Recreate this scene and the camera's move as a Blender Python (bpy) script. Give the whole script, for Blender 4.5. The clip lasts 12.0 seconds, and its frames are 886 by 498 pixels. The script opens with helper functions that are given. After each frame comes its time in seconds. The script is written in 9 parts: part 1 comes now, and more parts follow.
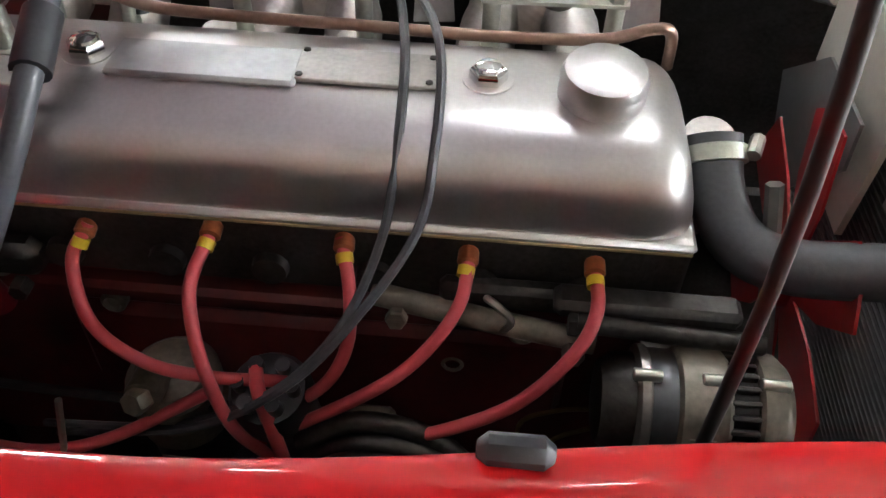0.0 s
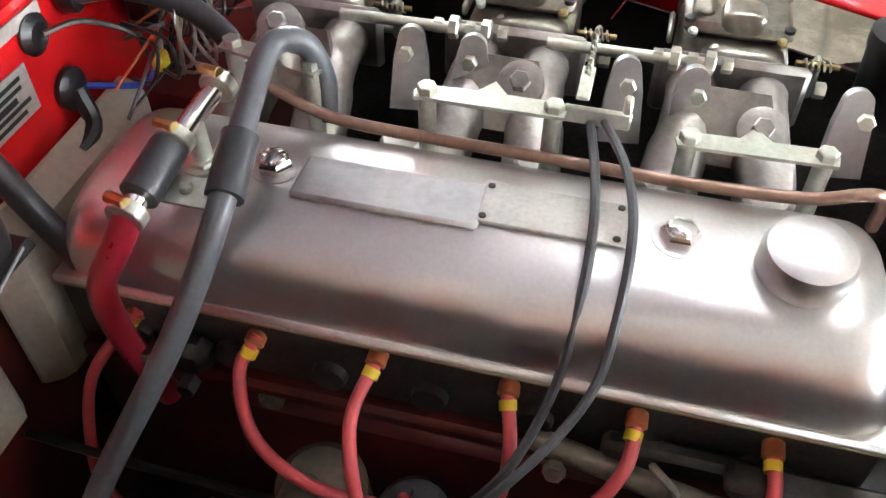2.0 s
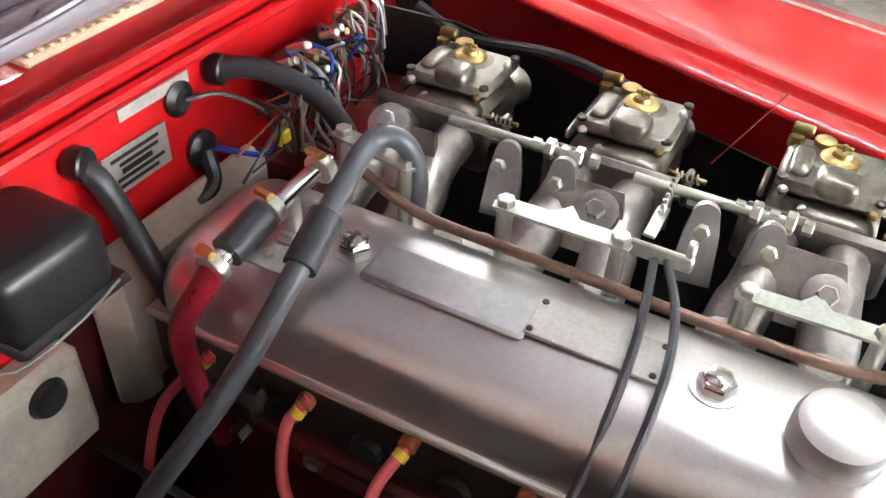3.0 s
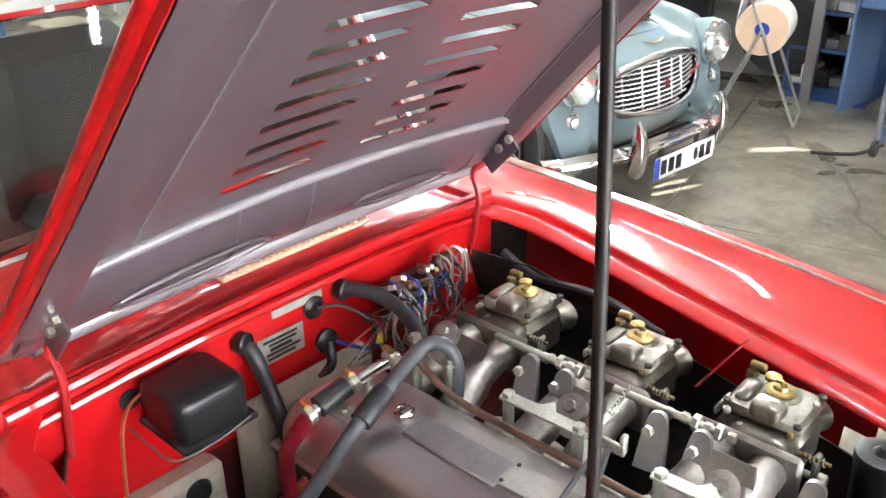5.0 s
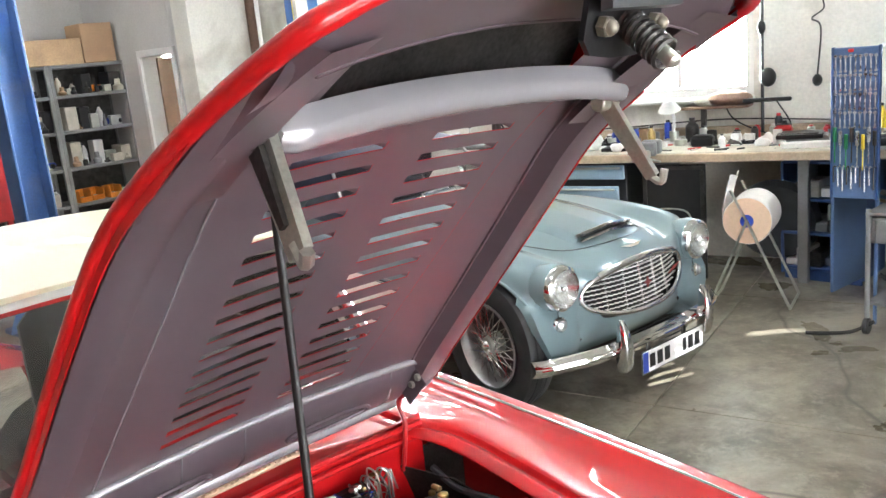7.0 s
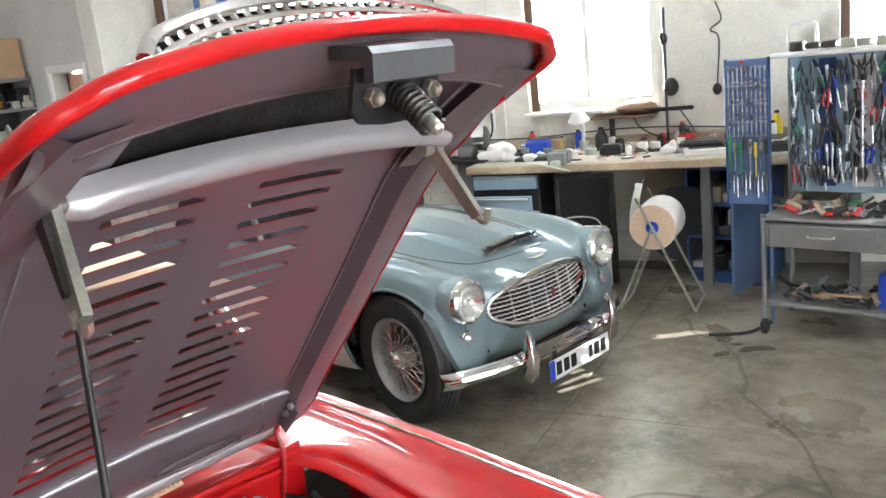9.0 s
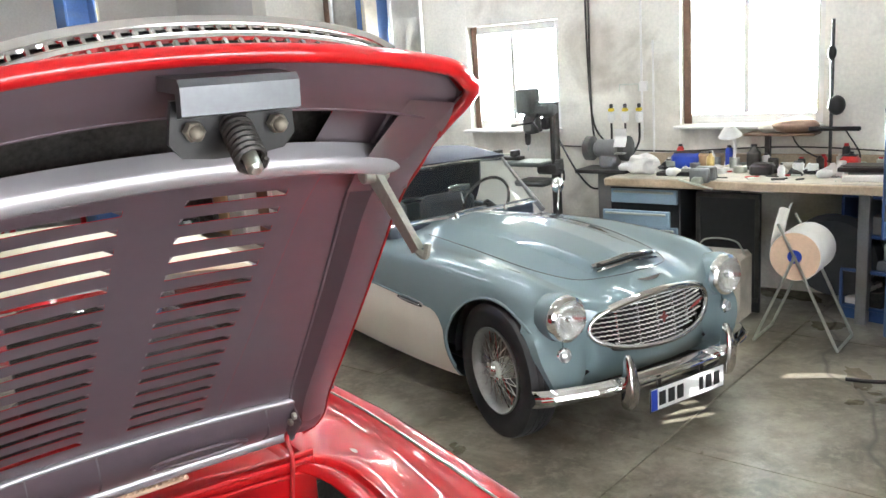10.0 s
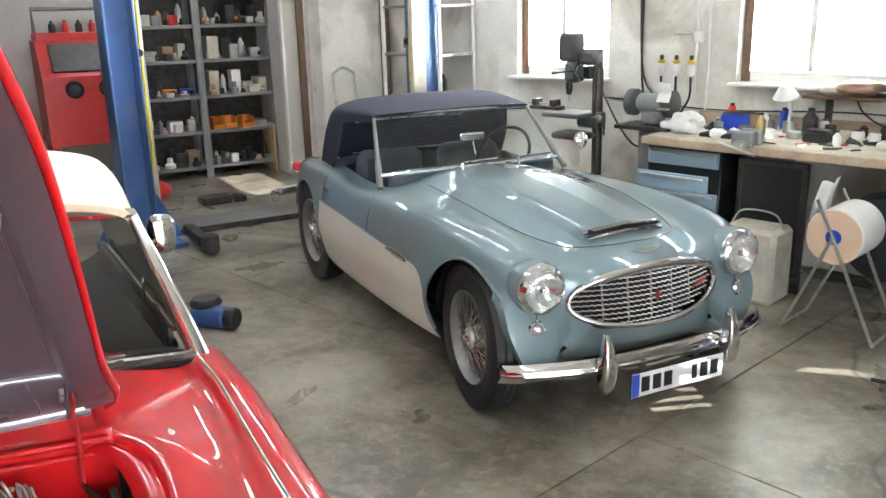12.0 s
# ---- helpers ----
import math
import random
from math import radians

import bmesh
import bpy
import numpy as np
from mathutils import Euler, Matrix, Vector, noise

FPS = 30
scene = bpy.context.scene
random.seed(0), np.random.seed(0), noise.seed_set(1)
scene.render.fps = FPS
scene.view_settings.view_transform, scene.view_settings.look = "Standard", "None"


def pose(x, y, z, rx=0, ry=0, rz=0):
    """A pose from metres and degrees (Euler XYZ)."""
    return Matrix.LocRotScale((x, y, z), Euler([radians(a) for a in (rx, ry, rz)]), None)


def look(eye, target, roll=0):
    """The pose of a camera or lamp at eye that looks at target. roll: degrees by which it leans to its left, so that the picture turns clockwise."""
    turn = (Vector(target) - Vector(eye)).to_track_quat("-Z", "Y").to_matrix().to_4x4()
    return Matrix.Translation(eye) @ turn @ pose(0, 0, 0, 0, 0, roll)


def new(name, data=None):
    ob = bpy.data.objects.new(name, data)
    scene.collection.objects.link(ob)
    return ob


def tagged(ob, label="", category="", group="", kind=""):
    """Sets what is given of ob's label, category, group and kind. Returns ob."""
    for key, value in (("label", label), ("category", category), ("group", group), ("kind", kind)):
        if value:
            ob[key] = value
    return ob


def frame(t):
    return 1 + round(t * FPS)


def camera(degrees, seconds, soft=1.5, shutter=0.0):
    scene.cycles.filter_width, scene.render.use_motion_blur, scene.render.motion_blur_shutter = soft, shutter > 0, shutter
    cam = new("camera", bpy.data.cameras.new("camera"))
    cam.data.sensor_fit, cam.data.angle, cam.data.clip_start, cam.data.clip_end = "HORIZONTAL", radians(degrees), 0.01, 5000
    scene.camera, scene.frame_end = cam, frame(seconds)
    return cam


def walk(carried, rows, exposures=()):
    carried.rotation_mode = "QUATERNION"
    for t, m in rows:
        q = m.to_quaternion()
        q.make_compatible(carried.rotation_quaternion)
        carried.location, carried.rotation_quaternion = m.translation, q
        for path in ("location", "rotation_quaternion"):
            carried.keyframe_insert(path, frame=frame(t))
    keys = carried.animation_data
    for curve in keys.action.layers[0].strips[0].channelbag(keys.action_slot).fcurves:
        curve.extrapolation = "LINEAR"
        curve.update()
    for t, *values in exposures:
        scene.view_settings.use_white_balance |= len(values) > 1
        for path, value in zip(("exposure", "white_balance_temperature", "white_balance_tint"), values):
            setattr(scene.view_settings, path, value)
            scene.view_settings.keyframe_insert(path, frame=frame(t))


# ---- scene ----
cam = camera(55.0, 12.0)
PATH = [
    (0, (0.252, -0.595, 1.249), (0.169, 0.813, -0.169), 2.1),
    (0.5, (0.202, -0.576, 1.26), (0.073, 0.77, -0.214), 1.5),
    (1, (0.168, -0.557, 1.267), (-0.01, 0.739, -0.245), 0.8),
    (1.5, (0.16, -0.525, 1.292), (-0.082, 0.783, -0.201), 0.7),
    (2, (0.183, -0.498, 1.324), (-0.159, 0.856, -0.107), 0.4),
    (2.5, (0.223, -0.493, 1.335), (-0.278, 0.897, -0.013), 0.7),
    (3, (0.252, -0.503, 1.362), (-0.428, 0.879, 0.086), 2.9),
    (5, (0.611, -0.669, 1.578), (-0.605, 0.66, 0.71), -0.7),
    (5.5, (0.669, -0.715, 1.628), (-0.486, 0.709, 0.829), -2.6),
    (6, (0.792, -0.707, 1.688), (-0.463, 0.702, 1.026), -3.4),
    (6.5, (0.951, -0.695, 1.74), (-0.431, 0.643, 1.196), -5.2),
    (7, (1.031, -0.684, 1.782), (-0.371, 0.667, 1.327), -5.5),
    (9, (1.169, -0.607, 1.827), (-0.126, 0.847, 1.37), -6.2),
    (9.5, (1.196, -0.487, 1.808), (-0.128, 0.93, 1.318), -6.5),
    (10, (1.345, -0.314, 1.834), (-0.226, 0.848, 1.408), -4.0),
    (10.5, (1.446, -0.212, 1.829), (-0.199, 0.834, 1.383), -4.3),
    (11, (1.431, -0.056, 1.807), (-0.196, 0.997, 1.312), -3.0),
    (11.5, (1.402, 0.144, 1.799), (-0.244, 1.157, 1.287), -4.2),
    (12, (1.368, 0.322, 1.782), (-0.299, 1.286, 1.239), -1.4),
]
walk(cam, [(t, look(eye, target, roll)) for t, eye, target, roll in PATH], [(t, stops, 6300, 10) for t, stops in ((0, 1.4), (0.5, 1.9), (1, 2.25), (1.5, 2.15), (2.2, 1.9), (3, 1.85), (5, 1.78), (5.5, 1.65), (6, 1.5), (7, 1.3), (9, 1.05), (12, 1))])

# ---- world, sun and the workshop's lights ----
world = bpy.data.worlds.new("world")
scene.world = world
world.use_nodes = True
wn = world.node_tree
sky = wn.nodes.new("ShaderNodeTexSky")
sky.sky_type = "NISHITA"
sky.sun_disc = False
sky.sun_elevation, sky.sun_rotation = radians(40), radians(85)
wn.links.new(sky.outputs[0], wn.nodes["Background"].inputs[0])
wn.nodes["Background"].inputs[1].default_value = 0.12

sun = new("sun", bpy.data.lights.new("sun", "SUN"))
sun.data.energy, sun.data.angle, sun.data.color = 5.0, radians(0.15), (1.0, 0.98, 0.94)
sun.matrix_world = look((7.96, 0.70, 6.71), (0, 0, 0))

# ---- mesh helpers ----


class Geo:
    """Collects vertices and faces of one mesh."""

    def __init__(self):
        self.v, self.f = [], []

    def add(self, vs, fs, m=None):
        o = len(self.v)
        self.v += [tuple(m @ Vector(p)) if m else tuple(p) for p in vs]
        self.f += [tuple(i + o for i in q) for q in fs]
        return self

    def box(self, c, s, b=0.004, m=None):
        hx, hy, hz = s[0] / 2, s[1] / 2, s[2] / 2
        b = min(b, hx * 0.9, hy * 0.9, hz * 0.9)
        h = (hx, hy, hz)
        vs, idx = [], {}
        for sx in (-1, 1):
            for sy in (-1, 1):
                for sz in (-1, 1):
                    sg = (sx, sy, sz)
                    for k in range(3):
                        idx[sg, k] = len(vs)
                        vs.append([c[a] + sg[a] * (h[a] - (0 if a == k else b)) for a in range(3)])
        fs = []
        for k in range(3):
            p, q = (k + 1) % 3, (k + 2) % 3
            for s0 in (-1, 1):
                ring = []
                for a, e in ((-1, -1), (1, -1), (1, 1), (-1, 1)):
                    sg = [0, 0, 0]
                    sg[k], sg[p], sg[q] = s0, a, e
                    ring.append(idx[tuple(sg), k])
                fs.append(ring if s0 > 0 else ring[::-1])
            for a in (-1, 1):
                for e in (-1, 1):
                    lo, hi = [0, 0, 0], [0, 0, 0]
                    lo[k], lo[p], lo[q] = -1, a, e
                    hi[k], hi[p], hi[q] = 1, a, e
                    lo, hi = tuple(lo), tuple(hi)
                    ring = [idx[lo, p], idx[hi, p], idx[hi, q], idx[lo, q]]
                    fs.append(ring if a * e < 0 else ring[::-1])
        for sx in (-1, 1):
            for sy in (-1, 1):
                for sz in (-1, 1):
                    sg = (sx, sy, sz)
                    ring = [idx[sg, 0], idx[sg, 1], idx[sg, 2]]
                    fs.append(ring if sx * sy * sz > 0 else ring[::-1])
        return self.add(vs, fs, m)

    def lathe(self, prof, o=(0, 0, 0), axis=(0, 0, 1), n=24, m=None, caps=True):
        q = Vector(axis).to_track_quat("Z", "Y").to_matrix()
        o = Vector(o)
        vs, fs = [], []
        for r, h in prof:
            for i in range(n):
                a = 2 * math.pi * i / n
                vs.append(o + q @ Vector((r * math.cos(a), r * math.sin(a), h)))
        for j in range(len(prof) - 1):
            for i in range(n):
                k = (i + 1) % n
                fs.append((j * n + i, j * n + k, (j + 1) * n + k, (j + 1) * n + i))
        if caps:
            fs.append(tuple(range(n))[::-1])
            fs.append(tuple((len(prof) - 1) * n + i for i in range(n)))
        return self.add(vs, fs, m)

    def cyl(self, p, q, r, r2=None, n=16, b=0.0):
        p, q = Vector(p), Vector(q)
        length = (q - p).length
        r2 = r if r2 is None else r2
        b = min(b, length * 0.4, r * 0.5, r2 * 0.5)
        prof = [(r - b, 0), (r, b), (r2, length - b), (r2 - b, length)] if b > 0 else [(r, 0), (r2, length)]
        return self.lathe(prof, p, q - p, n)

    def hexa(self, p, axis, r, h):
        return self.lathe([(r, 0), (r, h * 0.85), (r * 0.86, h)], p, axis, 6)

    def tube(self, pts, r, n=8, k=6):
        path = spline(pts, k)
        vs, fs = [], []
        t0 = (path[1] - path[0]).normalized()
        up = t0.orthogonal().normalized()
        for i, p in enumerate(path):
            t = (path[min(i + 1, len(path) - 1)] - path[max(i - 1, 0)]).normalized()
            up = (up - t * up.dot(t)).normalized()
            side = t.cross(up)
            rr = r[min(i * len(r) // len(path), len(r) - 1)] if isinstance(r, (list, tuple)) else r
            for j in range(n):
                a = 2 * math.pi * j / n
                vs.append(p + rr * (math.cos(a) * up + math.sin(a) * side))
        for i in range(len(path) - 1):
            for j in range(n):
                w = (j + 1) % n
                fs.append((i * n + j, i * n + w, (i + 1) * n + w, (i + 1) * n + j))
        fs.append(tuple(range(n))[::-1])
        fs.append(tuple((len(path) - 1) * n + j for j in range(n)))
        return self.add(vs, fs)

    def sheet(self, fn, nu, nv, thick=0.0, skip=None):
        """A grid of fn(u, v), u and v from 0 to 1, with thickness along its normals."""
        P = [[Vector(fn(i / nu, j / nv)) for j in range(nv + 1)] for i in range(nu + 1)]
        w = nv + 1
        top = [p for row in P for p in row]
        keep = [(i, j) for i in range(nu) for j in range(nv) if not (skip and skip((i + 0.5) / nu, (j + 0.5) / nv))]
        fs = [(i * w + j, (i + 1) * w + j, (i + 1) * w + j + 1, i * w + j + 1) for i, j in keep]
        if not thick:
            return self.add(top, fs)
        low = []
        for i in range(nu + 1):
            for j in range(nv + 1):
                du = P[min(i + 1, nu)][j] - P[max(i - 1, 0)][j]
                dv = P[i][min(j + 1, nv)] - P[i][max(j - 1, 0)]
                nrm = du.cross(dv)
                low.append(P[i][j] - thick * (nrm.normalized() if nrm.length > 1e-9 else Vector((0, 0, 1))))
        o = len(top)
        out = fs + [tuple(a + o for a in reversed(q)) for q in fs]
        held = {}
        for q in fs:
            for a, b in zip(q, q[1:] + q[:1]):
                held[a, b] = 1
        for a, b in held:
            if (b, a) not in held:
                out.append((a, a + o, b + o, b))
        return self.add(top + low, out)

    def prism(self, outline, h, m):
        """An outline in the plane of m's x and y, raised by h along m's z."""
        n = len(outline)
        vs = [(x, y, 0) for x, y in outline] + [(x, y, h) for x, y in outline]
        fs = [tuple(range(n))[::-1], tuple(range(n, 2 * n))] + [(i, (i + 1) % n, n + (i + 1) % n, n + i) for i in range(n)]
        return self.add(vs, fs, m)

    def ball(self, c, r, nu=14, nv=8, m=None):
        r = r if isinstance(r, (list, tuple)) else (r, r, r)
        vs = [(c[0], c[1], c[2] - r[2])]
        for j in range(1, nv):
            b = math.pi * j / nv - math.pi / 2
            for i in range(nu):
                a = 2 * math.pi * i / nu
                vs.append((c[0] + r[0] * math.cos(a) * math.cos(b), c[1] + r[1] * math.sin(a) * math.cos(b), c[2] + r[2] * math.sin(b)))
        vs.append((c[0], c[1], c[2] + r[2]))
        fs = [(0, 1 + (i + 1) % nu, 1 + i) for i in range(nu)]
        for j in range(nv - 2):
            for i in range(nu):
                k = (i + 1) % nu
                fs.append((1 + j * nu + i, 1 + j * nu + k, 1 + (j + 1) * nu + k, 1 + (j + 1) * nu + i))
        e = len(vs) - 1
        fs += [(e, 1 + (nv - 2) * nu + i, 1 + (nv - 2) * nu + (i + 1) % nu) for i in range(nu)]
        return self.add(vs, fs, m)


def spline(pts, k=6):
    pts = [Vector(p) for p in pts]
    if len(pts) < 3:
        return pts
    ext = [pts[0] * 2 - pts[1]] + pts + [pts[-1] * 2 - pts[-2]]
    out = []
    for i in range(1, len(ext) - 2):
        a, b, c, d = ext[i - 1 : i + 3]
        for j in range(k):
            t = j / k
            out.append(0.5 * (2 * b + (c - a) * t + (2 * a - 5 * b + 4 * c - d) * t * t + (3 * b - a - 3 * c + d) * t**3))
    return out + [pts[-1]]


def mesh_of(name, geo, material, smooth=38):
    me = bpy.data.meshes.new(name)
    me.from_pydata(geo.v, [], geo.f)
    bm = bmesh.new()
    bm.from_mesh(me)
    bmesh.ops.recalc_face_normals(bm, faces=bm.faces)
    bm.to_mesh(me)
    bm.free()
    if material:
        me.materials.append(material)
    if smooth:
        me.polygons.foreach_set("use_smooth", [True] * len(me.polygons))
        me.set_sharp_from_angle(angle=radians(smooth))
    return me


def part(name, geo, material, parent=None, label="", smooth=38):
    ob = new(name, geo if isinstance(geo, bpy.types.Mesh) else mesh_of(name, geo, material, smooth))
    if parent:
        ob.parent = parent
        base = parent.matrix_basis.copy()
        if parent.parent:
            base = parent.parent.matrix_basis @ parent.matrix_parent_inverse @ base
        ob.matrix_parent_inverse = base.inverted()
    if label:
        ob["label"] = label
    return ob


def thing(name, label, category, at=(0, 0, 0), group="", kind="", turn=0):
    ob = new(name)
    ob.empty_display_size = 0.05
    ob.matrix_basis = pose(*at, 0, 0, turn)
    return tagged(ob, label, category, group, kind)


def solo(name, geo, material, label, category, group="", kind="", smooth=38):
    return tagged(part(name, geo, material, None, "", smooth), label, category, group, kind)


def superform(c, r, u, v, e=0.5):
    """Rounded box: u from pole to pole, v round it."""
    a, b = (u - 0.5) * math.pi, v * 2 * math.pi
    p = lambda w: math.copysign(abs(w) ** e, w)
    return (c[0] + r[0] * p(math.cos(a)) * p(math.cos(b)), c[1] + r[1] * p(math.cos(a)) * p(math.sin(b)), c[2] + r[2] * p(math.sin(a)))


# ---- materials ----


def mat(name, col, rough=0.5, metal=0.0, var=0.12, scale=6.0, fine=90.0, bump=0.02, coat=0.0, stain=None, amount=0.35, wear=0.12, place=False):
    m = bpy.data.materials.new(name)
    m.use_nodes = True
    nt = m.node_tree
    N, L = nt.nodes, nt.links
    bs = N["Principled BSDF"]
    bs.inputs["Metallic"].default_value = metal
    bs.inputs["Coat Weight"].default_value = coat
    bs.inputs["Coat Roughness"].default_value = 0.03
    if coat > 0.75:
        bs.inputs["Specular IOR Level"].default_value = 0.12
    tc = N.new("ShaderNodeTexCoord")
    where = N.new("ShaderNodeNewGeometry").outputs["Position"] if place else tc.outputs["Object"]
    big, small = N.new("ShaderNodeTexNoise"), N.new("ShaderNodeTexNoise")
    for nd, sc, dt in ((big, scale, 5), (small, fine, 3)):
        nd.inputs["Scale"].default_value, nd.inputs["Detail"].default_value = sc, dt
        L.new(where, nd.inputs["Vector"])
    mix = N.new("ShaderNodeMath")
    mix.operation = "MULTIPLY_ADD"
    mix.inputs[1].default_value, mix.inputs[2].default_value = 0.45, 0.0
    L.new(small.outputs["Fac"], mix.inputs[0])
    add = N.new("ShaderNodeMath")
    L.new(mix.outputs[0], add.inputs[0])
    scl = N.new("ShaderNodeMath")
    scl.operation = "MULTIPLY"
    scl.inputs[1].default_value = 0.55
    L.new(big.outputs["Fac"], scl.inputs[0])
    L.new(scl.outputs[0], add.inputs[1])
    ramp = N.new("ShaderNodeValToRGB")
    dark = [max(0, c * (1 - var * 1.6)) for c in col]
    lite = [min(1, c * (1 + var)) for c in col]
    ramp.color_ramp.elements[0].position, ramp.color_ramp.elements[1].position = 0.32, 0.68
    ramp.color_ramp.elements[0].color, ramp.color_ramp.elements[1].color = (*dark, 1), (*lite, 1)
    L.new(add.outputs[0], ramp.inputs[0])
    out = ramp.outputs[0]
    if stain:
        sn = N.new("ShaderNodeTexNoise")
        sn.inputs["Scale"].default_value, sn.inputs["Detail"].default_value, sn.inputs["Distortion"].default_value = scale * 0.6, 8, 0.8
        L.new(where, sn.inputs["Vector"])
        sr = N.new("ShaderNodeValToRGB")
        sr.color_ramp.elements[0].position, sr.color_ramp.elements[1].position = 0.5, 0.72
        L.new(sn.outputs["Fac"], sr.inputs[0])
        sm = N.new("ShaderNodeMath")
        sm.operation = "MULTIPLY"
        sm.inputs[1].default_value = amount
        L.new(sr.outputs[0], sm.inputs[0])
        mx = N.new("ShaderNodeMixRGB")
        mx.inputs[2].default_value = (*stain, 1)
        L.new(sm.outputs[0], mx.inputs[0])
        L.new(out, mx.inputs[1])
        out = mx.outputs[0]
    L.new(out, bs.inputs["Base Color"])
    rr = N.new("ShaderNodeMapRange")
    rr.inputs["To Min"].default_value, rr.inputs["To Max"].default_value = max(0.02, rough - wear), min(1, rough + wear)
    L.new(add.outputs[0], rr.inputs["Value"])
    L.new(rr.outputs[0], bs.inputs["Roughness"])
    if bump:
        bp = N.new("ShaderNodeBump")
        bp.inputs["Strength"].default_value, bp.inputs["Distance"].default_value = 0.35, bump * 0.05
        L.new(small.outputs["Fac"], bp.inputs["Height"])
        L.new(bp.outputs[0], bs.inputs["Normal"])
    return m


def concrete():
    """Old trowelled floor: cloudy greys, oil stains, hairline cracks."""
    m = bpy.data.materials.new("oil_stained_concrete")
    m.use_nodes = True
    N, L = m.node_tree.nodes, m.node_tree.links
    bs = N["Principled BSDF"]
    pos = N.new("ShaderNodeNewGeometry").outputs["Position"]

    def noise(scale, detail, warp=0.0, rough=0.55):
        n = N.new("ShaderNodeTexNoise")
        for k, v in (("Scale", scale), ("Detail", detail), ("Distortion", warp), ("Roughness", rough)):
            n.inputs[k].default_value = v
        L.new(pos, n.inputs["Vector"])
        return n.outputs["Fac"]

    def ramp(src, a, b, ca, cb):
        r = N.new("ShaderNodeValToRGB")
        r.color_ramp.elements[0].position, r.color_ramp.elements[1].position = a, b
        r.color_ramp.elements[0].color, r.color_ramp.elements[1].color = (*ca, 1), (*cb, 1)
        L.new(src, r.inputs[0])
        return r.outputs[0]

    def blend(fac, a, b, kind="MIX"):
        x = N.new("ShaderNodeMixRGB")
        x.blend_type = kind
        L.new(fac, x.inputs[0])
        L.new(a, x.inputs[1])
        if isinstance(b, tuple):
            x.inputs[2].default_value = (*b, 1)
        else:
            L.new(b, x.inputs[2])
        return x.outputs[0]

    base = ramp(noise(0.9, 10, 0.4, 0.72), 0.40, 0.62, (0.118, 0.102, 0.072), (0.37, 0.335, 0.262))
    base = blend(ramp(noise(3.0, 11, 0.35, 0.72), 0.50, 0.66, (0, 0, 0), (0.8, 0.8, 0.8)), base, (0.085, 0.076, 0.055))
    base = blend(ramp(noise(0.55, 5, 1.5), 0.55, 0.70, (0, 0, 0), (0.6, 0.6, 0.6)), base, (0.45, 0.425, 0.36))
    base = blend(ramp(noise(14, 9, 0.3, 0.7), 0.52, 0.66, (0, 0, 0), (0.45, 0.45, 0.45)), base, (0.40, 0.365, 0.29))
    base = blend(ramp(noise(45, 5, 0, 0.75), 0.56, 0.70, (0, 0, 0), (0.5, 0.5, 0.5)), base, (0.14, 0.13, 0.11))
    warp = N.new("ShaderNodeVectorMath")
    wn_ = N.new("ShaderNodeTexNoise")
    wn_.inputs["Scale"].default_value = 0.9
    L.new(pos, wn_.inputs["Vector"])
    L.new(pos, warp.inputs[0])
    L.new(wn_.outputs["Color"], warp.inputs[1])
    vo = N.new("ShaderNodeTexVoronoi")
    vo.feature = "DISTANCE_TO_EDGE"
    vo.inputs["Scale"].default_value = 0.22
    L.new(warp.outputs[0], vo.inputs["Vector"])
    base = blend(ramp(vo.outputs["Distance"], 0.0, 0.0016, (0.75, 0.75, 0.75), (0, 0, 0)), base, (0.06, 0.052, 0.042))
    L.new(base, bs.inputs["Base Color"])
    rr = N.new("ShaderNodeMapRange")
    rr.inputs["To Min"].default_value, rr.inputs["To Max"].default_value = 0.20, 0.40
    L.new(noise(1.7, 6, 0.5), rr.inputs["Value"])
    L.new(rr.outputs[0], bs.inputs["Roughness"])
    bp_ = N.new("ShaderNodeBump")
    bp_.inputs["Strength"].default_value, bp_.inputs["Distance"].default_value = 0.15, 0.004
    L.new(noise(9, 6), bp_.inputs["Height"])
    L.new(bp_.outputs[0], bs.inputs["Normal"])
    return m


def glass(name, tint=(1, 1, 1), rough=0.02):
    """Thin clear glass whose gloss grows towards glancing angles."""
    m = bpy.data.materials.new(name)
    m.use_nodes = True
    N, L = m.node_tree.nodes, m.node_tree.links
    N.remove(N["Principled BSDF"])
    tr, gl, mx, lw = N.new("ShaderNodeBsdfTransparent"), N.new("ShaderNodeBsdfGlossy"), N.new("ShaderNodeMixShader"), N.new("ShaderNodeLayerWeight")
    tr.inputs[0].default_value = (*tint, 1)
    gl.inputs["Roughness"].default_value = rough
    lw.inputs[0].default_value = 0.5
    power, scale = N.new("ShaderNodeMath"), N.new("ShaderNodeMath")
    power.operation, scale.operation = "POWER", "MULTIPLY_ADD"
    power.inputs[1].default_value = 4.0
    scale.inputs[1].default_value, scale.inputs[2].default_value = 0.75, 0.045
    L.new(lw.outputs["Facing"], power.inputs[0])
    L.new(power.outputs[0], scale.inputs[0])
    L.new(scale.outputs[0], mx.inputs[0])
    L.new(tr.outputs[0], mx.inputs[1])
    L.new(gl.outputs[0], mx.inputs[2])
    L.new(mx.outputs[0], N["Material Output"].inputs[0])
    return m


def glow(name, col, strength):
    m = bpy.data.materials.new(name)
    m.use_nodes = True
    bs = m.node_tree.nodes["Principled BSDF"]
    bs.inputs["Base Color"].default_value = (*col, 1)
    bs.inputs["Emission Color"].default_value = (*col, 1)
    bs.inputs["Emission Strength"].default_value = strength
    return m


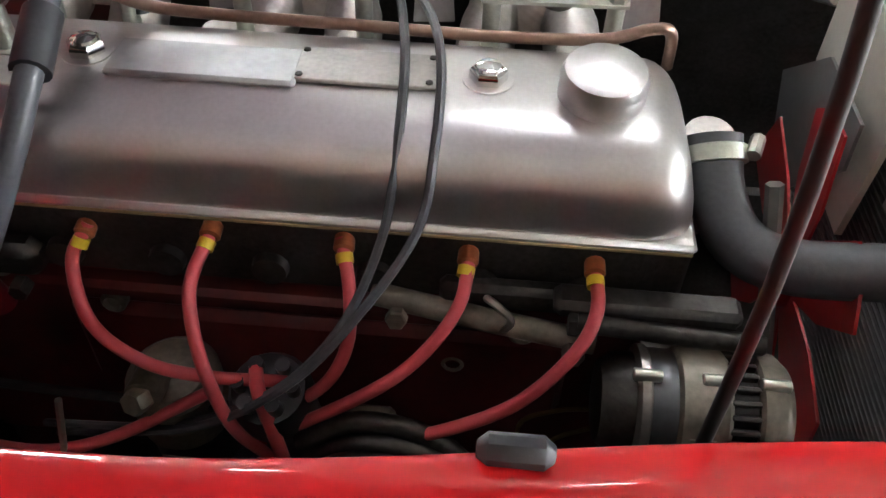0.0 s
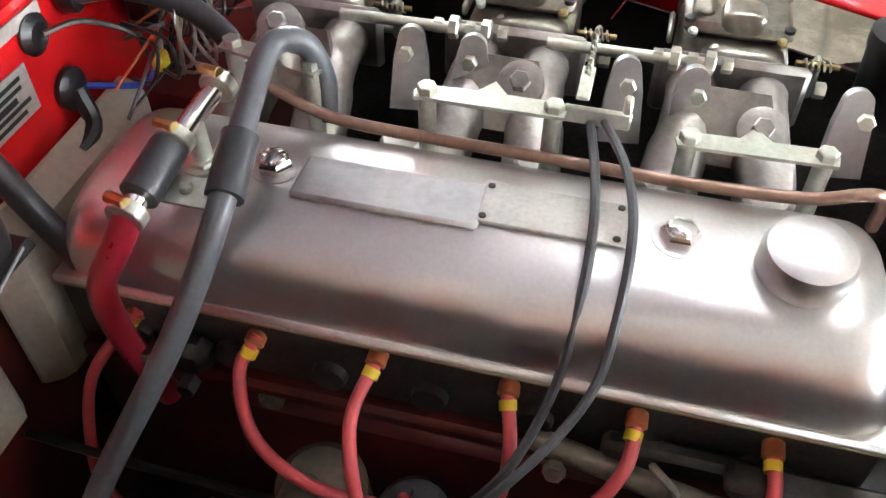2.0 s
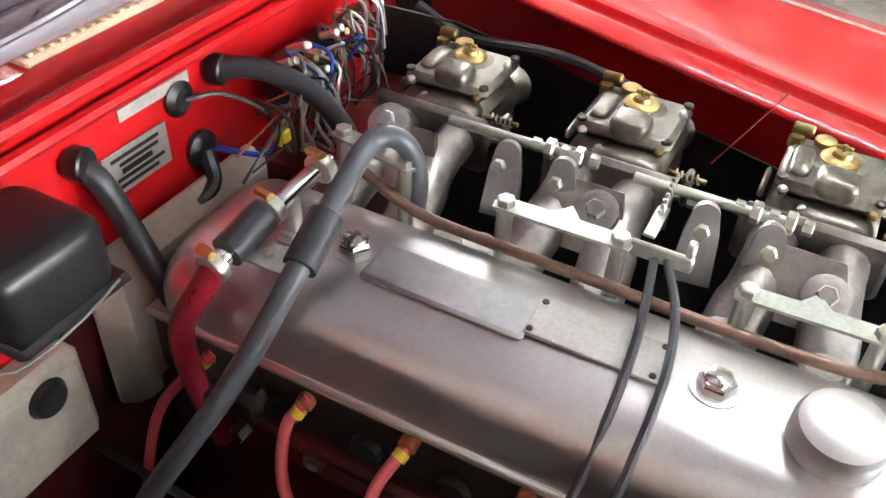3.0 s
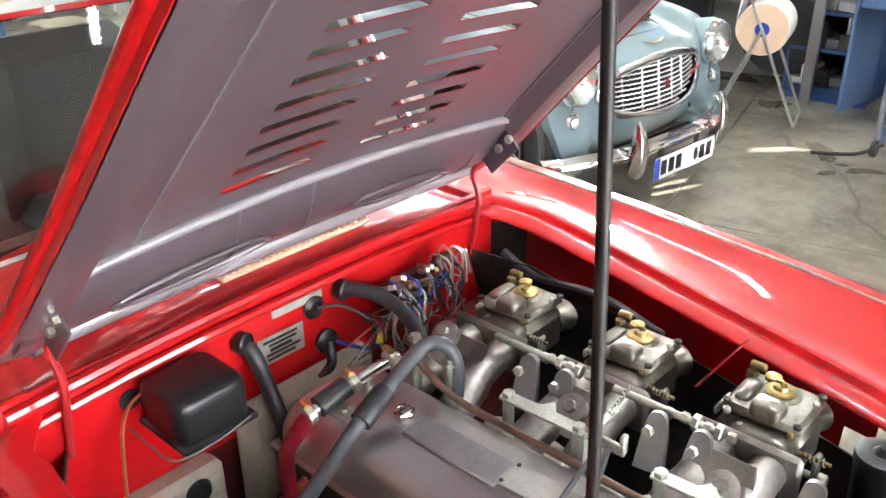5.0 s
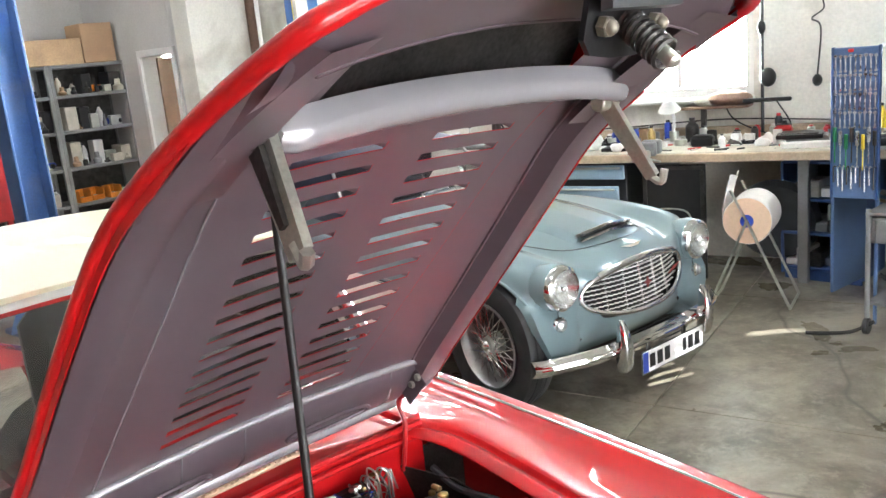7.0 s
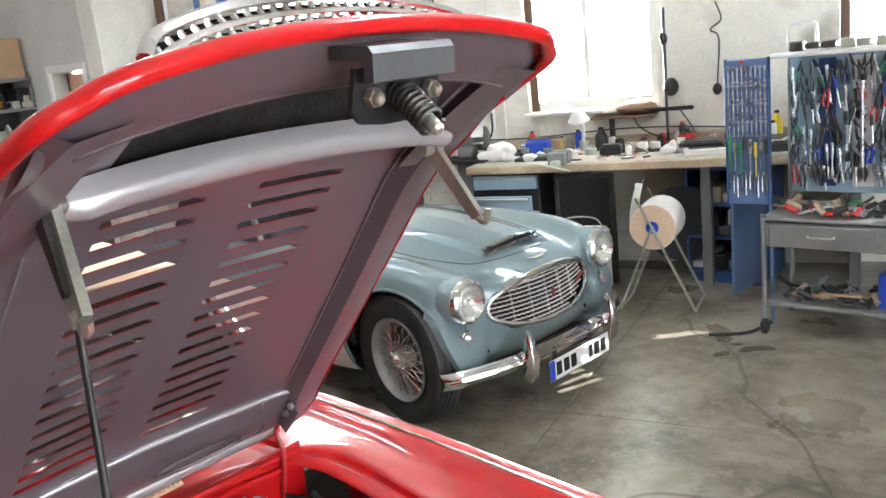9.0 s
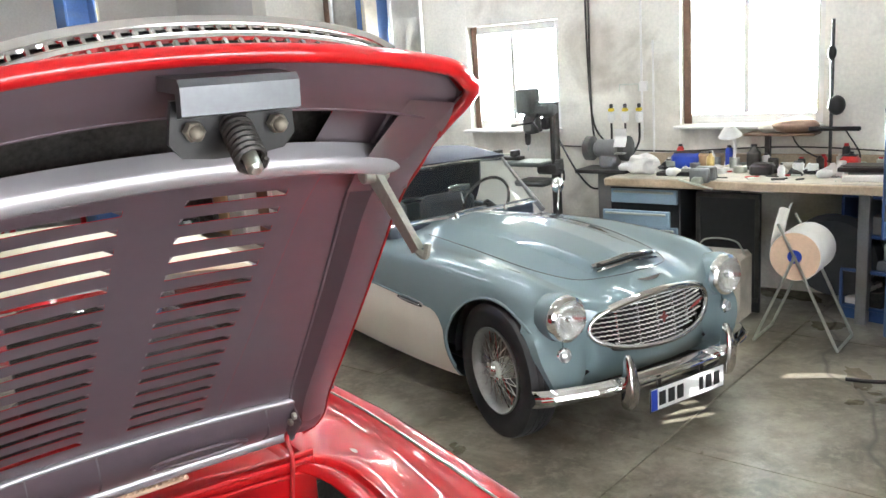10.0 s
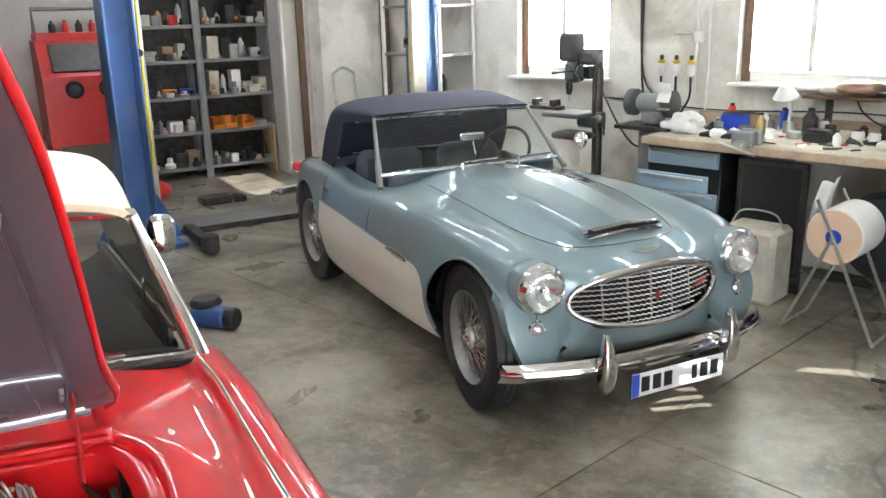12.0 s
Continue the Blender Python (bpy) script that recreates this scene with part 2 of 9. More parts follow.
M_RED = mat("red_car_paint", (0.52, 0.008, 0.011), 0.3, 0, 0.03, 3, 40, 0.0, 1.0, wear=0.04)
M_OILALLOY = mat("oily_cast_alloy", (0.26, 0.235, 0.19), 0.42, 0.35, 0.25, 16, 140, 0.02, 0, (0.10, 0.085, 0.06), 0.6)
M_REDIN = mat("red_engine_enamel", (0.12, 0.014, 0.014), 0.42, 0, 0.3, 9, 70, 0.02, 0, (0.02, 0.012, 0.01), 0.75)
M_REDDUST = mat("dusty_red_panel", (0.45, 0.02, 0.024), 0.35, 0, 0.16, 7, 90, 0.01, 0.15, (0.2, 0.04, 0.04), 0.3)
M_BLUE = mat("ice_blue_metallic_paint", (0.195, 0.268, 0.290), 0.42, 0.25, 0.04, 3, 260, 0.001, 1.0, wear=0.03)
M_IVORY = mat("ivory_paint", (0.76, 0.73, 0.64), 0.3, 0, 0.04, 3, 120, 0.001, 0.8, wear=0.04)
M_CREAM = mat("cream_roof_paint", (0.78, 0.75, 0.54), 0.42, 0, 0.05, 3, 120, 0.004, 0.12, wear=0.05)
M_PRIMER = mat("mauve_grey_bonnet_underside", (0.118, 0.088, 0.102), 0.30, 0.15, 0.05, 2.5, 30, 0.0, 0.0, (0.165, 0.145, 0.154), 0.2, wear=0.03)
# lighter copy of the underside paint that carries highlights on edges and beam
M_PRIMERLT = mat("pale_grey_highlight_paint", (0.40, 0.385, 0.41), 0.26, 0.45, 0.03, 4, 30, 0.0, 0.0, wear=0.03)
M_ALU = mat("dull_cast_aluminium", (0.64, 0.625, 0.62), 0.34, 0.95, 0.07, 7, 240, 0.003, 0, (0.44, 0.39, 0.37), 0.3, wear=0.07)
M_CAST = mat("rough_sand_cast_aluminium", (0.42, 0.40, 0.375), 0.42, 0.85, 0.16, 14, 130, 0.035, 0, (0.11, 0.09, 0.07), 0.8)
M_CARB = mat("dirty_carburettor_casting", (0.25, 0.235, 0.20), 0.34, 0.85, 0.25, 26, 130, 0.025, 0, (0.10, 0.08, 0.05), 0.75)
M_CHROME = mat("chrome_plate", (0.78, 0.78, 0.78), 0.07, 1.0, 0.04, 5, 60, 0.0, wear=0.03)
M_SLAT = mat("dulled_chrome_slat", (0.86, 0.86, 0.85), 0.3, 0.85, 0.05, 20, 90, 0.0, wear=0.05)
M_GUN = mat("gunmetal_grey_casting", (0.13, 0.135, 0.145), 0.34, 0.6, 0.1, 14, 160, 0.006)
M_LENSW = mat("frosted_headlamp_glass", (0.52, 0.54, 0.55), 0.16, 0.55, 0.06, 30, 60, 0.0, 1.0)
M_RIM = mat("silver_painted_wheel_rim", (0.27, 0.27, 0.26), 0.45, 0.7, 0.12, 20, 90, 0.01)
M_STEEL = mat("zinc_plated_steel", (0.58, 0.61, 0.54), 0.32, 0.85, 0.15, 14, 200, 0.015, 0, (0.34, 0.32, 0.26), 0.3)
# also colours sheets that stand for shade: inner wings, scoop lining, shelf backs
M_DSTEEL = mat("dark_oily_steel_and_shade", (0.08, 0.075, 0.07), 0.45, 0.7, 0.35, 14, 150, 0.03, 0, (0.03, 0.025, 0.02), 0.6)
M_BRASS = mat("dull_brass", (0.50, 0.37, 0.15), 0.32, 0.95, 0.2, 30, 200, 0.02, 0, (0.3, 0.2, 0.08), 0.4)
M_DBRASS = mat("dirty_brass_fitting", (0.30, 0.225, 0.10), 0.42, 0.9, 0.25, 30, 150, 0.02, 0, (0.10, 0.08, 0.05), 0.5)
M_EAR = mat("satin_alloy_lug", (0.44, 0.435, 0.44), 0.42, 0.9, 0.12, 14, 110, 0.015, 0, (0.38, 0.36, 0.34), 0.3)
M_ROD = mat("black_painted_rod", (0.010, 0.008, 0.008), 0.5, 0, 0.15, 20, 120, 0.005)
M_COPPER = mat("brown_copper_pipe", (0.30, 0.20, 0.155), 0.36, 0.85, 0.16, 20, 160, 0.01)
M_RUBBER = mat("grey_black_rubber_hose", (0.034, 0.036, 0.040), 0.42, 0, 0.2, 12, 200, 0.012)
M_HOSEG = mat("slate_grey_hose", (0.085, 0.09, 0.10), 0.36, 0, 0.14, 12, 200, 0.012)
M_BLACK = mat("black_plastic", (0.014, 0.014, 0.015), 0.33, 0, 0.2, 20, 200, 0.01)
M_LEAD = mat("red_silicone_plug_lead", (0.62, 0.085, 0.10), 0.38, 0, 0.07, 14, 160, 0.004)
M_BOOT = mat("brown_plug_boot", (0.34, 0.09, 0.03), 0.5, 0, 0.2, 20, 160, 0.02)
M_YELLOW = mat("yellow_marker_tape", (0.75, 0.56, 0.03), 0.45, 0, 0.1, 30, 160, 0.01)
M_WHITE = mat("white_plastic", (0.78, 0.77, 0.74), 0.4, 0, 0.06, 12, 120, 0.005)
M_BLUEP = mat("blue_plastic", (0.02, 0.06, 0.42), 0.35, 0, 0.12, 12, 120, 0.005)
M_GREENP = mat("green_plastic", (0.02, 0.22, 0.08), 0.4, 0, 0.12, 12, 120, 0.005)
M_ORANGE = mat("orange_plastic", (0.72, 0.22, 0.02), 0.4, 0, 0.1, 12, 120, 0.005)
M_REDP = mat("red_plastic", (0.55, 0.03, 0.03), 0.38, 0, 0.1, 12, 120, 0.006)
M_TYRE = mat("black_tyre_rubber", (0.018, 0.018, 0.019), 0.6, 0, 0.25, 14, 120, 0.03, 0, (0.05, 0.047, 0.042), 0.3)
M_CANVAS = mat("navy_canvas_hood", (0.022, 0.026, 0.05), 0.75, 0, 0.2, 8, 420, 0.05)
M_TRIM = mat("blue_grey_leather", (0.06, 0.075, 0.10), 0.5, 0, 0.2, 8, 200, 0.02)
M_GLASS = glass("clear_glass", (0.93, 0.96, 0.95))
M_PERSPEX = glass("dark_tinted_perspex", (0.22, 0.25, 0.21))
M_LENS = glass("headlamp_glass", (0.97, 0.98, 0.98), rough=0.06)
M_REFL = mat("headlamp_reflector", (0.86, 0.87, 0.86), 0.22, 0.85, 0.10, 30, 60, 0.05)
M_CONC = concrete()
M_WALL = mat("old_whitewashed_wall", (0.83, 0.81, 0.73), 0.85, 0, 0.09, 2.4, 46, 0.12, 0, (0.36, 0.32, 0.25), 0.85)
M_WALLG = mat("pale_grey_plaster", (0.62, 0.61, 0.58), 0.85, 0, 0.08, 1.2, 40, 0.04, 0, (0.40, 0.37, 0.32), 0.35)
M_WOOD = mat("worn_beech_bench_top", (0.46, 0.36, 0.25), 0.45, 0, 0.2, 5, 60, 0.03, 0, (0.16, 0.10, 0.06), 0.45)
M_WOODD = mat("dark_stained_wood", (0.14, 0.075, 0.045), 0.5, 0, 0.25, 5, 60, 0.03)
M_PLY = mat("raw_board", (0.50, 0.34, 0.19), 0.65, 0, 0.15, 5, 70, 0.02)
M_CARD = mat("brown_cardboard", (0.40, 0.26, 0.15), 0.8, 0, 0.12, 5, 80, 0.02)
M_CABBLUE = mat("blue_steel_cabinet_paint", (0.035, 0.085, 0.24), 0.4, 0.1, 0.14, 5, 90, 0.01, 0, (0.10, 0.13, 0.18), 0.35)
M_LIFTBLUE = mat("scuffed_blue_lift_paint", (0.05, 0.12, 0.30), 0.42, 0.1, 0.16, 4, 70, 0.02, 0, (0.16, 0.16, 0.15), 0.4)
M_BOARD = mat("grey_blue_tool_board_paint", (0.10, 0.17, 0.32), 0.42, 0.1, 0.1, 6, 90, 0.006)
M_DRAWER = mat("steel_blue_drawer_paint", (0.30, 0.42, 0.52), 0.38, 0.1, 0.08, 5, 90, 0.006)
M_GREYMETAL = mat("grey_painted_steel", (0.22, 0.225, 0.225), 0.45, 0.2, 0.12, 6, 90, 0.012, 0, (0.18, 0.16, 0.13), 0.35)
M_MACHINE = mat("grey_green_machine_paint", (0.10, 0.105, 0.10), 0.45, 0.1, 0.25, 7, 80, 0.03, 0, (0.04, 0.035, 0.03), 0.5)
M_PAPER = mat("white_paper", (0.80, 0.78, 0.74), 0.8, 0, 0.05, 8, 90, 0.01)
M_PINK = mat("paper_roll_end", (0.66, 0.47, 0.33), 0.8, 0, 0.06, 40, 160, 0.02)
M_TOOL = mat("polished_tool_steel", (0.45, 0.46, 0.47), 0.28, 0.9, 0.2, 20, 160, 0.01)
M_PALE = mat("beige_bare_board", (0.50, 0.46, 0.38), 0.6, 0, 0.14, 9, 120, 0.02, 0, (0.22, 0.19, 0.15), 0.4)
M_PLATE = mat("white_number_plate", (0.80, 0.80, 0.78), 0.35, 0, 0.04, 8, 120, 0.002)
M_TUBE = glow("lit_fluorescent_tube", (0.96, 0.98, 1.0), 28.0)
M_DAY = glow("bright_overcast_outside", (0.95, 0.98, 1.0), 125.0)
# glow of the panel added outside the unseen gate
M_YARD = glow("added_yard_glow", (0.97, 0.98, 1.0), 4.5)
M_FLAKE = mat("flaked_silver_label", (0.50, 0.49, 0.46), 0.45, 0.5, 0.15, 30, 200, 0.01)
M_GASKET = mat("yellow_brown_gasket", (0.42, 0.34, 0.18), 0.7, 0, 0.15, 30, 200, 0.02)

# ---- the room ----
WALL_TURN = 14.5
WX, WY = -6.7, 4.40
W_DIR = Vector((math.cos(radians(WALL_TURN)), math.sin(radians(WALL_TURN)), 0))
W_OUT = Vector((-W_DIR.y, W_DIR.x, 0))
W_MAT = pose(WX, WY, 0, 0, 0, WALL_TURN)
CEIL = 3.3
FLOOR = -0.04
WALL_H, WALL_C = CEIL - FLOOR + 0.05, (CEIL + FLOOR - 0.05) / 2


def wpt(a, off, z):
    """A point on the window wall: a along it, off into the room, z up."""
    return Vector((WX, WY, z)) + W_DIR * a - W_OUT * off


def wmat(a, off, z, turn=0):
    p = wpt(a, off, z)
    return pose(p.x, p.y, p.z, 0, 0, WALL_TURN + turn)


WINDOWS = [(1.74, 2.72, 1.2, 2.14), (3.82, 4.9, 1.22, 2.35), (6.19, 7.4, 1.25, 2.35)]


def wall_with_windows():
    g = Geo()
    a = -0.2
    for a0, a1, z0, z1 in WINDOWS:
        g.box(((a + a0) / 2, 0.15, WALL_C), (a0 - a, 0.3, WALL_H), 0.001, W_MAT)
        g.box(((a1 + a0) / 2, 0.15, (z0 - 0.1) / 2), (a1 - a0, 0.3, z0 + 0.1), 0.001, W_MAT)
        g.box(((a1 + a0) / 2, 0.15, (z1 + CEIL) / 2), (a1 - a0, 0.3, CEIL - z1), 0.001, W_MAT)
        a = a1
    g.box(((a + 12.2) / 2, 0.15, WALL_C), (12.2 - a, 0.3, WALL_H), 0.001, W_MAT)
    return g


wall = part("wall_north", wall_with_windows(), M_WALL, None, "", 0)
tagged(wall, "old stained whitewashed masonry wall with windows", "wall", kind="structure")

for n, (a0, a1, z0, z1) in enumerate(WINDOWS):
    w = thing("window_%d" % (n + 1), "white-framed workshop window, blown out by daylight", "window", tuple(wpt((a0 + a1) / 2, 0, z0)), kind="structure", turn=WALL_TURN)
    off = 0.10
    for name, c, s in (
        ("frame_side", (a0 + 0.035, off, (z0 + z1) / 2), (0.066, 0.07, z1 - z0 - 0.004)),
        ("frame_side", (a1 - 0.035, off, (z0 + z1) / 2), (0.066, 0.07, z1 - z0 - 0.004)),
        ("frame_rail", ((a0 + a1) / 2, off, z0 + 0.04), (a1 - a0 - 0.14, 0.066, 0.07)),
        ("frame_rail", ((a0 + a1) / 2, off, z1 - 0.04), (a1 - a0 - 0.14, 0.066, 0.07)),
        ("mullion", ((a0 + a1) / 2 - 0.04, off, (z0 + z1) / 2), (0.045, 0.06, z1 - z0 - 0.16)),
    ):
        part(name, Geo().box(c, s, 0.004, W_MAT), M_WOODD if c[0] < a0 + 0.1 and name == "frame_side" else M_WHITE, w)
    part("window_sill", Geo().box(((a0 + a1) / 2, -0.05, z0 - 0.012), (a1 - a0 + 0.02, 0.16, 0.024), 0.005, W_MAT), M_WHITE, w)
    pane = part("pane", Geo().box(((a0 + a1) / 2, off + 0.012, (z0 + z1) / 2), (a1 - a0 - 0.14, 0.005, z1 - z0 - 0.15), 0.0005, W_MAT), M_GLASS, w)
    pane.visible_shadow = False

tagged(part("backdrop", Geo().box((6, 6.0, 1.2), (30, 0.1, 2.6), 0.01, W_MAT), M_DAY), "bright daylight haze outside the windows", "backdrop", kind="structure")

RX0, RX1, RY0 = -9.3, 5.0, -4.2


def plain_wall(name, c, s, label, m=M_WALL):
    return tagged(part(name, Geo().box(c, s, 0.002), m, None, "", 0), label, "wall", kind="structure")


plain_wall("wall_west", (RX0 - 0.15, 0.0, WALL_C), (0.3, 8.8, WALL_H), "pale grey plaster end wall behind the shelves", M_WALLG)
# south wall is out of view; its dark colour only dims light from there
plain_wall("wall_south", ((RX0 + RX1) / 2, RY0 - 0.15, WALL_C), (RX1 - RX0 + 0.6, 0.3, WALL_H), "plain unseen side wall, kept dark to cut bounced light", M_WOODD)
plain_wall("wall_corner", (-6.85, 4.3, WALL_C), (0.3, 1.3, WALL_H), "whitewashed end of the partition wall")
DOOR0, DOOR1 = -7.95, -7.25
g = Geo()
g.box(((RX0 + DOOR0) / 2, 3.85, WALL_C), (DOOR0 - RX0, 0.24, WALL_H), 0.002)
g.box(((DOOR1 - 7.0) / 2, 3.85, WALL_C), (-7.0 - DOOR1, 0.24, WALL_H), 0.002)
g.box(((DOOR0 + DOOR1) / 2, 3.85, (2.0 + CEIL) / 2), (DOOR1 - DOOR0, 0.24, CEIL - 2.0), 0.002)
tagged(part("wall_partition", g, M_WALLG, None, "", 0), "pale grey partition wall with a doorway", "wall", kind="structure")
door = thing("door_1", "dark wooden door standing ajar in the partition", "door", (DOOR0, 3.8, 0), kind="structure")
part("door_leaf", Geo().box((DOOR0 + 0.05, 4.2, 1.0), (0.04, 0.66, 1.96), 0.004), M_WOODD, door)
part("door_frame", Geo().box((DOOR0 - 0.03, 3.715, 1.0), (0.07, 0.03, 2.0)).box((DOOR1 + 0.03, 3.715, 1.0), (0.07, 0.03, 2.0)).box(((DOOR0 + DOOR1) / 2, 3.715, 2.035), (0.83, 0.03, 0.07)), M_WHITE, door)
plain_wall("wall_passage", ((DOOR0 + DOOR1) / 2, 5.2, WALL_C), (2.4, 0.2, WALL_H), "dark wall of the passage behind the doorway", M_WALLG)
# the east side, out of view: an assumed gate opening that lets daylight in
g = Geo()
g.box((RX1 + 0.15, -3.3, WALL_C), (0.3, 1.8, WALL_H), 0.002)
g.box((RX1 + 0.15, 5.0, WALL_C), (0.3, 5.4, WALL_H), 0.002)
g.box((RX1 + 0.15, -0.05, 2.85), (0.3, 4.7, 0.9), 0.002)
tagged(part("wall_east", g, M_WALL, None, "", 0), "whitewashed wall round an assumed gate opening", "wall", kind="structure")
# glowing panel added beyond the unseen gate as a fill light
tagged(part("yard_fill_panel", Geo().box((9.0, 0, 1.3), (0.1, 16, 3.4), 0.01), M_YARD), "glowing panel added as daylight beyond the unseen gate", "backdrop", kind="structure")

# ceiling, unseen, with three openings cut to shape the sun patches on the floor
SUN_GAPS = ((-4.40, -3.10), (2.50, 3.40))
SY0, SY1 = 3.30, 4.80
g = Geo()
g.box((-2.0, (SY0 - 5.2) / 2, CEIL + 0.03), (16.0, SY0 + 5.2, 0.06), 0.002)
g.box((-2.0, (SY1 + 8.0) / 2, CEIL + 0.03), (16.0, 8.0 - SY1, 0.06), 0.002)
cuts = (-10.0,) + SUN_GAPS[0] + SUN_GAPS[1] + (6.0,)
for x0, x1 in zip(cuts[0::2], cuts[1::2]):
    g.box(((x0 + x1) / 2, (SY0 + SY1) / 2, CEIL + 0.03), (x1 - x0, SY1 - SY0, 0.06), 0.002)
g.box((-3.75, 4.22, CEIL + 0.03), (1.34, 0.82, 0.06), 0.002)
for x0, x1, y0, y1 in ((2.50, 3.40, 3.85, 4.08), (2.50, 2.76, 4.08, 4.80), (3.10, 3.40, 3.30, 3.85)):
    g.box(((x0 + x1) / 2, (y0 + y1) / 2, CEIL + 0.03), (x1 - x0, y1 - y0, 0.06), 0.001)
# unseen boards that leave one slit for the long streak of sun
m = pose(3.05, 4.46, CEIL + 0.09, 0, 0, -45)
for x0, x1, y0, y1 in ((-0.55, -0.045, -0.60, 0.60), (0.045, 0.55, -0.60, 0.60), (-0.06, 0.06, -0.60, -0.44), (-0.06, 0.06, 0.40, 0.60)):
    g.box(((x0 + x1) / 2, (y0 + y1) / 2, 0), (x1 - x0, y1 - y0, 0.02), 0.001, m)
# unseen boards over the second opening, with slits that shape the sun streaks
m = pose(2.72, 3.47, CEIL + 0.09, 0, 0, -22)
for x0, x1 in ((-0.5, -0.17), (-0.12, -0.085), (-0.025, 0.005), (0.065, 0.095), (0.15, 0.8)):
    g.box(((x0 + x1) / 2, 0.0, 0), (x1 - x0, 1.1, 0.02), 0.001, m)
for y0, y1 in ((-0.8, -0.27), (0.20, 0.5)):
    g.box((0.1, (y0 + y1) / 2, 0.04), (1.5, y1 - y0, 0.02), 0.001, m)
tagged(part("ceiling", g, M_WALLG, None, "", 0), "pale grey unseen ceiling, pierced to shape the sun patches", "ceiling", kind="structure")
for i in range(5):
    tagged(part("ceiling_beam", Geo().box((-8.0 + 2.9 * i, 1.0, CEIL - 0.11), (0.16, 10.2, 0.22), 0.008), M_WALLG), "pale grey ceiling beam", "beam", kind="structure")

# concrete floor in slabs with open joints
floor = tagged(part("floor", Geo().box((0, 0.8, FLOOR - 0.16), (60, 60, 0.3), 0.001), M_DSTEEL, None, "", 0), "worn oil-stained concrete workshop floor", "floor", kind="structure")
SLAB = 1.9
slab_mesh = mesh_of("slab", Geo().box((0, 0, -0.03), (SLAB - 0.005, SLAB - 0.005, 0.06), 0.003), M_CONC)
rot = pose(-1.13, 2.75, FLOOR, 0, 0, 13)
for i in range(-6, 5):
    for j in range(-5, 4):
        s = part("slab", slab_mesh, None, floor)
        s.matrix_basis = rot @ pose((i + 0.5) * SLAB, (j + 0.5) * SLAB, random.uniform(-0.0015, 0.0015))


def fluorescent(x, y, turn):
    m = pose(x, y, 0, 0, 0, turn)
    z = CEIL - 0.32
    l = thing("fluorescent_lamp", "white fluorescent batten lamp hung under the ceiling", "lamp", (x, y, z), "ceiling lamps", turn=turn)
    part("housing", Geo().box((0, 0, z + 0.06), (1.3, 0.11, 0.06), 0.01, m), M_WHITE, l)
    for o in (-0.03, 0.03):
        t = Geo().cyl((-0.6, o, z + 0.005), (0.6, o, z + 0.005), 0.013, n=10)
        t.v = [tuple(m @ Vector(p)) for p in t.v]
        part("tube", t, M_TUBE, l)
    for o in (-0.5, 0.5):
        t = Geo().cyl((o, 0, z + 0.09), (o, 0, CEIL), 0.004, n=6)
        t.v = [tuple(m @ Vector(p)) for p in t.v]
        part("hanger", t, M_STEEL, l)


for x, y, turn in ((-7.6, 2.2, 80), (-5.0, 1.2, 0), (-2.2, 1.2, 0), (0.6, 1.2, 0), (-1.2, 3.8, 0), (-3.4, 3.3, 14), (-5.0, 3.0, 14)):
    fluorescent(x, y, turn)

# ---- the red car, bonnet up ----
red_car = thing("red_car", "bright red vintage roadster with cream hardtop and raised bonnet", "car", (0, 0.05, 0))
YC = 0.05


def smooth_table(xs, ys, x):
    i = max(1, min(len(xs) - 1, int(np.searchsorted(xs, x))))
    x0, x1 = xs[i - 1], xs[i]
    t = min(1.0, max(0.0, (x - x0) / (x1 - x0)))
    m0 = (ys[i] - ys[max(0, i - 2)]) / (xs[i] - xs[max(0, i - 2)]) * (x1 - x0)
    j = min(len(xs) - 1, i + 1)
    m1 = (ys[j] - ys[i - 1]) / (xs[j] - xs[i - 1]) * (x1 - x0)
    return (2 * t**3 - 3 * t * t + 1) * ys[i - 1] + (t**3 - 2 * t * t + t) * m0 + (-2 * t**3 + 3 * t * t) * ys[i] + (t**3 - t * t) * m1


def lerp(x, xs, ys):
    return float(np.interp(x, xs, ys))


def lerp_at(xs, ys, x):
    return lerp(x, xs, ys)


LIP_X = (-0.6, -0.36, -0.32, -0.27, -0.2, 0.15, 0.4, 0.75, 1.0)
LIP_H = (0.40, 0.40, 0.445, 0.468, 0.475, 0.445, 0.41, 0.36, 0.30)
LIP_Z = (0.952, 0.948, 0.937, 0.922, 0.908, 0.863, 0.837, 0.78, 0.70)
BEAD_H = (0.760, 0.745, 0.742, 0.739, 0.735, 0.725, 0.72, 0.68, 0.62)
BEAD_Z = (0.905, 0.90, 0.899, 0.897, 0.895, 0.872, 0.845, 0.775, 0.66)


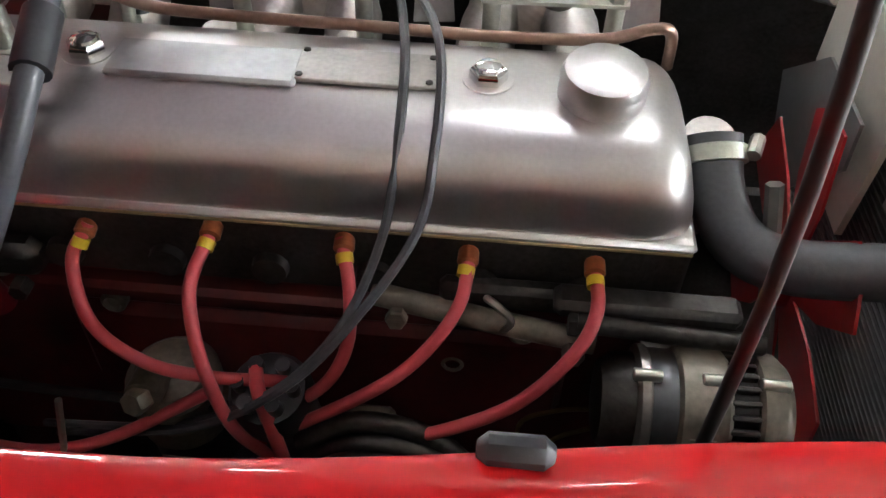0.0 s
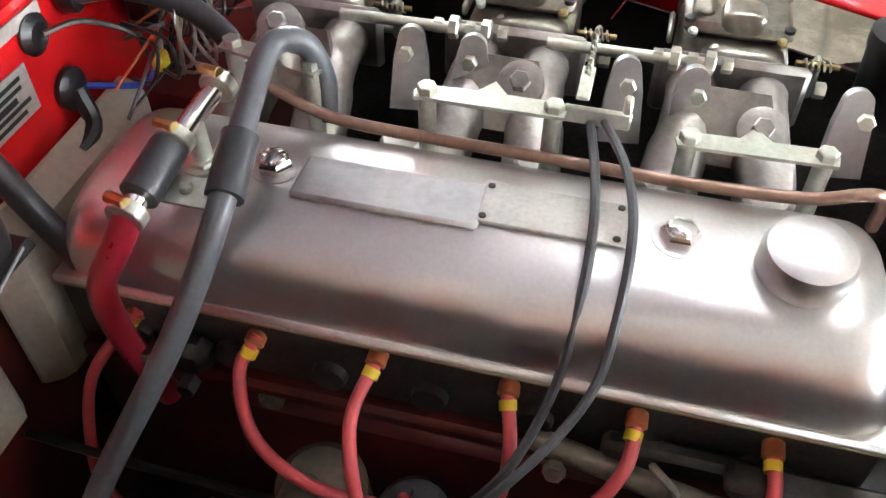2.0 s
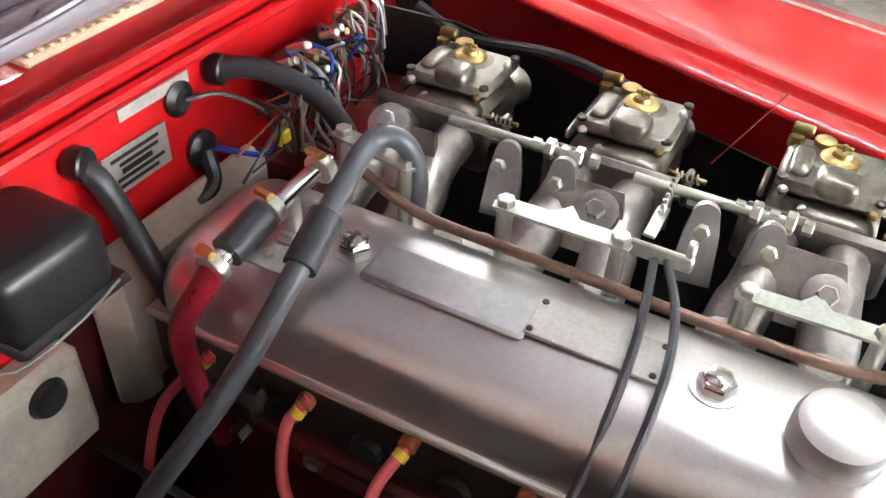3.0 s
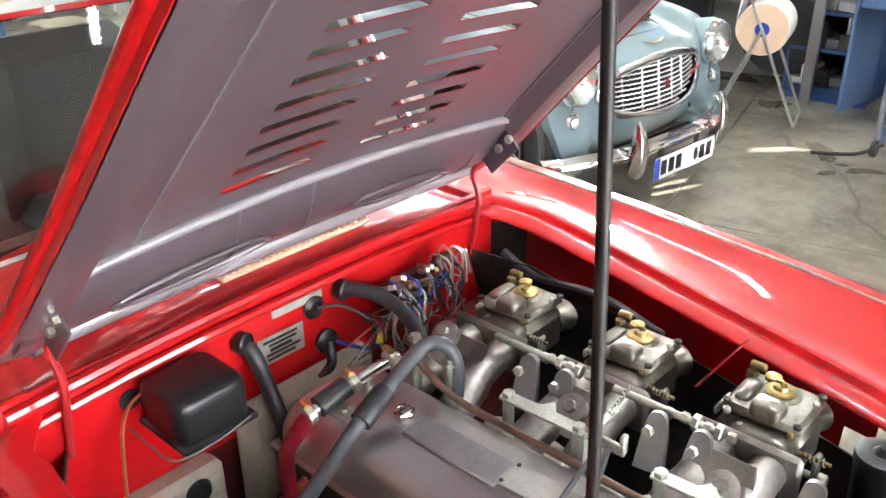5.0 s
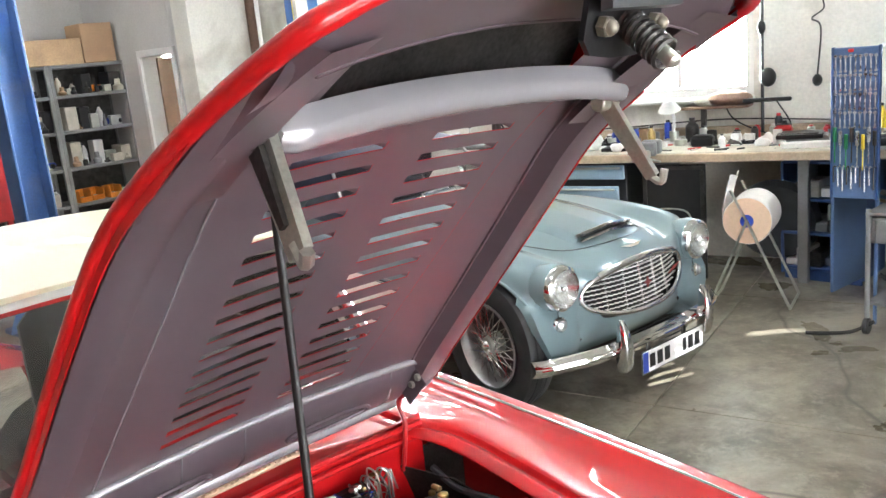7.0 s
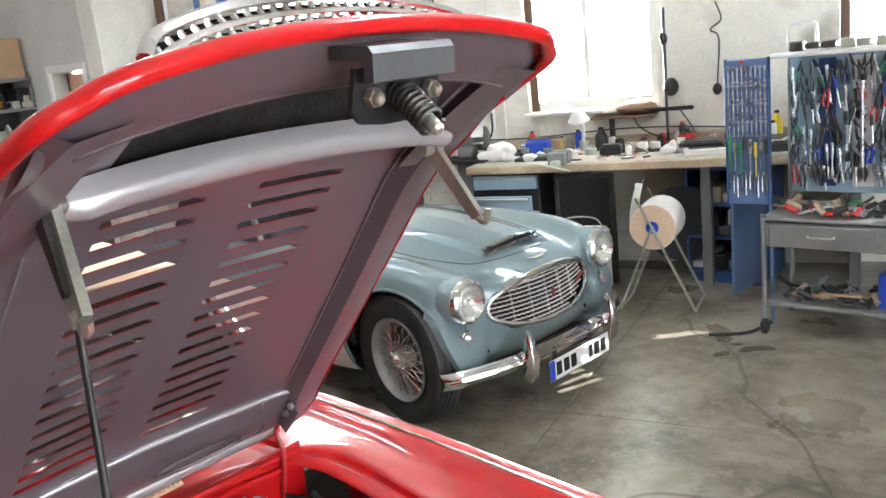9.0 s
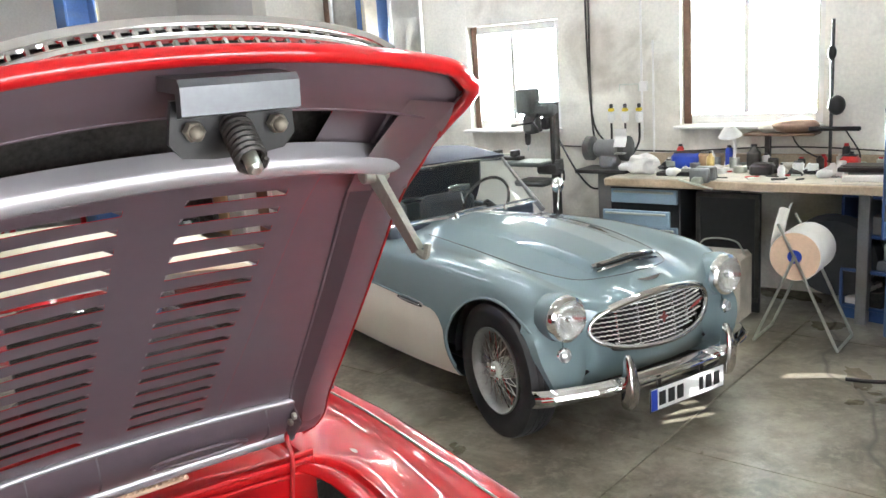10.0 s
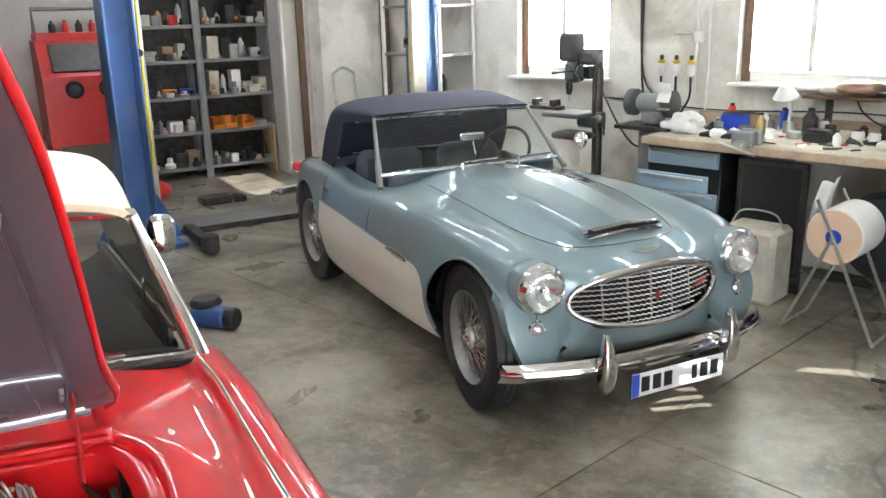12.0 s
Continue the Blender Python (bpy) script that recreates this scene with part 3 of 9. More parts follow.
def wing_point(side, x, v):
    """v: 0 in the bay's gutter, 1 at the sill outside."""
    h, z, bh, bz = ((smooth_table if x > -0.2 else lerp_at)(LIP_X, c, x) for c in (LIP_H, LIP_Z, BEAD_H, BEAD_Z))
    h -= 0.021 if side < 0 and x > -0.3 else 0.0
    if side < 0 and x > 0.1:
        h -= 0.045 * min(x - 0.1, 0.4)
        z += 0.030 * min(x - 0.1, 0.4)
    dip = 0.05 if x < 0.9 else 0.0
    ctl = [(h + 0.006, z - 0.013), (h - 0.003, z - 0.010), (h + 0.002, z - 0.003), (h + 0.03, z + 0.002), (h + 0.052, z - 0.008), (h + 0.066, z + 0.004), (h + 0.12, z - 0.006), (bh - 0.06, bz - 0.012), (bh, bz), (bh + 0.055, bz - 0.012), (bh + 0.105, bz - 0.07), (bh + 0.122, bz - 0.19), (bh + 0.11, bz - 0.4), (bh + 0.03, 0.22)]
    path = wing_cache.setdefault((side, round(x, 4)), spline([(0, a, b) for a, b in ctl], 5))
    p = path[min(int(round(v * (len(path) - 1))), len(path) - 1)]
    return (x, YC + side * p.y, p.z)


wing_cache = {}
for side, nm in ((1, "front_wing"), (-1, "front_wing")):
    arch = (0.62, 0.33, 0.36)

    def skip(u, v, side=side):
        p = wing_point(side, -0.87 + 1.92 * u, v)
        return v > 0.62 and math.hypot(p[0] - arch[0], p[2] - arch[1]) < arch[2]

    w = part(nm, Geo().sheet(lambda u, v, side=side: wing_point(side, -0.87 + 1.92 * u, v), 64, 55, 0.0, skip), M_RED, red_car, "bright red glossy front wing")
    bead = [Vector((x, YC + side * lerp(x, LIP_X, BEAD_H), lerp(x, LIP_X, BEAD_Z) + 0.001)) for x in np.linspace(-0.86, 0.95, 24)]
    part("wing_bead", Geo().tube(bead, 0.0035, 6, 2), M_STEEL, w, "thin silver beading")
    wheel = part("front_wheel", Geo().lathe([(0.2, -0.07), (0.30, -0.08), (0.325, -0.05), (0.325, 0.05), (0.30, 0.08), (0.2, 0.07)], (0.62, YC + side * 0.64, 0.326 + FLOOR), (0, 1, 0), 36), M_TYRE, red_car)

part("badge", Geo().lathe([(0.022, 0), (0.02, 0.003), (0.006, 0.004)], (-0.37, YC + 0.575, 0.917), (0, 0, 1), 18), M_FLAKE, red_car, "small silver oval badge on the wing")


# scuttle behind the bonnet
def scuttle(u, v):
    x = -0.345 - 0.40 * u
    y = (2 * v - 1)
    z = 0.985 + 0.02 * u - (0.037 + 0.02 * u) * abs(y) ** 2.2
    roll = 0.018 * max(0, 1 - u * 14)
    return (x, YC + y * 0.415, z - roll)


part("scuttle", Geo().sheet(scuttle, 24, 40, 0.0), M_RED, red_car)
# firewall with a stepped top rail
part("firewall", Geo().box((-0.352, YC, 0.86), (0.012, 0.94, 0.23), 0.003), M_RED, red_car)
part("firewall_rail", Geo().tube([(-0.343, YC - 0.46, 0.925), (-0.338, YC - 0.2, 0.945), (-0.338, YC + 0.2, 0.945), (-0.343, YC + 0.46, 0.925)], 0.008, 8, 6), M_RED, red_car)
part("firewall_lip", Geo().tube([(-0.342, YC - 0.46, 0.955), (-0.335, YC - 0.2, 0.975), (-0.335, YC + 0.2, 0.975), (-0.342, YC + 0.46, 0.955)], 0.009, 8, 6), M_RED, red_car)
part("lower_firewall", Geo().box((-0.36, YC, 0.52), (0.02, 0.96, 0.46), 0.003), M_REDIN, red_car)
part("toe_box", Geo().box((-0.33, -0.27, 0.69), (0.05, 0.24, 0.13), 0.012), M_PALE, red_car, "bare beige footwell panel")
part("toe_box_plug", Geo().lathe([(0.022, 0), (0.018, 0.006), (0.008, 0.004)], (-0.305, -0.20, 0.725), (1, 0, 0.0), 16), M_BLACK, red_car)
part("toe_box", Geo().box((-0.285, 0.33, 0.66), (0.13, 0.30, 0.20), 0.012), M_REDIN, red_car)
part("gearbox_cover", Geo().box((-0.33, 0.03, 0.70), (0.05, 0.28, 0.22), 0.03), M_PALE, red_car, "bare beige gearbox cover edge")
# inner wings and bay floor
# inner wings and corner fillers are coloured near-black for the bay's shade
for side in (1, -1):
    part("bay_corner", Geo().box((-0.366, YC + side * 0.535, 0.65), (0.010, 0.15, 0.46), 0.003), M_DSTEEL, red_car, "filler panel in the bay's rear corner, darkened as shade")
    part("inner_wing", Geo().sheet(lambda u, v: (-0.36 + 1.2 * u, YC + side * (lerp(-0.36 + 1.2 * u, LIP_X, LIP_H) - 0.012 + 0.07 * math.sin(v * 2.2)), lerp(-0.36 + 1.2 * u, LIP_X, LIP_Z) - 0.07 - 0.42 * v), 10, 8, 0.003), M_DSTEEL, red_car, "inner wing, darkened for the shade in the bay")
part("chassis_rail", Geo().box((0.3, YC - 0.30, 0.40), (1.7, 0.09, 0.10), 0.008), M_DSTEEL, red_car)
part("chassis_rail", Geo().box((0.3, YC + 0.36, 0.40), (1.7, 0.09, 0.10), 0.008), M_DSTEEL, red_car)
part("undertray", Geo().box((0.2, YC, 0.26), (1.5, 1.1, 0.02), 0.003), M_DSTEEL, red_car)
part("ledge", Geo().box((-0.26, -0.335, 0.60), (0.22, 0.12, 0.02), 0.006), M_REDDUST, red_car)

strip = part("ribbed_strip", Geo().box((-0.402, 0.085, 0.990), (0.035, 0.30, 0.010), 0.003), M_PINK, red_car, "ribbed pinkish strip on the scuttle")
for k in range(24):
    part("rib", Geo().box((-0.402, -0.057 + 0.0124 * k, 0.9965), (0.033, 0.006, 0.004), 0.001), M_PINK, strip)
# rounded nose that closes the front below the bonnet
def nose(u, v):
    t = 2 * v - 1
    return (0.98 + 0.30 * math.sqrt(max(0.0, 1 - abs(t) ** 2.4)) * (0.75 + 0.25 * math.sin(3.1416 * u)), YC + 0.68 * t, 0.24 + 0.38 * u)


part("nose_panel", Geo().sheet(nose, 10, 30, 0.004, lambda u, v: 0.25 < u < 0.8 and 0.28 < v < 0.72), M_RED, red_car)
for k in range(13):
    y = -0.27 + 0.045 * k
    part("grille_bar", Geo().tube([Vector(nose(q, 0.5 + y / 1.36)) - Vector((0.012, 0, 0)) for q in (0.24, 0.4, 0.6, 0.81)], 0.005, 6, 2), M_CHROME, red_car)
# windscreen, hardtop, mirror
ws = part("windscreen", Geo().sheet(lambda u, v: (-0.70 - 0.13 * (2 * v - 1) ** 2 - 0.17 * u, YC + (2 * v - 1) * (0.77 - 0.10 * u), 0.985 - 0.087 * (2 * v - 1) ** 2 + (0.345 + 0.02 * (2 * v - 1) ** 2) * u), 6, 20, 0.004), M_GLASS, red_car)


def ws_edge(u, s):
    return (-0.83 - 0.17 * u, YC + s * (0.77 - 0.10 * u), 0.898 + 0.365 * u)


for s in (1, -1):
    part("windscreen_pillar", Geo().tube([ws_edge(-0.02, s), ws_edge(0.5, s), ws_edge(1.02, s)], [0.026, 0.021, 0.016], 10, 3), M_CHROME, ws)
part("windscreen_base", Geo().tube([(-0.695 - 0.13 * t * t, YC + t * 0.775, 0.985 - 0.087 * t * t) for t in np.linspace(-1, 1, 11)], 0.014, 8, 3), M_CHROME, ws)
part("windscreen_seal", Geo().tube([(-0.682 - 0.13 * t * t, YC + t * 0.785, 0.972 - 0.087 * t * t) for t in np.linspace(-1, 1, 11)], 0.012, 8, 3), M_BLACK, ws)
part("header_rail", Geo().tube([(-0.87 - 0.13 * t * t, YC + t * 0.675, 1.335 - 0.067 * t * t) for t in np.linspace(-1, 1, 11)], 0.015, 8, 3), M_CHROME, ws)
part("wiper", Geo().tube([(-0.70, 0.30, 1.0), (-0.71, 0.45, 0.985), (-0.76, 0.62, 0.96)], 0.006, 6, 4).box((-0.70, 0.44, 0.985), (0.03, 0.05, 0.012), 0.004), M_CHROME, ws, "chrome windscreen wiper")


def hardtop(u, v):
    t = 2 * v - 1
    x = -0.88 - 0.13 * t * t - (1.30 - 0.13 * t * t) * u
    half = 0.66 + 0.05 * math.sin(u * 2.6)
    z = 1.338 + 0.035 * math.sin(min(1, u * 1.25) * 1.5) - 0.30 * max(0, u - 0.62) ** 1.2
    return (x, YC + half * math.sin(t * 1.5708) , z - 0.10 * (1 - math.cos(t * 1.5708)) ** 1.3)


top = part("hardtop", Geo().sheet(hardtop, 24, 30, 0.02), M_CREAM, red_car, "cream painted hardtop roof")
part("rear_body", Geo().sheet(lambda u, v: (-0.86 - 2.4 * u, YC + 0.80 * math.sin((2 * v - 1) * 1.5708) * (1 - 0.35 * u * u), 0.30 + 0.58 * abs(math.cos((2 * v - 1) * 1.5708)) ** 0.6 - 0.12 * u), 16, 26, 0.0, lambda u, v: u < 0.55 and abs(2 * v - 1) < 0.62), M_RED, red_car)
part("cockpit_floor", Geo().box((-1.6, YC, 0.55), (1.3, 1.25, 0.03)), M_BLACK, red_car)
part("dashboard", Geo().sheet(lambda u, v: (-0.76 - 0.13 * (2 * v - 1) ** 2 - 0.22 * math.sin(u * 1.57), YC + (2 * v - 1) * 0.74, 0.975 - 0.09 * (2 * v - 1) ** 2 - 0.30 * u * u), 8, 20, 0.01), M_BLACK, red_car)
# black lining added to darken the view through the windscreen
part("cabin_lining", Geo().sheet(lambda u, v: (-0.90 - 1.25 * u, YC + 0.735 * math.cos(math.pi * (1 + v)), 0.55 + 0.36 * abs(2 * v - 1) ** 0.5), 6, 20), M_BLACK, red_car)
for s in (1, -1):
    part("seat", Geo().box((-1.75, YC + s * 0.3, 0.85), (0.14, 0.45, 0.55), 0.06).box((-1.5, YC + s * 0.3, 0.64), (0.45, 0.45, 0.14), 0.05), M_BLACK, red_car)
# unseen door linings and tinted sidescreens, added so the cabin reads dark
for s in (1, -1):
    part("door_lining", Geo().box((-1.5, YC + s * 0.725, 0.75), (1.1, 0.03, 0.40), 0.01), M_BLACK, red_car)
    sscr = part("sidescreen", Geo().sheet(lambda u, v: (-0.93 - 0.13 * u * (1 - v) - (1.02 - 0.13 * u) * v, YC + s * (0.735 - 0.075 * u), 0.95 + 0.33 * u), 4, 10, 0.004), M_PERSPEX, red_car, "added sidescreen, tinted dark to keep the cabin in shade")
    part("sidescreen_frame", Geo().tube([(-0.93, YC + s * 0.735, 0.945), (-1.95, YC + s * 0.735, 0.945)], 0.009, 8, 2), M_CHROME, sscr)
mir = part("wing_mirror", Geo().sheet(lambda u, v: superform((-1.29, 0.85, 1.13), (0.022, 0.042, 0.062), u, v, 0.6), 14, 28), M_CHROME, red_car, "rectangular chrome door mirror")
part("mirror_stem", Geo().tube([(-1.285, 0.84, 1.12), (-1.26, 0.80, 1.10), (-1.24, 0.77, 1.0), (-1.24, 0.76, 0.86)], 0.006, 6, 4), M_CHROME, mir)

# ---- bonnet ----
HA = radians(45.7)
HU = Vector((math.cos(HA), 0, math.sin(HA)))
HN = Vector((-math.sin(HA), 0, math.cos(HA)))
HO = Vector((-0.236, 0.0, 1.195))
EDGE_S = (-0.26, -0.2, 0.0, 0.2, 0.43, 0.6, 0.77, 0.88, 0.95, 0.985, 1.0)
EDGE_L = (-0.36, -0.40, -0.395, -0.385, -0.378, -0.368, -0.352, -0.342, -0.334, -0.326, -0.32)
EDGE_R = (0.50, 0.535, 0.50, 0.475, 0.445, 0.42, 0.39, 0.368, 0.35, 0.338, 0.332)


def hl(s):
    return smooth_table(EDGE_S, EDGE_L, s)


def hr(s):
    return smooth_table(EDGE_S, EDGE_R, s)


def hood(s, y, d=0.0):
    a, b = hl(min(s, 0.95)), hr(min(s, 0.95))
    t = (2 * y - a - b) / (b - a)
    drop = -0.11 * max(0.0, (s - 0.60) / 0.44) ** 1.7 - (0.025 + 0.02 * min(1.0, max(0.0, (s - 0.7) / 0.28))) * t * t * (1 if s > -0.1 else max(0, 1 + (s + 0.1) * 5))
    return HO + HU * s + Vector((0, y, 0)) + HN * (d + drop)


def hv(s, v, d=0.0, inset=0.0):
    """v: 0 at the bonnet's right-hand edge, 1 at its left-hand one."""
    a, b = hl(s) + inset, hr(s) - inset
    return hood(s, a + (b - a) * v, d)


HC = 0.02


def fs(v):
    """How far ahead the bonnet reaches at v across it."""
    t = abs(2 * v - 1)
    return 1.035 - 0.025 * t ** 3 - 0.035 * max(0.0, (t - 0.82) / 0.18) ** 2.4


EDGE = [hv(s, 0.0) for s in np.linspace(-0.24, 0.9, 24)] + [hv(fs(v), v) for v in np.linspace(0.0, 1.0, 41)] + [hv(s, 1.0) for s in np.linspace(0.9, -0.24, 24)]
bonnet = part("bonnet", Geo().tube([p - HN * 0.006 for p in EDGE], 0.0100, 14, 3), M_RED, red_car, "raised louvred bonnet, red outside, grey inside")
LOUV = [0.011 + 0.0443 * i for i in range(16)]
COLS = ((-0.148, 0.0), (0.083, 0.231))
# panel skins with open slits
sb = [-0.05]
for s in LOUV:
    sb += [s - 0.008, s + 0.008]
sb += [0.70, 0.73, 0.76, 0.79]
yb = [-0.29, -0.24, -0.19, -0.148, -0.1, -0.05, 0.0, 0.04, 0.083, 0.13, 0.18, 0.231, 0.27]


def skin(dd):
    g = Geo()
    vs = [hood(s, y, dd) for s in sb for y in yb]
    fs = []
    for i in range(len(sb) - 1):
        for j in range(len(yb) - 1):
            slit = any(abs((sb[i] + sb[i + 1]) / 2 - s) < 0.002 for s in LOUV)
            yc = (yb[j] + yb[j + 1]) / 2
            if slit and any(c0 < yc < c1 for c0, c1 in COLS):
                continue
            w = len(yb)
            fs.append((i * w + j, (i + 1) * w + j, (i + 1) * w + j + 1, i * w + j + 1))
    return g.add(vs, fs)


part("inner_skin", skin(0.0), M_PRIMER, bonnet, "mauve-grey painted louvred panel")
part("outer_skin", skin(0.0015), M_RED, bonnet)
for c0, c1 in COLS:
    for s in LOUV:
        def blade(u, v, s=s):
            e = min(1.0, 7 * min(v, 1 - v))
            return hood(s + 0.009 - 0.015 * u, c0 + (c1 - c0) * v, 0.0008 + 0.017 * math.sin(u * 1.5) * e)
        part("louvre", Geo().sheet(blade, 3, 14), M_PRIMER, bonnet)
for side in (0, 1):
    def strip(u, v, d, side=side):
        s = -0.25 + 1.04 * u
        y0 = (yb[0], yb[-1])[side]
        y1 = (hl(s), hr(s))[side]
        return hood(s, y0 + (y1 - y0) * v, d)
    part("inner_margin", Geo().sheet(lambda u, v: strip(u, v, -0.0005), 40, 8), M_PRIMER, bonnet)
    part("outer_margin", Geo().sheet(lambda u, v: strip(u, v, 0.002), 40, 8), M_RED, bonnet)

    def fl(u, v, side=side):
        s = -0.24 + 1.205 * u
        return hood(s, (hl(s) - 0.001, hr(s) + 0.001)[side], 0.003 - 0.028 * v * min(1.0, 6 * (1 - u)))
    part("side_flange", Geo().sheet(fl, 40, 3, 0.002), M_RED, bonnet)

    def rail(u, v, side=side):
        s = -0.2 + 1.165 * u
        y = (hl(s) + 0.003 + 0.075 * v, hr(s) - 0.003 - 0.075 * v)[side]
        k = 1.0 - max(0.0, (u - 0.80) / 0.20) ** 1.5
        return hood(s, y, (-0.024 - 0.006 * math.sin(v * 3.1416) + 0.023 * max(0, v - 0.75) * 4) * k - 0.003 * (1 - k))
    part("side_rail", Geo().sheet(rail, 36, 8), M_PRIMER, bonnet)
    part("rail_edge", Geo().tube([Vector(rail(u, 1.0)) for u in np.linspace(0, 1, 12)], 0.0035, 6, 2), M_PRIMER, bonnet)
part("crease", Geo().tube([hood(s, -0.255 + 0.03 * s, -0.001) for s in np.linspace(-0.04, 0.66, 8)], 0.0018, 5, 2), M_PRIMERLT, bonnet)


def duct(u, v):
    """The mouth under the air scoop, where the bonnet's skin is open."""
    return u < 0.6 and 0.23 < v < 0.77


part("outer_front", Geo().sheet(lambda u, v: hv(0.78 + (fs(v) - 0.78) * u, v, 0.002), 14, 28, 0.0, duct), M_RED, bonnet)
part("outer_rear", Geo().sheet(lambda u, v: hv(-0.25 + 0.21 * u, v, 0.002), 4, 14), M_RED, bonnet)
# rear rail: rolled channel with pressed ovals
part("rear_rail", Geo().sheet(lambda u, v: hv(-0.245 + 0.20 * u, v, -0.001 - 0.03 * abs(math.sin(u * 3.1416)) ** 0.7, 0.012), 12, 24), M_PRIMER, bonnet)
# seam and rolled edge take the paler paint as their highlights
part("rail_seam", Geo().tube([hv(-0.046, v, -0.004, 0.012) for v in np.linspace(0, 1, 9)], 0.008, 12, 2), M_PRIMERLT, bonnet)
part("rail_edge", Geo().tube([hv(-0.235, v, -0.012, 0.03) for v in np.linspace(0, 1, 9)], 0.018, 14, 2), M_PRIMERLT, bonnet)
for v0, v1 in ((0.14, 0.40), (0.58, 0.80)):
    loop = []
    for k in range(15):
        a = math.pi * 2 * k / 14
        loop.append(hv(-0.14 + 0.024 * math.sin(a), (v0 + v1) / 2 + (v1 - v0) / 2 * math.cos(a), -0.033))
    part("pressed_oval", Geo().tube(loop, 0.0045, 8, 2), M_PRIMER, bonnet)
for v in (0.33, 0.47, 0.85):
    part("seam", Geo().tube([hv(-0.05, v, -0.008), hv(-0.14, v + 0.004, -0.033), hv(-0.23, v, -0.010)], 0.0025, 6, 3), M_PRIMERLT, bonnet)


# front cross beam with the dark box behind it
def beam_s(t):
    return 0.775 - 0.035 * abs(t) ** 5


def beam(u, v):
    """Pressed channel whose ends are rounded off short of the edges."""
    w = 0.115 + 0.86 * v
    end = min(1.0, 14 * v, 14 * (1 - v)) ** 0.5
    return hv(beam_s(2 * w - 1) - 0.012 + 0.055 * (0.5 + (u - 0.5) * (0.35 + 0.65 * end)), w, -0.004 - 0.038 * end * abs(math.sin(u * 3.1416)) ** 0.6)


part("front_beam", Geo().sheet(beam, 8, 40), M_PRIMERLT, bonnet, "pressed cross beam, coloured paler for its highlight")
part("front_lining", Geo().sheet(lambda u, v: hv(0.80 + (fs(v) - 0.81) * u, v, -0.0015, 0.012), 14, 28, 0.0, duct), M_PRIMER, bonnet)


def front_frame(u, v):
    s = fs(v) - 0.095 + 0.085 * u
    return hv(s, v, -0.026 + 0.024 * u ** 2, 0.016)


part("front_frame", Geo().sheet(front_frame, 8, 28), M_PRIMER, bonnet)
part("frame_edge", Geo().tube([Vector(front_frame(0, v)) for v in np.linspace(0.06, 0.94, 15)], 0.0022, 6, 2), M_PRIMER, bonnet)
for v0, out in ((0.0, 0.0), (0.87, 1.0)):
    part("corner_web", Geo().sheet(lambda u, v: hv(0.70 + 0.265 * u, v0 + 0.13 * v, -0.026 + 0.023 * max(0.0, 1 - 3.0 * abs(v - out)) ** 0.7 * min(1.0, 2.2 * u), 0.001), 10, 12), M_PRIMER, bonnet)

# air scoop on the bonnet's top: cowl, slatted mouth, chrome brow
def scoop(t, u, lift=0.0):
    """t: -1..1 across, u: 0 at the mouth, 1 at the tail."""
    s = 0.97 - 0.22 * u
    rise = (0.036 + 0.010 * t + 0.046 * math.sqrt(max(0.0, 1 - abs(t) ** 2.4))) * (1 - u ** 1.6)
    return hood(s, 0.035 + 0.235 * t, 0.004 + rise + lift)


cowl = part("scoop_cowl", Geo().sheet(lambda u, v: Vector(scoop(2 * v - 1, u)).lerp(hood(0.97 - 0.22 * u, 0.035 + 0.235 * (2 * v - 1), 0.002), abs(2 * v - 1) ** 24), 14, 60, 0.0), M_RED, bonnet)
# dark sheet under the cowl puts the recess's shade into its colour
part("scoop_shade_lining", Geo().sheet(lambda u, v: scoop((2 * v - 1) * 0.97, u, -0.004), 14, 28), M_DSTEEL, cowl)
part("scoop_brow", Geo().tube([Vector(scoop(t, 0.0, 0.003)) for t in np.linspace(-1, 1, 25)], 0.008, 8, 2), M_CHROME, cowl, "chrome brow of the air scoop")
part("scoop_bar", Geo().tube([Vector(scoop(t, 0.0, -0.020)) for t in np.linspace(-0.93, 0.93, 25)], 0.006, 8, 2), M_CHROME, cowl)
part("scoop_lip", Geo().sheet(lambda u, v: hood(0.99, 0.035 + 0.24 * (2 * v - 1), 0.0).lerp(Vector(scoop(2 * v - 1, 0.0, -0.034)), u), 5, 28), M_RED, cowl)
# black sheet behind the slats stands for the dark inside the scoop
part("scoop_mouth", Geo().sheet(lambda u, v: Vector(scoop(2 * v - 1, 0.06)).lerp(hood(0.95, 0.035 + 0.235 * (2 * v - 1), 0.0), u), 2, 28), M_BLACK, cowl)
for k in range(25):
    t = -0.92 + 1.84 * k / 24
    a, b = Vector(scoop(t, 0.004, -0.004)), Vector(scoop(t, 0.0, -0.036))
    part("scoop_slat", Geo().cyl(a, b, 0.0038, n=6), M_CHROME, cowl)

# latch block and sprung dowel, safety catch, prop lever
LB = Vector((0.576, HC, 1.803))
LM = Matrix.Translation(LB) @ pose(0, 0, 0, 0, 10, 0)
lat = part("latch_block", Geo().prism([(-0.034, 0.032), (0.016, 0.036), (0.022, 0.030), (0.024, 0.004), (0.012, 0.0), (0.010, 0.022), (-0.034, 0.018)], 0.118, LM @ Matrix(((1, 0, 0, 0), (0, 0, 1, -0.059), (0, 1, 0, 0), (0, 0, 0, 1)))), M_GUN, bonnet, "gunmetal latch bracket under the bonnet's front")
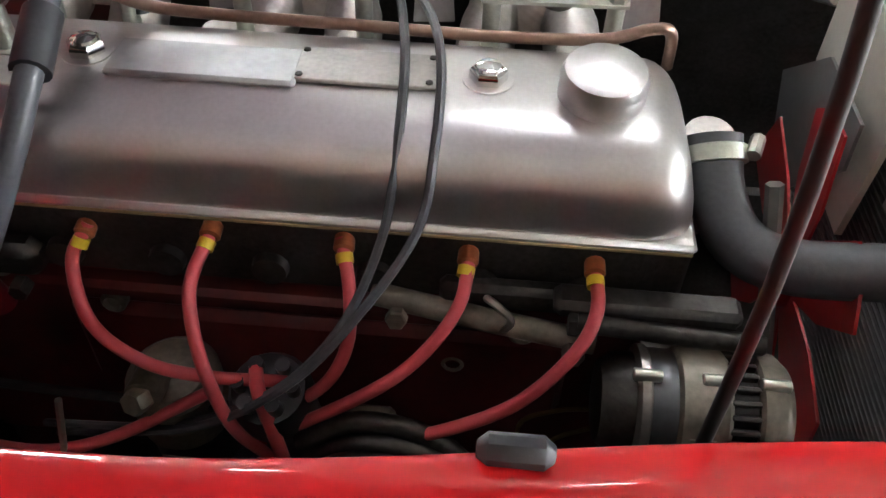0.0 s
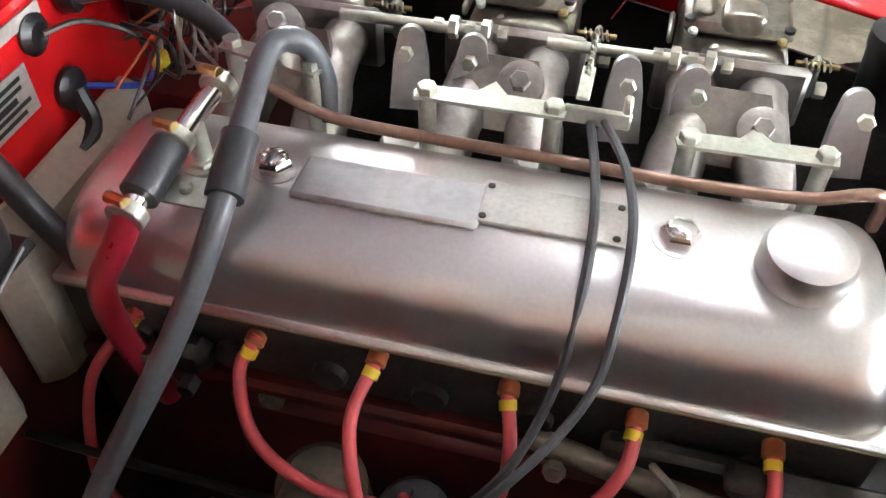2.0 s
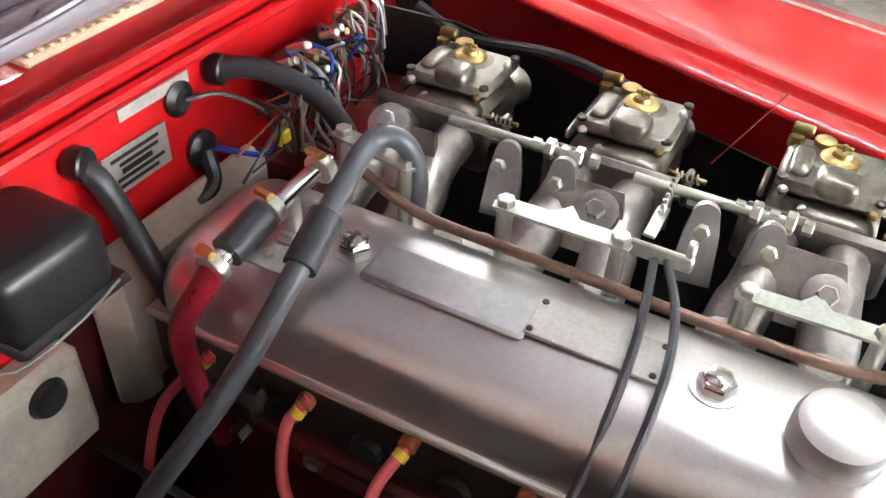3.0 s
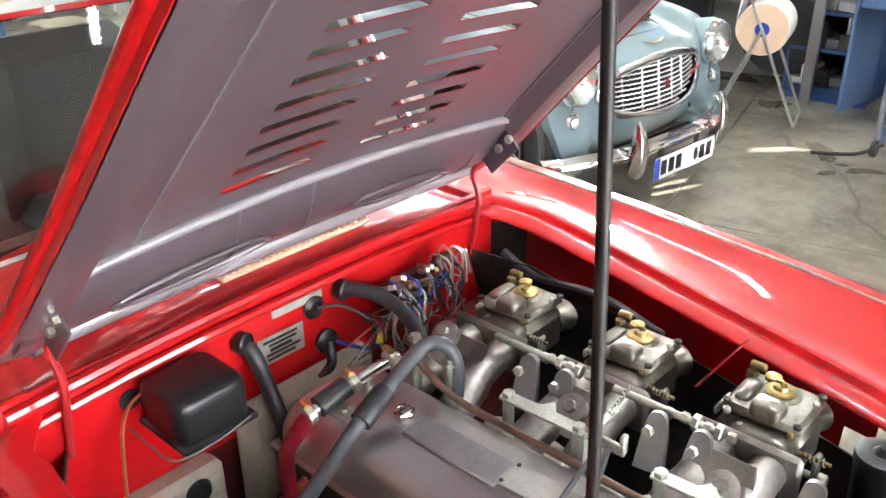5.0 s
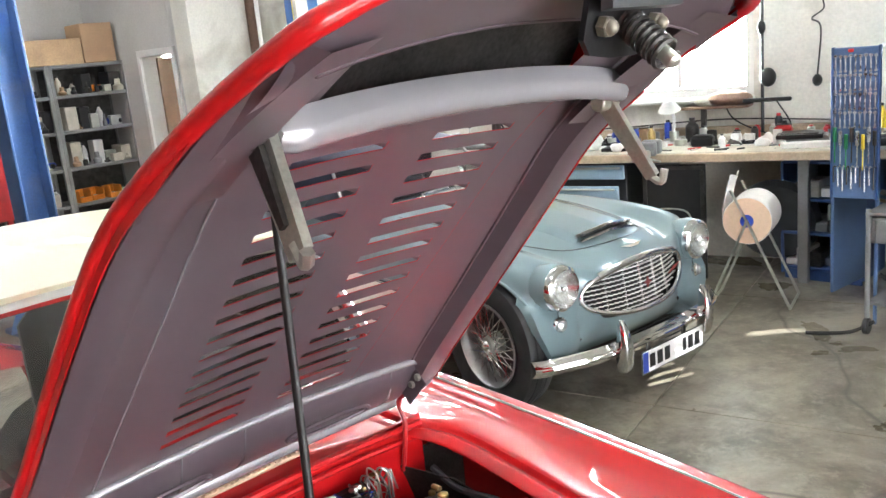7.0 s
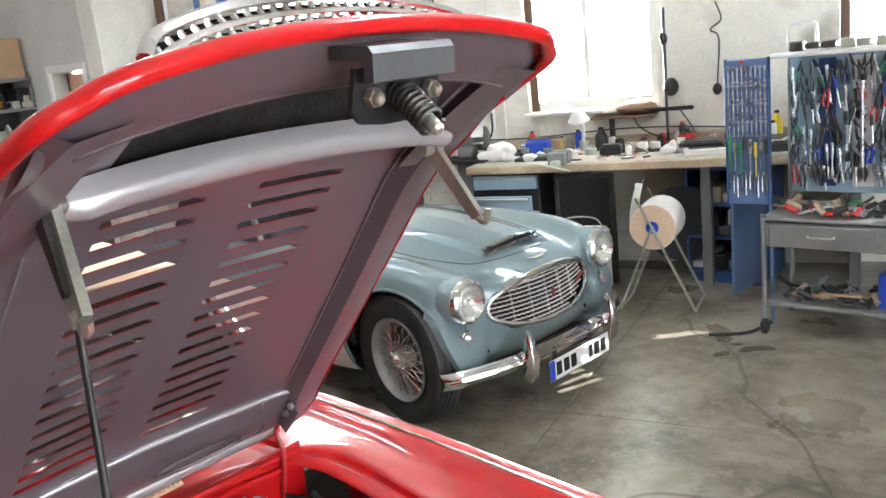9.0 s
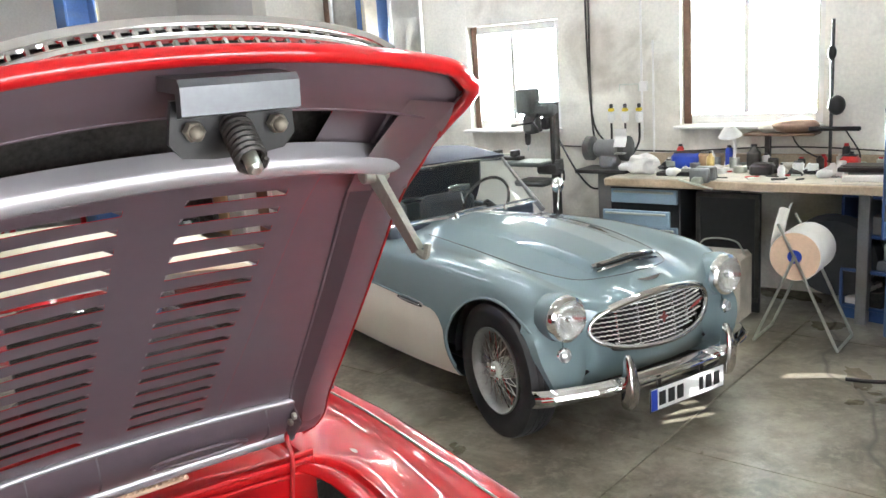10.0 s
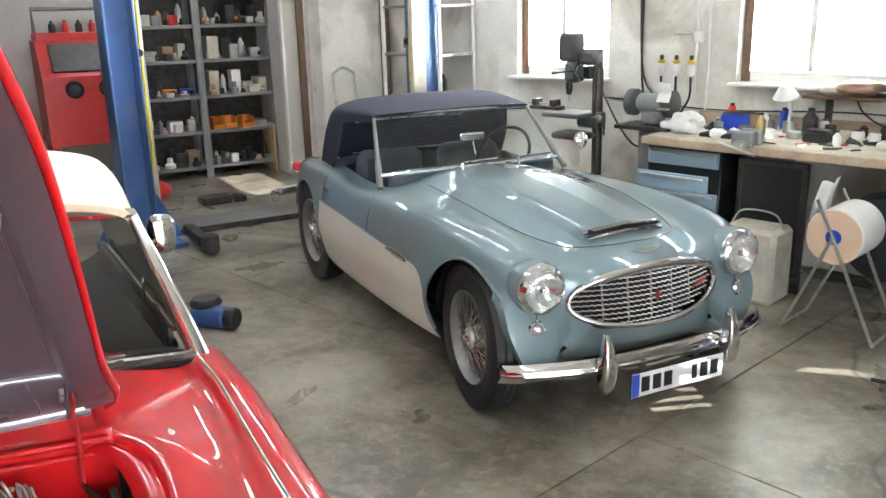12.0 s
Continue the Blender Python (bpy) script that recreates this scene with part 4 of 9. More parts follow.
part("latch_plate", Geo().prism([(-0.060, 0.034), (0.060, 0.034), (0.064, -0.006), (0.052, -0.020), (0.02, -0.024), (-0.02, -0.024), (-0.052, -0.020), (-0.064, -0.006)], 0.006, LM @ Matrix(((0, 0, 1, -0.006), (1, 0, 0, 0), (0, 1, 0, -0.02), (0, 0, 0, 1)))), M_BLACK, lat)
tip = Vector((0.630, 0.012, 1.750))
base = LB + Vector((0.0, 0, -0.012))
ax = (tip - base).normalized()
part("dowel", Geo().cyl(base, tip, 0.0075, n=12, b=0.003), M_STEEL, lat)
q0 = ax.orthogonal().normalized()
q1 = ax.cross(q0)
coil = [base.lerp(tip - ax * 0.012, k / 69) + 0.0135 * (math.cos(k * 0.72) * q0 + math.sin(k * 0.72) * q1) for k in range(70)]
part("spring", Geo().tube(coil, 0.0026, 5, 2), M_DSTEEL, lat, "dark coil spring")
for o in (-0.042, 0.042):
    part("bolt", Geo().hexa(LB + Vector((0.0, o, -0.014)), (1, 0, -0.2), 0.010, 0.010).ball(tuple(LB + Vector((0.010, o, -0.016))), 0.0075, 12, 8), M_OILALLOY, lat)
hk = Vector((0.397, 0.344, 1.583))
hb = Vector((0.344, 0.316, 1.690))


def strap(a, b, w0, w1, th, side):
    d = (b - a).normalized()
    sd = d.cross(side).normalized()
    nn = d.cross(sd).normalized()
    g = Geo()
    vs = []
    for p, w in ((a, w0), (b, w1)):
        for x, y in ((-1, -1), (1, -1), (1, 1), (-1, 1)):
            vs.append(p + sd * w * x / 2 + nn * th * y / 2)
    return g.add(vs, [(0, 1, 2, 3), (7, 6, 5, 4), (0, 4, 5, 1), (1, 5, 6, 2), (2, 6, 7, 3), (3, 7, 4, 0)])


cat = part("safety_catch", strap(hb, hk, 0.026, 0.018, 0.010, Vector((0, 1, 0))), M_STEEL, bonnet, "plated safety catch lever")
part("catch_hook", Geo().tube([hk + Vector((-0.008, 0, 0.004)), hk + Vector((0.010, 0.004, -0.008)), hk + Vector((0.014, 0.008, 0.010))], 0.0055, 6, 4), M_STEEL, cat)
part("catch_pivot", Geo().cyl(hb - Vector((0, 0.02, 0)), hb + Vector((0, 0.02, 0)), 0.012, n=12, b=0.002), M_STEEL, cat)
pt = Vector((0.340, -0.237, 1.63))
lb0, lb1 = Vector((0.345, -0.248, 1.735)), Vector((0.425, -0.271, 1.62))
lev = part("prop_lever", strap(lb0, lb1, 0.046, 0.030, 0.010, Vector((0, 1, 0))), M_STEEL, bonnet, "plated lever beside the prop")
# dark strip raised on the strap to stand for shade in its channel
part("lever_groove_shade", strap(lb0.lerp(lb1, 0.12) + Vector((0, -0.006, 0)), lb0.lerp(lb1, 0.80) + Vector((0, -0.004, 0)), 0.024, 0.010, 0.0125, Vector((0, 1, 0))), M_DSTEEL, lev, "dark strip for the shade in the lever's channel")
part("lever_hook", Geo().tube([lb1 + Vector((-0.008, 0, 0.008)), lb1 + Vector((0.010, -0.004, -0.006)), lb1 + Vector((0.018, -0.006, 0.006))], 0.007, 6, 4), M_STEEL, lev)
part("lever_bracket", Geo().box((0.335, -0.248, 1.735), (0.05, 0.045, 0.05), 0.008).cyl((0.36, -0.275, 1.72), (0.36, -0.22, 1.72), 0.012, n=12), M_DSTEEL, lev)
prop = part("prop_rod", Geo().tube([pt + Vector((0, 0, 0.05)), pt, (0.380, -0.272, 1.25), (0.398, -0.294, 1.0), (0.399, -0.297, 0.74)], 0.0046, 10, 4), M_ROD, red_car, "black steel bonnet prop rod")
# hinges
for side, y in ((1, 0.45), (-1, -0.345)):
    a = hood(-0.12, y, -0.03)
    h = part("hinge_arm", Geo().tube([a, (-0.335, y, 1.03), (-0.325, y + 0.004, 0.98), (-0.335, y, 0.90), (-0.345, y, 0.86)], 0.0055, 8, 4).box((0, 0, 0), (0.05, 0.006, 0.03), 0.002, Matrix.Translation(a) @ pose(0, 0, 0, 0, -45, 0)), M_REDDUST, red_car, "curved bonnet hinge arm")
    part("hinge_bracket", Geo().box((0, 0, 0), (0.085, 0.004, 0.04), 0.002, Matrix.Translation(hood(-0.10, y - 0.012, -0.038)) @ pose(0, 0, 0, 0, -45.7, 0)), M_PRIMER, h)
    for o in (0.0, 0.03):
        part("bolt", Geo().hexa(hood(-0.09 + o, y - 0.016, -0.035), (0, -1, 0), 0.008, 0.008), M_STEEL, h)

# rubber buffer on the right-hand gutter
part("buffer_pad", Geo().box((0.28, YC - lerp(0.28, LIP_X, LIP_H) + 0.025, lerp(0.28, LIP_X, LIP_Z) + 0.001), (0.042, 0.018, 0.034), 0.006), M_RUBBER, red_car, "black rubber bonnet buffer")

# ---- engine bay ----
EY = 0.022


def cover_sec(a):
    """Half outline of the rocker cover's section, a from 0 (near flange) to 1 (far flange)."""
    t = math.pi * a
    c, s = math.cos(t), math.sin(t)
    return (-0.100 * math.copysign(abs(c) ** 0.62, c), 0.757 + 0.078 * abs(s) ** 0.72)


def cover(u, v):
    x = -0.285 + 0.715 * u
    e = min(u, 1 - u) * 0.715
    k = 1.0 if e > 0.045 else math.sqrt(max(0.0, 1 - ((0.045 - e) / 0.045) ** 2))
    y, z = cover_sec(v)
    return (x, EY + y * (0.72 + 0.28 * k), 0.757 + (z - 0.757) * (0.15 + 0.85 * k))


rocker = part("rocker_cover", Geo().sheet(lambda u, v: cover(0.5 - 0.5 * math.cos(math.pi * u), v), 60, 40), M_ALU, red_car, "satin aluminium rocker cover")
part("cover_flange", Geo().box((0.0725, EY, 0.752), (0.722, 0.212, 0.010), 0.004), M_ALU, rocker)
part("cover_gasket", Geo().box((0.0725, EY, 0.745), (0.718, 0.206, 0.004), 0.001), M_GASKET, rocker)
for x in (-0.102, 0.249):
    n = part("cover_nut", Geo().lathe([(0.0165, 0), (0.0168, 0.003), (0.0165, 0.009), (0.014, 0.012)], (x, EY + 0.002, 0.836), (0, 0, 1), 6).lathe([(0.0135, 0.010), (0.011, 0.014), (0.004, 0.016)], (x, EY + 0.002, 0.836), (0, 0, 1), 16), M_CHROME, rocker, "chrome domed nut")
    part("washer", Geo().lathe([(0.023, 0), (0.022, 0.004), (0.014, 0.005)], (x, EY + 0.002, 0.832), (0, 0, 1), 20), M_ALU, n)
cap = part("oil_cap", Geo().lathe([(0.034, 0), (0.037, 0.006), (0.037, 0.03), (0.034, 0.037), (0.02, 0.041), (0.002, 0.042)], (0.345, EY - 0.008, 0.826), (0, -0.12, 1), 36), M_ALU, rocker, "satin aluminium oil filler cap")
part("raised_panel", Geo().box((0.005, EY - 0.004, 0.8365), (0.165, 0.054, 0.008), 0.003), M_EAR, rocker)
plq = part("maker_plate", Geo().box((0.145, EY + 0.003, 0.8375), (0.124, 0.05, 0.0045), 0.001), M_FLAKE, rocker, "plain aluminium plate with worn lettering")
for x in (0.089, 0.2):
    part("screw", Geo().lathe([(0.0035, 0), (0.003, 0.0016), (0.001, 0.002)], (x, EY - 0.016, 0.8395), (0, 0, 1), 10), M_DSTEEL, plq)
    part("screw", Geo().lathe([(0.0035, 0), (0.003, 0.0016), (0.001, 0.002)], (x, EY + 0.022, 0.8395), (0, 0, 1), 10), M_DSTEEL, plq)
part("cylinder_head", Geo().box((0.07, EY + 0.0, 0.70), (0.73, 0.19, 0.085), 0.006), M_DSTEEL, red_car)
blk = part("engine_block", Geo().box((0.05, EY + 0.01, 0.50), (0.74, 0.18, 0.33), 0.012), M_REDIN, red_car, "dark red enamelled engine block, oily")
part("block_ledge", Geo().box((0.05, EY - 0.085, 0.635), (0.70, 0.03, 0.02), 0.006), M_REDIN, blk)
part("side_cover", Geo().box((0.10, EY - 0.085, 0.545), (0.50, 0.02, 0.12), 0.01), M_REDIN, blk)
for i in range(7):
    part("core_boss", Geo().lathe([(0.018, 0), (0.016, 0.012), (0.006, 0.014)], (-0.22 + 0.095 * i, EY - 0.092, 0.685), (0, -1, 0), 14), M_DSTEEL, blk)
part("sump", Geo().box((0.02, EY + 0.01, 0.29), (0.7, 0.16, 0.14), 0.02), M_DSTEEL, red_car)

# plug leads
LEADS = [
    [(-0.094, -0.075, 0.723), (-0.106, -0.1, 0.697), (-0.082, -0.14, 0.663), (-0.033, -0.16, 0.641), (0.022, -0.16, 0.627), (0.092, -0.14, 0.602)],
    [(0.021, -0.075, 0.732), (0.01, -0.12, 0.711), (0.015, -0.15, 0.688), (0.031, -0.18, 0.651), (0.043, -0.18, 0.578), (0.063, -0.16, 0.499)],
    [(0.133, -0.075, 0.729), (0.146, -0.12, 0.699), (0.142, -0.14, 0.652), (0.117, -0.15, 0.607), (0.066, -0.14, 0.553)],
    [(0.245, -0.075, 0.724), (0.239, -0.12, 0.703), (0.207, -0.15, 0.664), (0.159, -0.17, 0.63), (0.05, -0.15, 0.511)],
    [(0.353, -0.075, 0.721), (0.355, -0.12, 0.711), (0.337, -0.15, 0.686), (0.292, -0.17, 0.637), (0.226, -0.18, 0.6), (0.178, -0.17, 0.566), (0.118, -0.15, 0.546)],
    [(-0.215, -0.07, 0.718), (-0.264, -0.11, 0.647), (-0.276, -0.14, 0.557), (-0.253, -0.165, 0.53), (-0.215, -0.175, 0.505), (-0.142, -0.185, 0.52), (-0.071, -0.18, 0.55), (0.02, -0.165, 0.61)],
]
for pts in LEADS:
    ld = part("plug_lead", Geo().tube(pts, 0.0061, 10, 6), M_LEAD, red_car, "red silicone plug lead")
    a, b = Vector(pts[0]), Vector(pts[1])
    d = (b - a).normalized()
    part("plug_boot", Geo().cyl(a + Vector((0, 0.035, 0.006)), a + d * 0.012, 0.0085, 0.0095, 12, 0.002), M_BOOT, ld)
    part("marker", Geo().cyl(a + d * 0.014, a + d * 0.023, 0.0078, n=10), M_YELLOW, ld)
part("coil_lead", Geo().tube([(0.058, -0.14, 0.615), (0.069, -0.17, 0.617), (0.082, -0.18, 0.547), (0.091, -0.18, 0.441)], 0.0068, 10, 6), M_LEAD, red_car)
dist = part("distributor", Geo().lathe([(0.035, -0.10), (0.036, -0.02), (0.040, 0), (0.040, 0.03), (0.034, 0.045), (0.012, 0.05)], (0.07, -0.135, 0.56), (0, -0.35, 1), 22), M_BLACK, red_car, "black distributor cap")
for i in range(6):
    a = i * math.pi / 3
    part("tower", Geo().cyl((0.07 + 0.024 * math.cos(a), -0.15 + 0.024 * math.sin(a), 0.60), (0.07 + 0.025 * math.cos(a), -0.158 + 0.025 * math.sin(a), 0.622), 0.007, n=10), M_BLACK, dist)
fil = part("oil_filter", Geo().lathe([(0.036, -0.22), (0.042, -0.21), (0.042, -0.062), (0.036, -0.056)], (-0.028, -0.13, 0.569), (0, -0.1, 1), 24), M_BLACK, red_car, "black canister oil filter with pale print under a cast head")
part("filter_head", Geo().lathe([(0.040, -0.056), (0.046, -0.05), (0.046, -0.022), (0.041, -0.018), (0.041, -0.006), (0.045, 0.0), (0.045, 0.014), (0.034, 0.026), (0.01, 0.03)], (-0.028, -0.13, 0.569), (0, -0.1, 1), 28), M_OILALLOY, fil, "oily cast alloy filter head")
part("filter_bolt", Geo().hexa((-0.04, -0.172, 0.603), (-0.3, -1, 0.5), 0.013, 0.016).cyl((-0.04, -0.14, 0.603 - 0.006), (-0.04, -0.172, 0.603), 0.017, n=16), M_OILALLOY, fil)
for i in range(9):
    part("print_line", Geo().box((0, 0, 0), (0.036 - 0.004 * (i % 3), 0.0012, 0.0018), 0.0002, Matrix.Translation((-0.028, -0.1655, 0.569 - 0.075 - 0.006 * i)) @ pose(0, 0, 0, 6, 0, 0)), M_PALE, fil)
part("relay_block", Geo().box((0.029, -0.135, 0.429), (0.050, 0.03, 0.035), 0.003).box((0.029, -0.137, 0.384), (0.050, 0.034, 0.045), 0.003), M_HOSEG, red_car, "slate grey two-part block beside the filter")
cpl = part("chain_cover", Geo().box((0.152, -0.115, 0.440), (0.060, 0.02, 0.18), 0.006), M_OILALLOY, red_car, "oily grey mounting plate")
part("bolt", Geo().hexa((0.15, -0.125, 0.513), (0, -1, 0.5), 0.008, 0.012), M_STEEL, cpl)
con = part("sender", Geo().lathe([(0.026, -0.03), (0.026, 0.0), (0.018, 0.010), (0.008, 0.014), (0.008, 0.024), (0.004, 0.026)], (0.16, -0.15, 0.453), (0, -0.4, 1), 20), M_GREYMETAL, red_car, "small grey sender with a wire clip")
part("wire_clip", Geo().tube([(0.16 + 0.02, -0.15, 0.453 + 0.004), (0.16 + 0.035, -0.15 - 0.005, 0.453 + 0.03), (0.16 + 0.045, -0.15 - 0.008, 0.453 - 0.01)], 0.0025, 6, 4), M_STEEL, con)

for x, z, r in ((-0.205, 0.655, 0.017), (-0.10, 0.612, 0.013), (0.235, 0.56, 0.012), (0.30, 0.615, 0.014)):
    part("core_plug", Geo().lathe([(r, 0), (r, 0.010), (r * 0.7, 0.013), (r * 0.55, 0.008)], (x, EY - 0.085, z), (0, -1, 0.1), 16), M_OILALLOY, blk)
part("engine_rail", Geo().tube([(0.16, -0.085, 0.672), (0.26, -0.105, 0.672), (0.36, -0.115, 0.664)], 0.011, 10, 4).hexa((0.185, -0.112, 0.675), (0, -1, 0.3), 0.010, 0.010).hexa((0.34, -0.13, 0.668), (0, -1, 0.3), 0.010, 0.012), M_OILALLOY, blk)
# dark cables
CABLES = [
    [(0.16, 0.125, 0.862), (0.172, 0.06, 0.864), (0.180, 0.0, 0.856), (0.180, -0.055, 0.818), (0.171, -0.098, 0.752), (0.139, -0.15, 0.691), (0.074, -0.17, 0.619), (-0.025, -0.17, 0.558), (-0.167, -0.15, 0.51)],
    [(0.172, 0.125, 0.865), (0.197, 0.06, 0.870), (0.210, 0.0, 0.862), (0.211, -0.055, 0.824), (0.201, -0.098, 0.766), (0.156, -0.15, 0.712), (0.097, -0.18, 0.650), (0.0, -0.18, 0.572), (-0.158, -0.15, 0.495)],
]
for pts in CABLES:
    part("throttle_cable", Geo().tube(pts, 0.0042, 8, 6), M_HOSEG, red_car, "slim grey sheathed cable")
# large hoses
HOSE = [(-0.092, 0.125, 0.82), (-0.092, 0.128, 0.865), (-0.105, 0.12, 0.904), (-0.126, 0.096, 0.910), (-0.121, 0.03, 0.892), (-0.113, -0.05, 0.862), (-0.125, -0.098, 0.81), (-0.150, -0.14, 0.745), (-0.2, -0.2, 0.641), (-0.25, -0.24, 0.52)]
hz = part("heater_hose", Geo().tube(HOSE, 0.0115, 12, 6), M_HOSEG, red_car, "slate grey rubber heater hose")
part("hose_sleeve", Geo().tube([(-0.118, 0.004, 0.883), (-0.112, -0.05, 0.862)], 0.0165, 14, 1), M_RUBBER, hz)
# T-piece over the cover's rear end
tee = part("heater_pipe", Geo().tube([(-0.163, 0.075, 0.886), (-0.167, 0.013, 0.883), (-0.175, -0.085, 0.866)], 0.0095, 12, 4), M_CHROME, red_car, "bright metal heater pipe")
part("pipe_sleeve", Geo().tube([(-0.171, -0.022, 0.879), (-0.174, -0.072, 0.869)], 0.0165, 14, 1), M_RUBBER, tee)
for p in ((-0.164, 0.062, 0.886), (-0.170, -0.012, 0.881), (-0.177, -0.088, 0.863)):
    c = part("hose_clip", Geo().lathe([(0.0155, -0.006), (0.0165, -0.005), (0.0165, 0.005), (0.0155, 0.006)], p, (-0.05, -0.97, -0.18), 18), M_STEEL, tee, "worm-drive hose clip")
    part("clip_screw", Geo().cyl(Vector(p) + Vector((-0.016, 0.004, 0.012)), Vector(p) + Vector((0.006, -0.004, 0.016)), 0.0055, n=8, b=0.001), M_BRASS, c)
part("union", Geo().hexa((-0.166, 0.014, 0.836), (0, 0, 1), 0.015, 0.008).cyl((-0.166, 0.014, 0.84), (-0.167, 0.013, 0.882), 0.010, n=12).lathe([(0.02, -0.004), (0.02, 0.002), (0.015, 0.003)], (-0.166, 0.014, 0.836), (0, 0, 1), 18), M_STEEL, tee)
part("hose_bracket", Geo().box((0, 0, 0), (0.05, 0.028, 0.003), 0.001, Matrix.Translation((-0.145, -0.05, 0.862)) @ pose(0, 0, 0, 18, 0, 0)).hexa((-0.145, -0.05, 0.863), (0, 0, 1), 0.006, 0.006), M_STEEL, tee)
part("red_hose", Geo().tube([(-0.176, -0.082, 0.866), (-0.188, -0.100, 0.835), (-0.212, -0.105, 0.79), (-0.213, -0.108, 0.75), (-0.203, -0.108, 0.70), (-0.19, -0.10, 0.63)], 0.0125, 12, 6), mat("dark_red_hose", (0.22, 0.010, 0.022), 0.3, 0, 0.12, 10, 160, 0.01), red_car, "dark red rubber hose")
# firewall hoses with collars
for pts in ([(-0.345, 0.118, 0.918), (-0.30, 0.145, 0.918), (-0.25, 0.165, 0.897), (-0.205, 0.162, 0.868), (-0.185, 0.145, 0.84)], [(-0.345, -0.078, 0.908), (-0.325, -0.066, 0.885), (-0.298, -0.06, 0.815), (-0.268, -0.06, 0.755), (-0.245, -0.06, 0.66)]):
    h = part("firewall_hose", Geo().tube(pts, 0.0125, 12, 6), M_RUBBER, red_car, "black heater hose through the firewall")
    part("hose_end", Geo().lathe([(0.016, 0), (0.0175, 0.003), (0.0175, 0.016), (0.015, 0.018)], pts[0], (1, 0.3, 0), 18), M_BLACK, h)
# copper fuel rail
part("copper_pipe", Geo().tube([(-0.15, 0.10, 0.875), (-0.13, 0.10, 0.863), (-0.075, 0.10, 0.84), (0.018, 0.10, 0.835), (0.127, 0.10, 0.834), (0.239, 0.10, 0.832), (0.347, 0.10, 0.836), (0.392, 0.10, 0.85), (0.412, 0.108, 0.842), (0.418, 0.12, 0.80)], 0.0058, 10, 5), M_COPPER, red_car, "brown copper pipe along the cover")


# linkage plates on their pillars
def plate_pair(x0, y0, x1, y1, z, label):
    a, b = Vector((x0, y0, z)), Vector((x1, y1, z))
    d = (b - a).normalized()
    ang = math.degrees(math.atan2(d.y, d.x))
    ln = (b - a).length
    pl = part("linkage_plate", Geo().prism([(-0.010, -0.010), (ln + 0.010, -0.010), (ln + 0.012, 0.004), (ln + 0.006, 0.012), (ln * 0.62, 0.012), (ln * 0.5, 0.03), (ln * 0.38, 0.012), (-0.006, 0.011), (-0.012, 0.0)], 0.0035, Matrix.Translation(a) @ pose(0, 0, 0, 0, 0, ang)), M_STEEL, red_car, label)
    for p in (a, b):
        part("pillar", Geo().cyl(p - Vector((0, 0, 0.085)), p, 0.0085, 0.0085, 14, 0.001), M_STEEL, pl)
        part("nut", Geo().hexa(p + Vector((0, 0, 0.0035)), (0, 0, 1), 0.0095, 0.008), M_STEEL, pl)
    return pl


plate_pair(-0.185, 0.135, -0.100, 0.118, 0.876, "plated throttle bracket on two pillars")
plate_pair(0.011, 0.12, 0.127, 0.122, 0.868, "plated linkage plate on two pillars")
plate_pair(0.247, 0.126, 0.362, 0.13, 0.856, "plated linkage plate on two pillars")
part("cable_bracket", Geo().box((0.165, 0.126, 0.868), (0.06, 0.006, 0.018), 0.002).box((0.15, 0.15, 0.885), (0.012, 0.05, 0.004), 0.001).box((0.19, 0.13, 0.875), (0.008, 0.012, 0.03), 0.002), M_STEEL, red_car)
part("return_spring", Geo().tube([(0.150 + 0.002 * math.cos(k * 1.7), 0.16 + 0.0016 * k, 0.886 + 0.0007 * k + 0.004 * math.sin(k * 1.7)) for k in range(28)], 0.0016, 5, 2), M_STEEL, red_car)

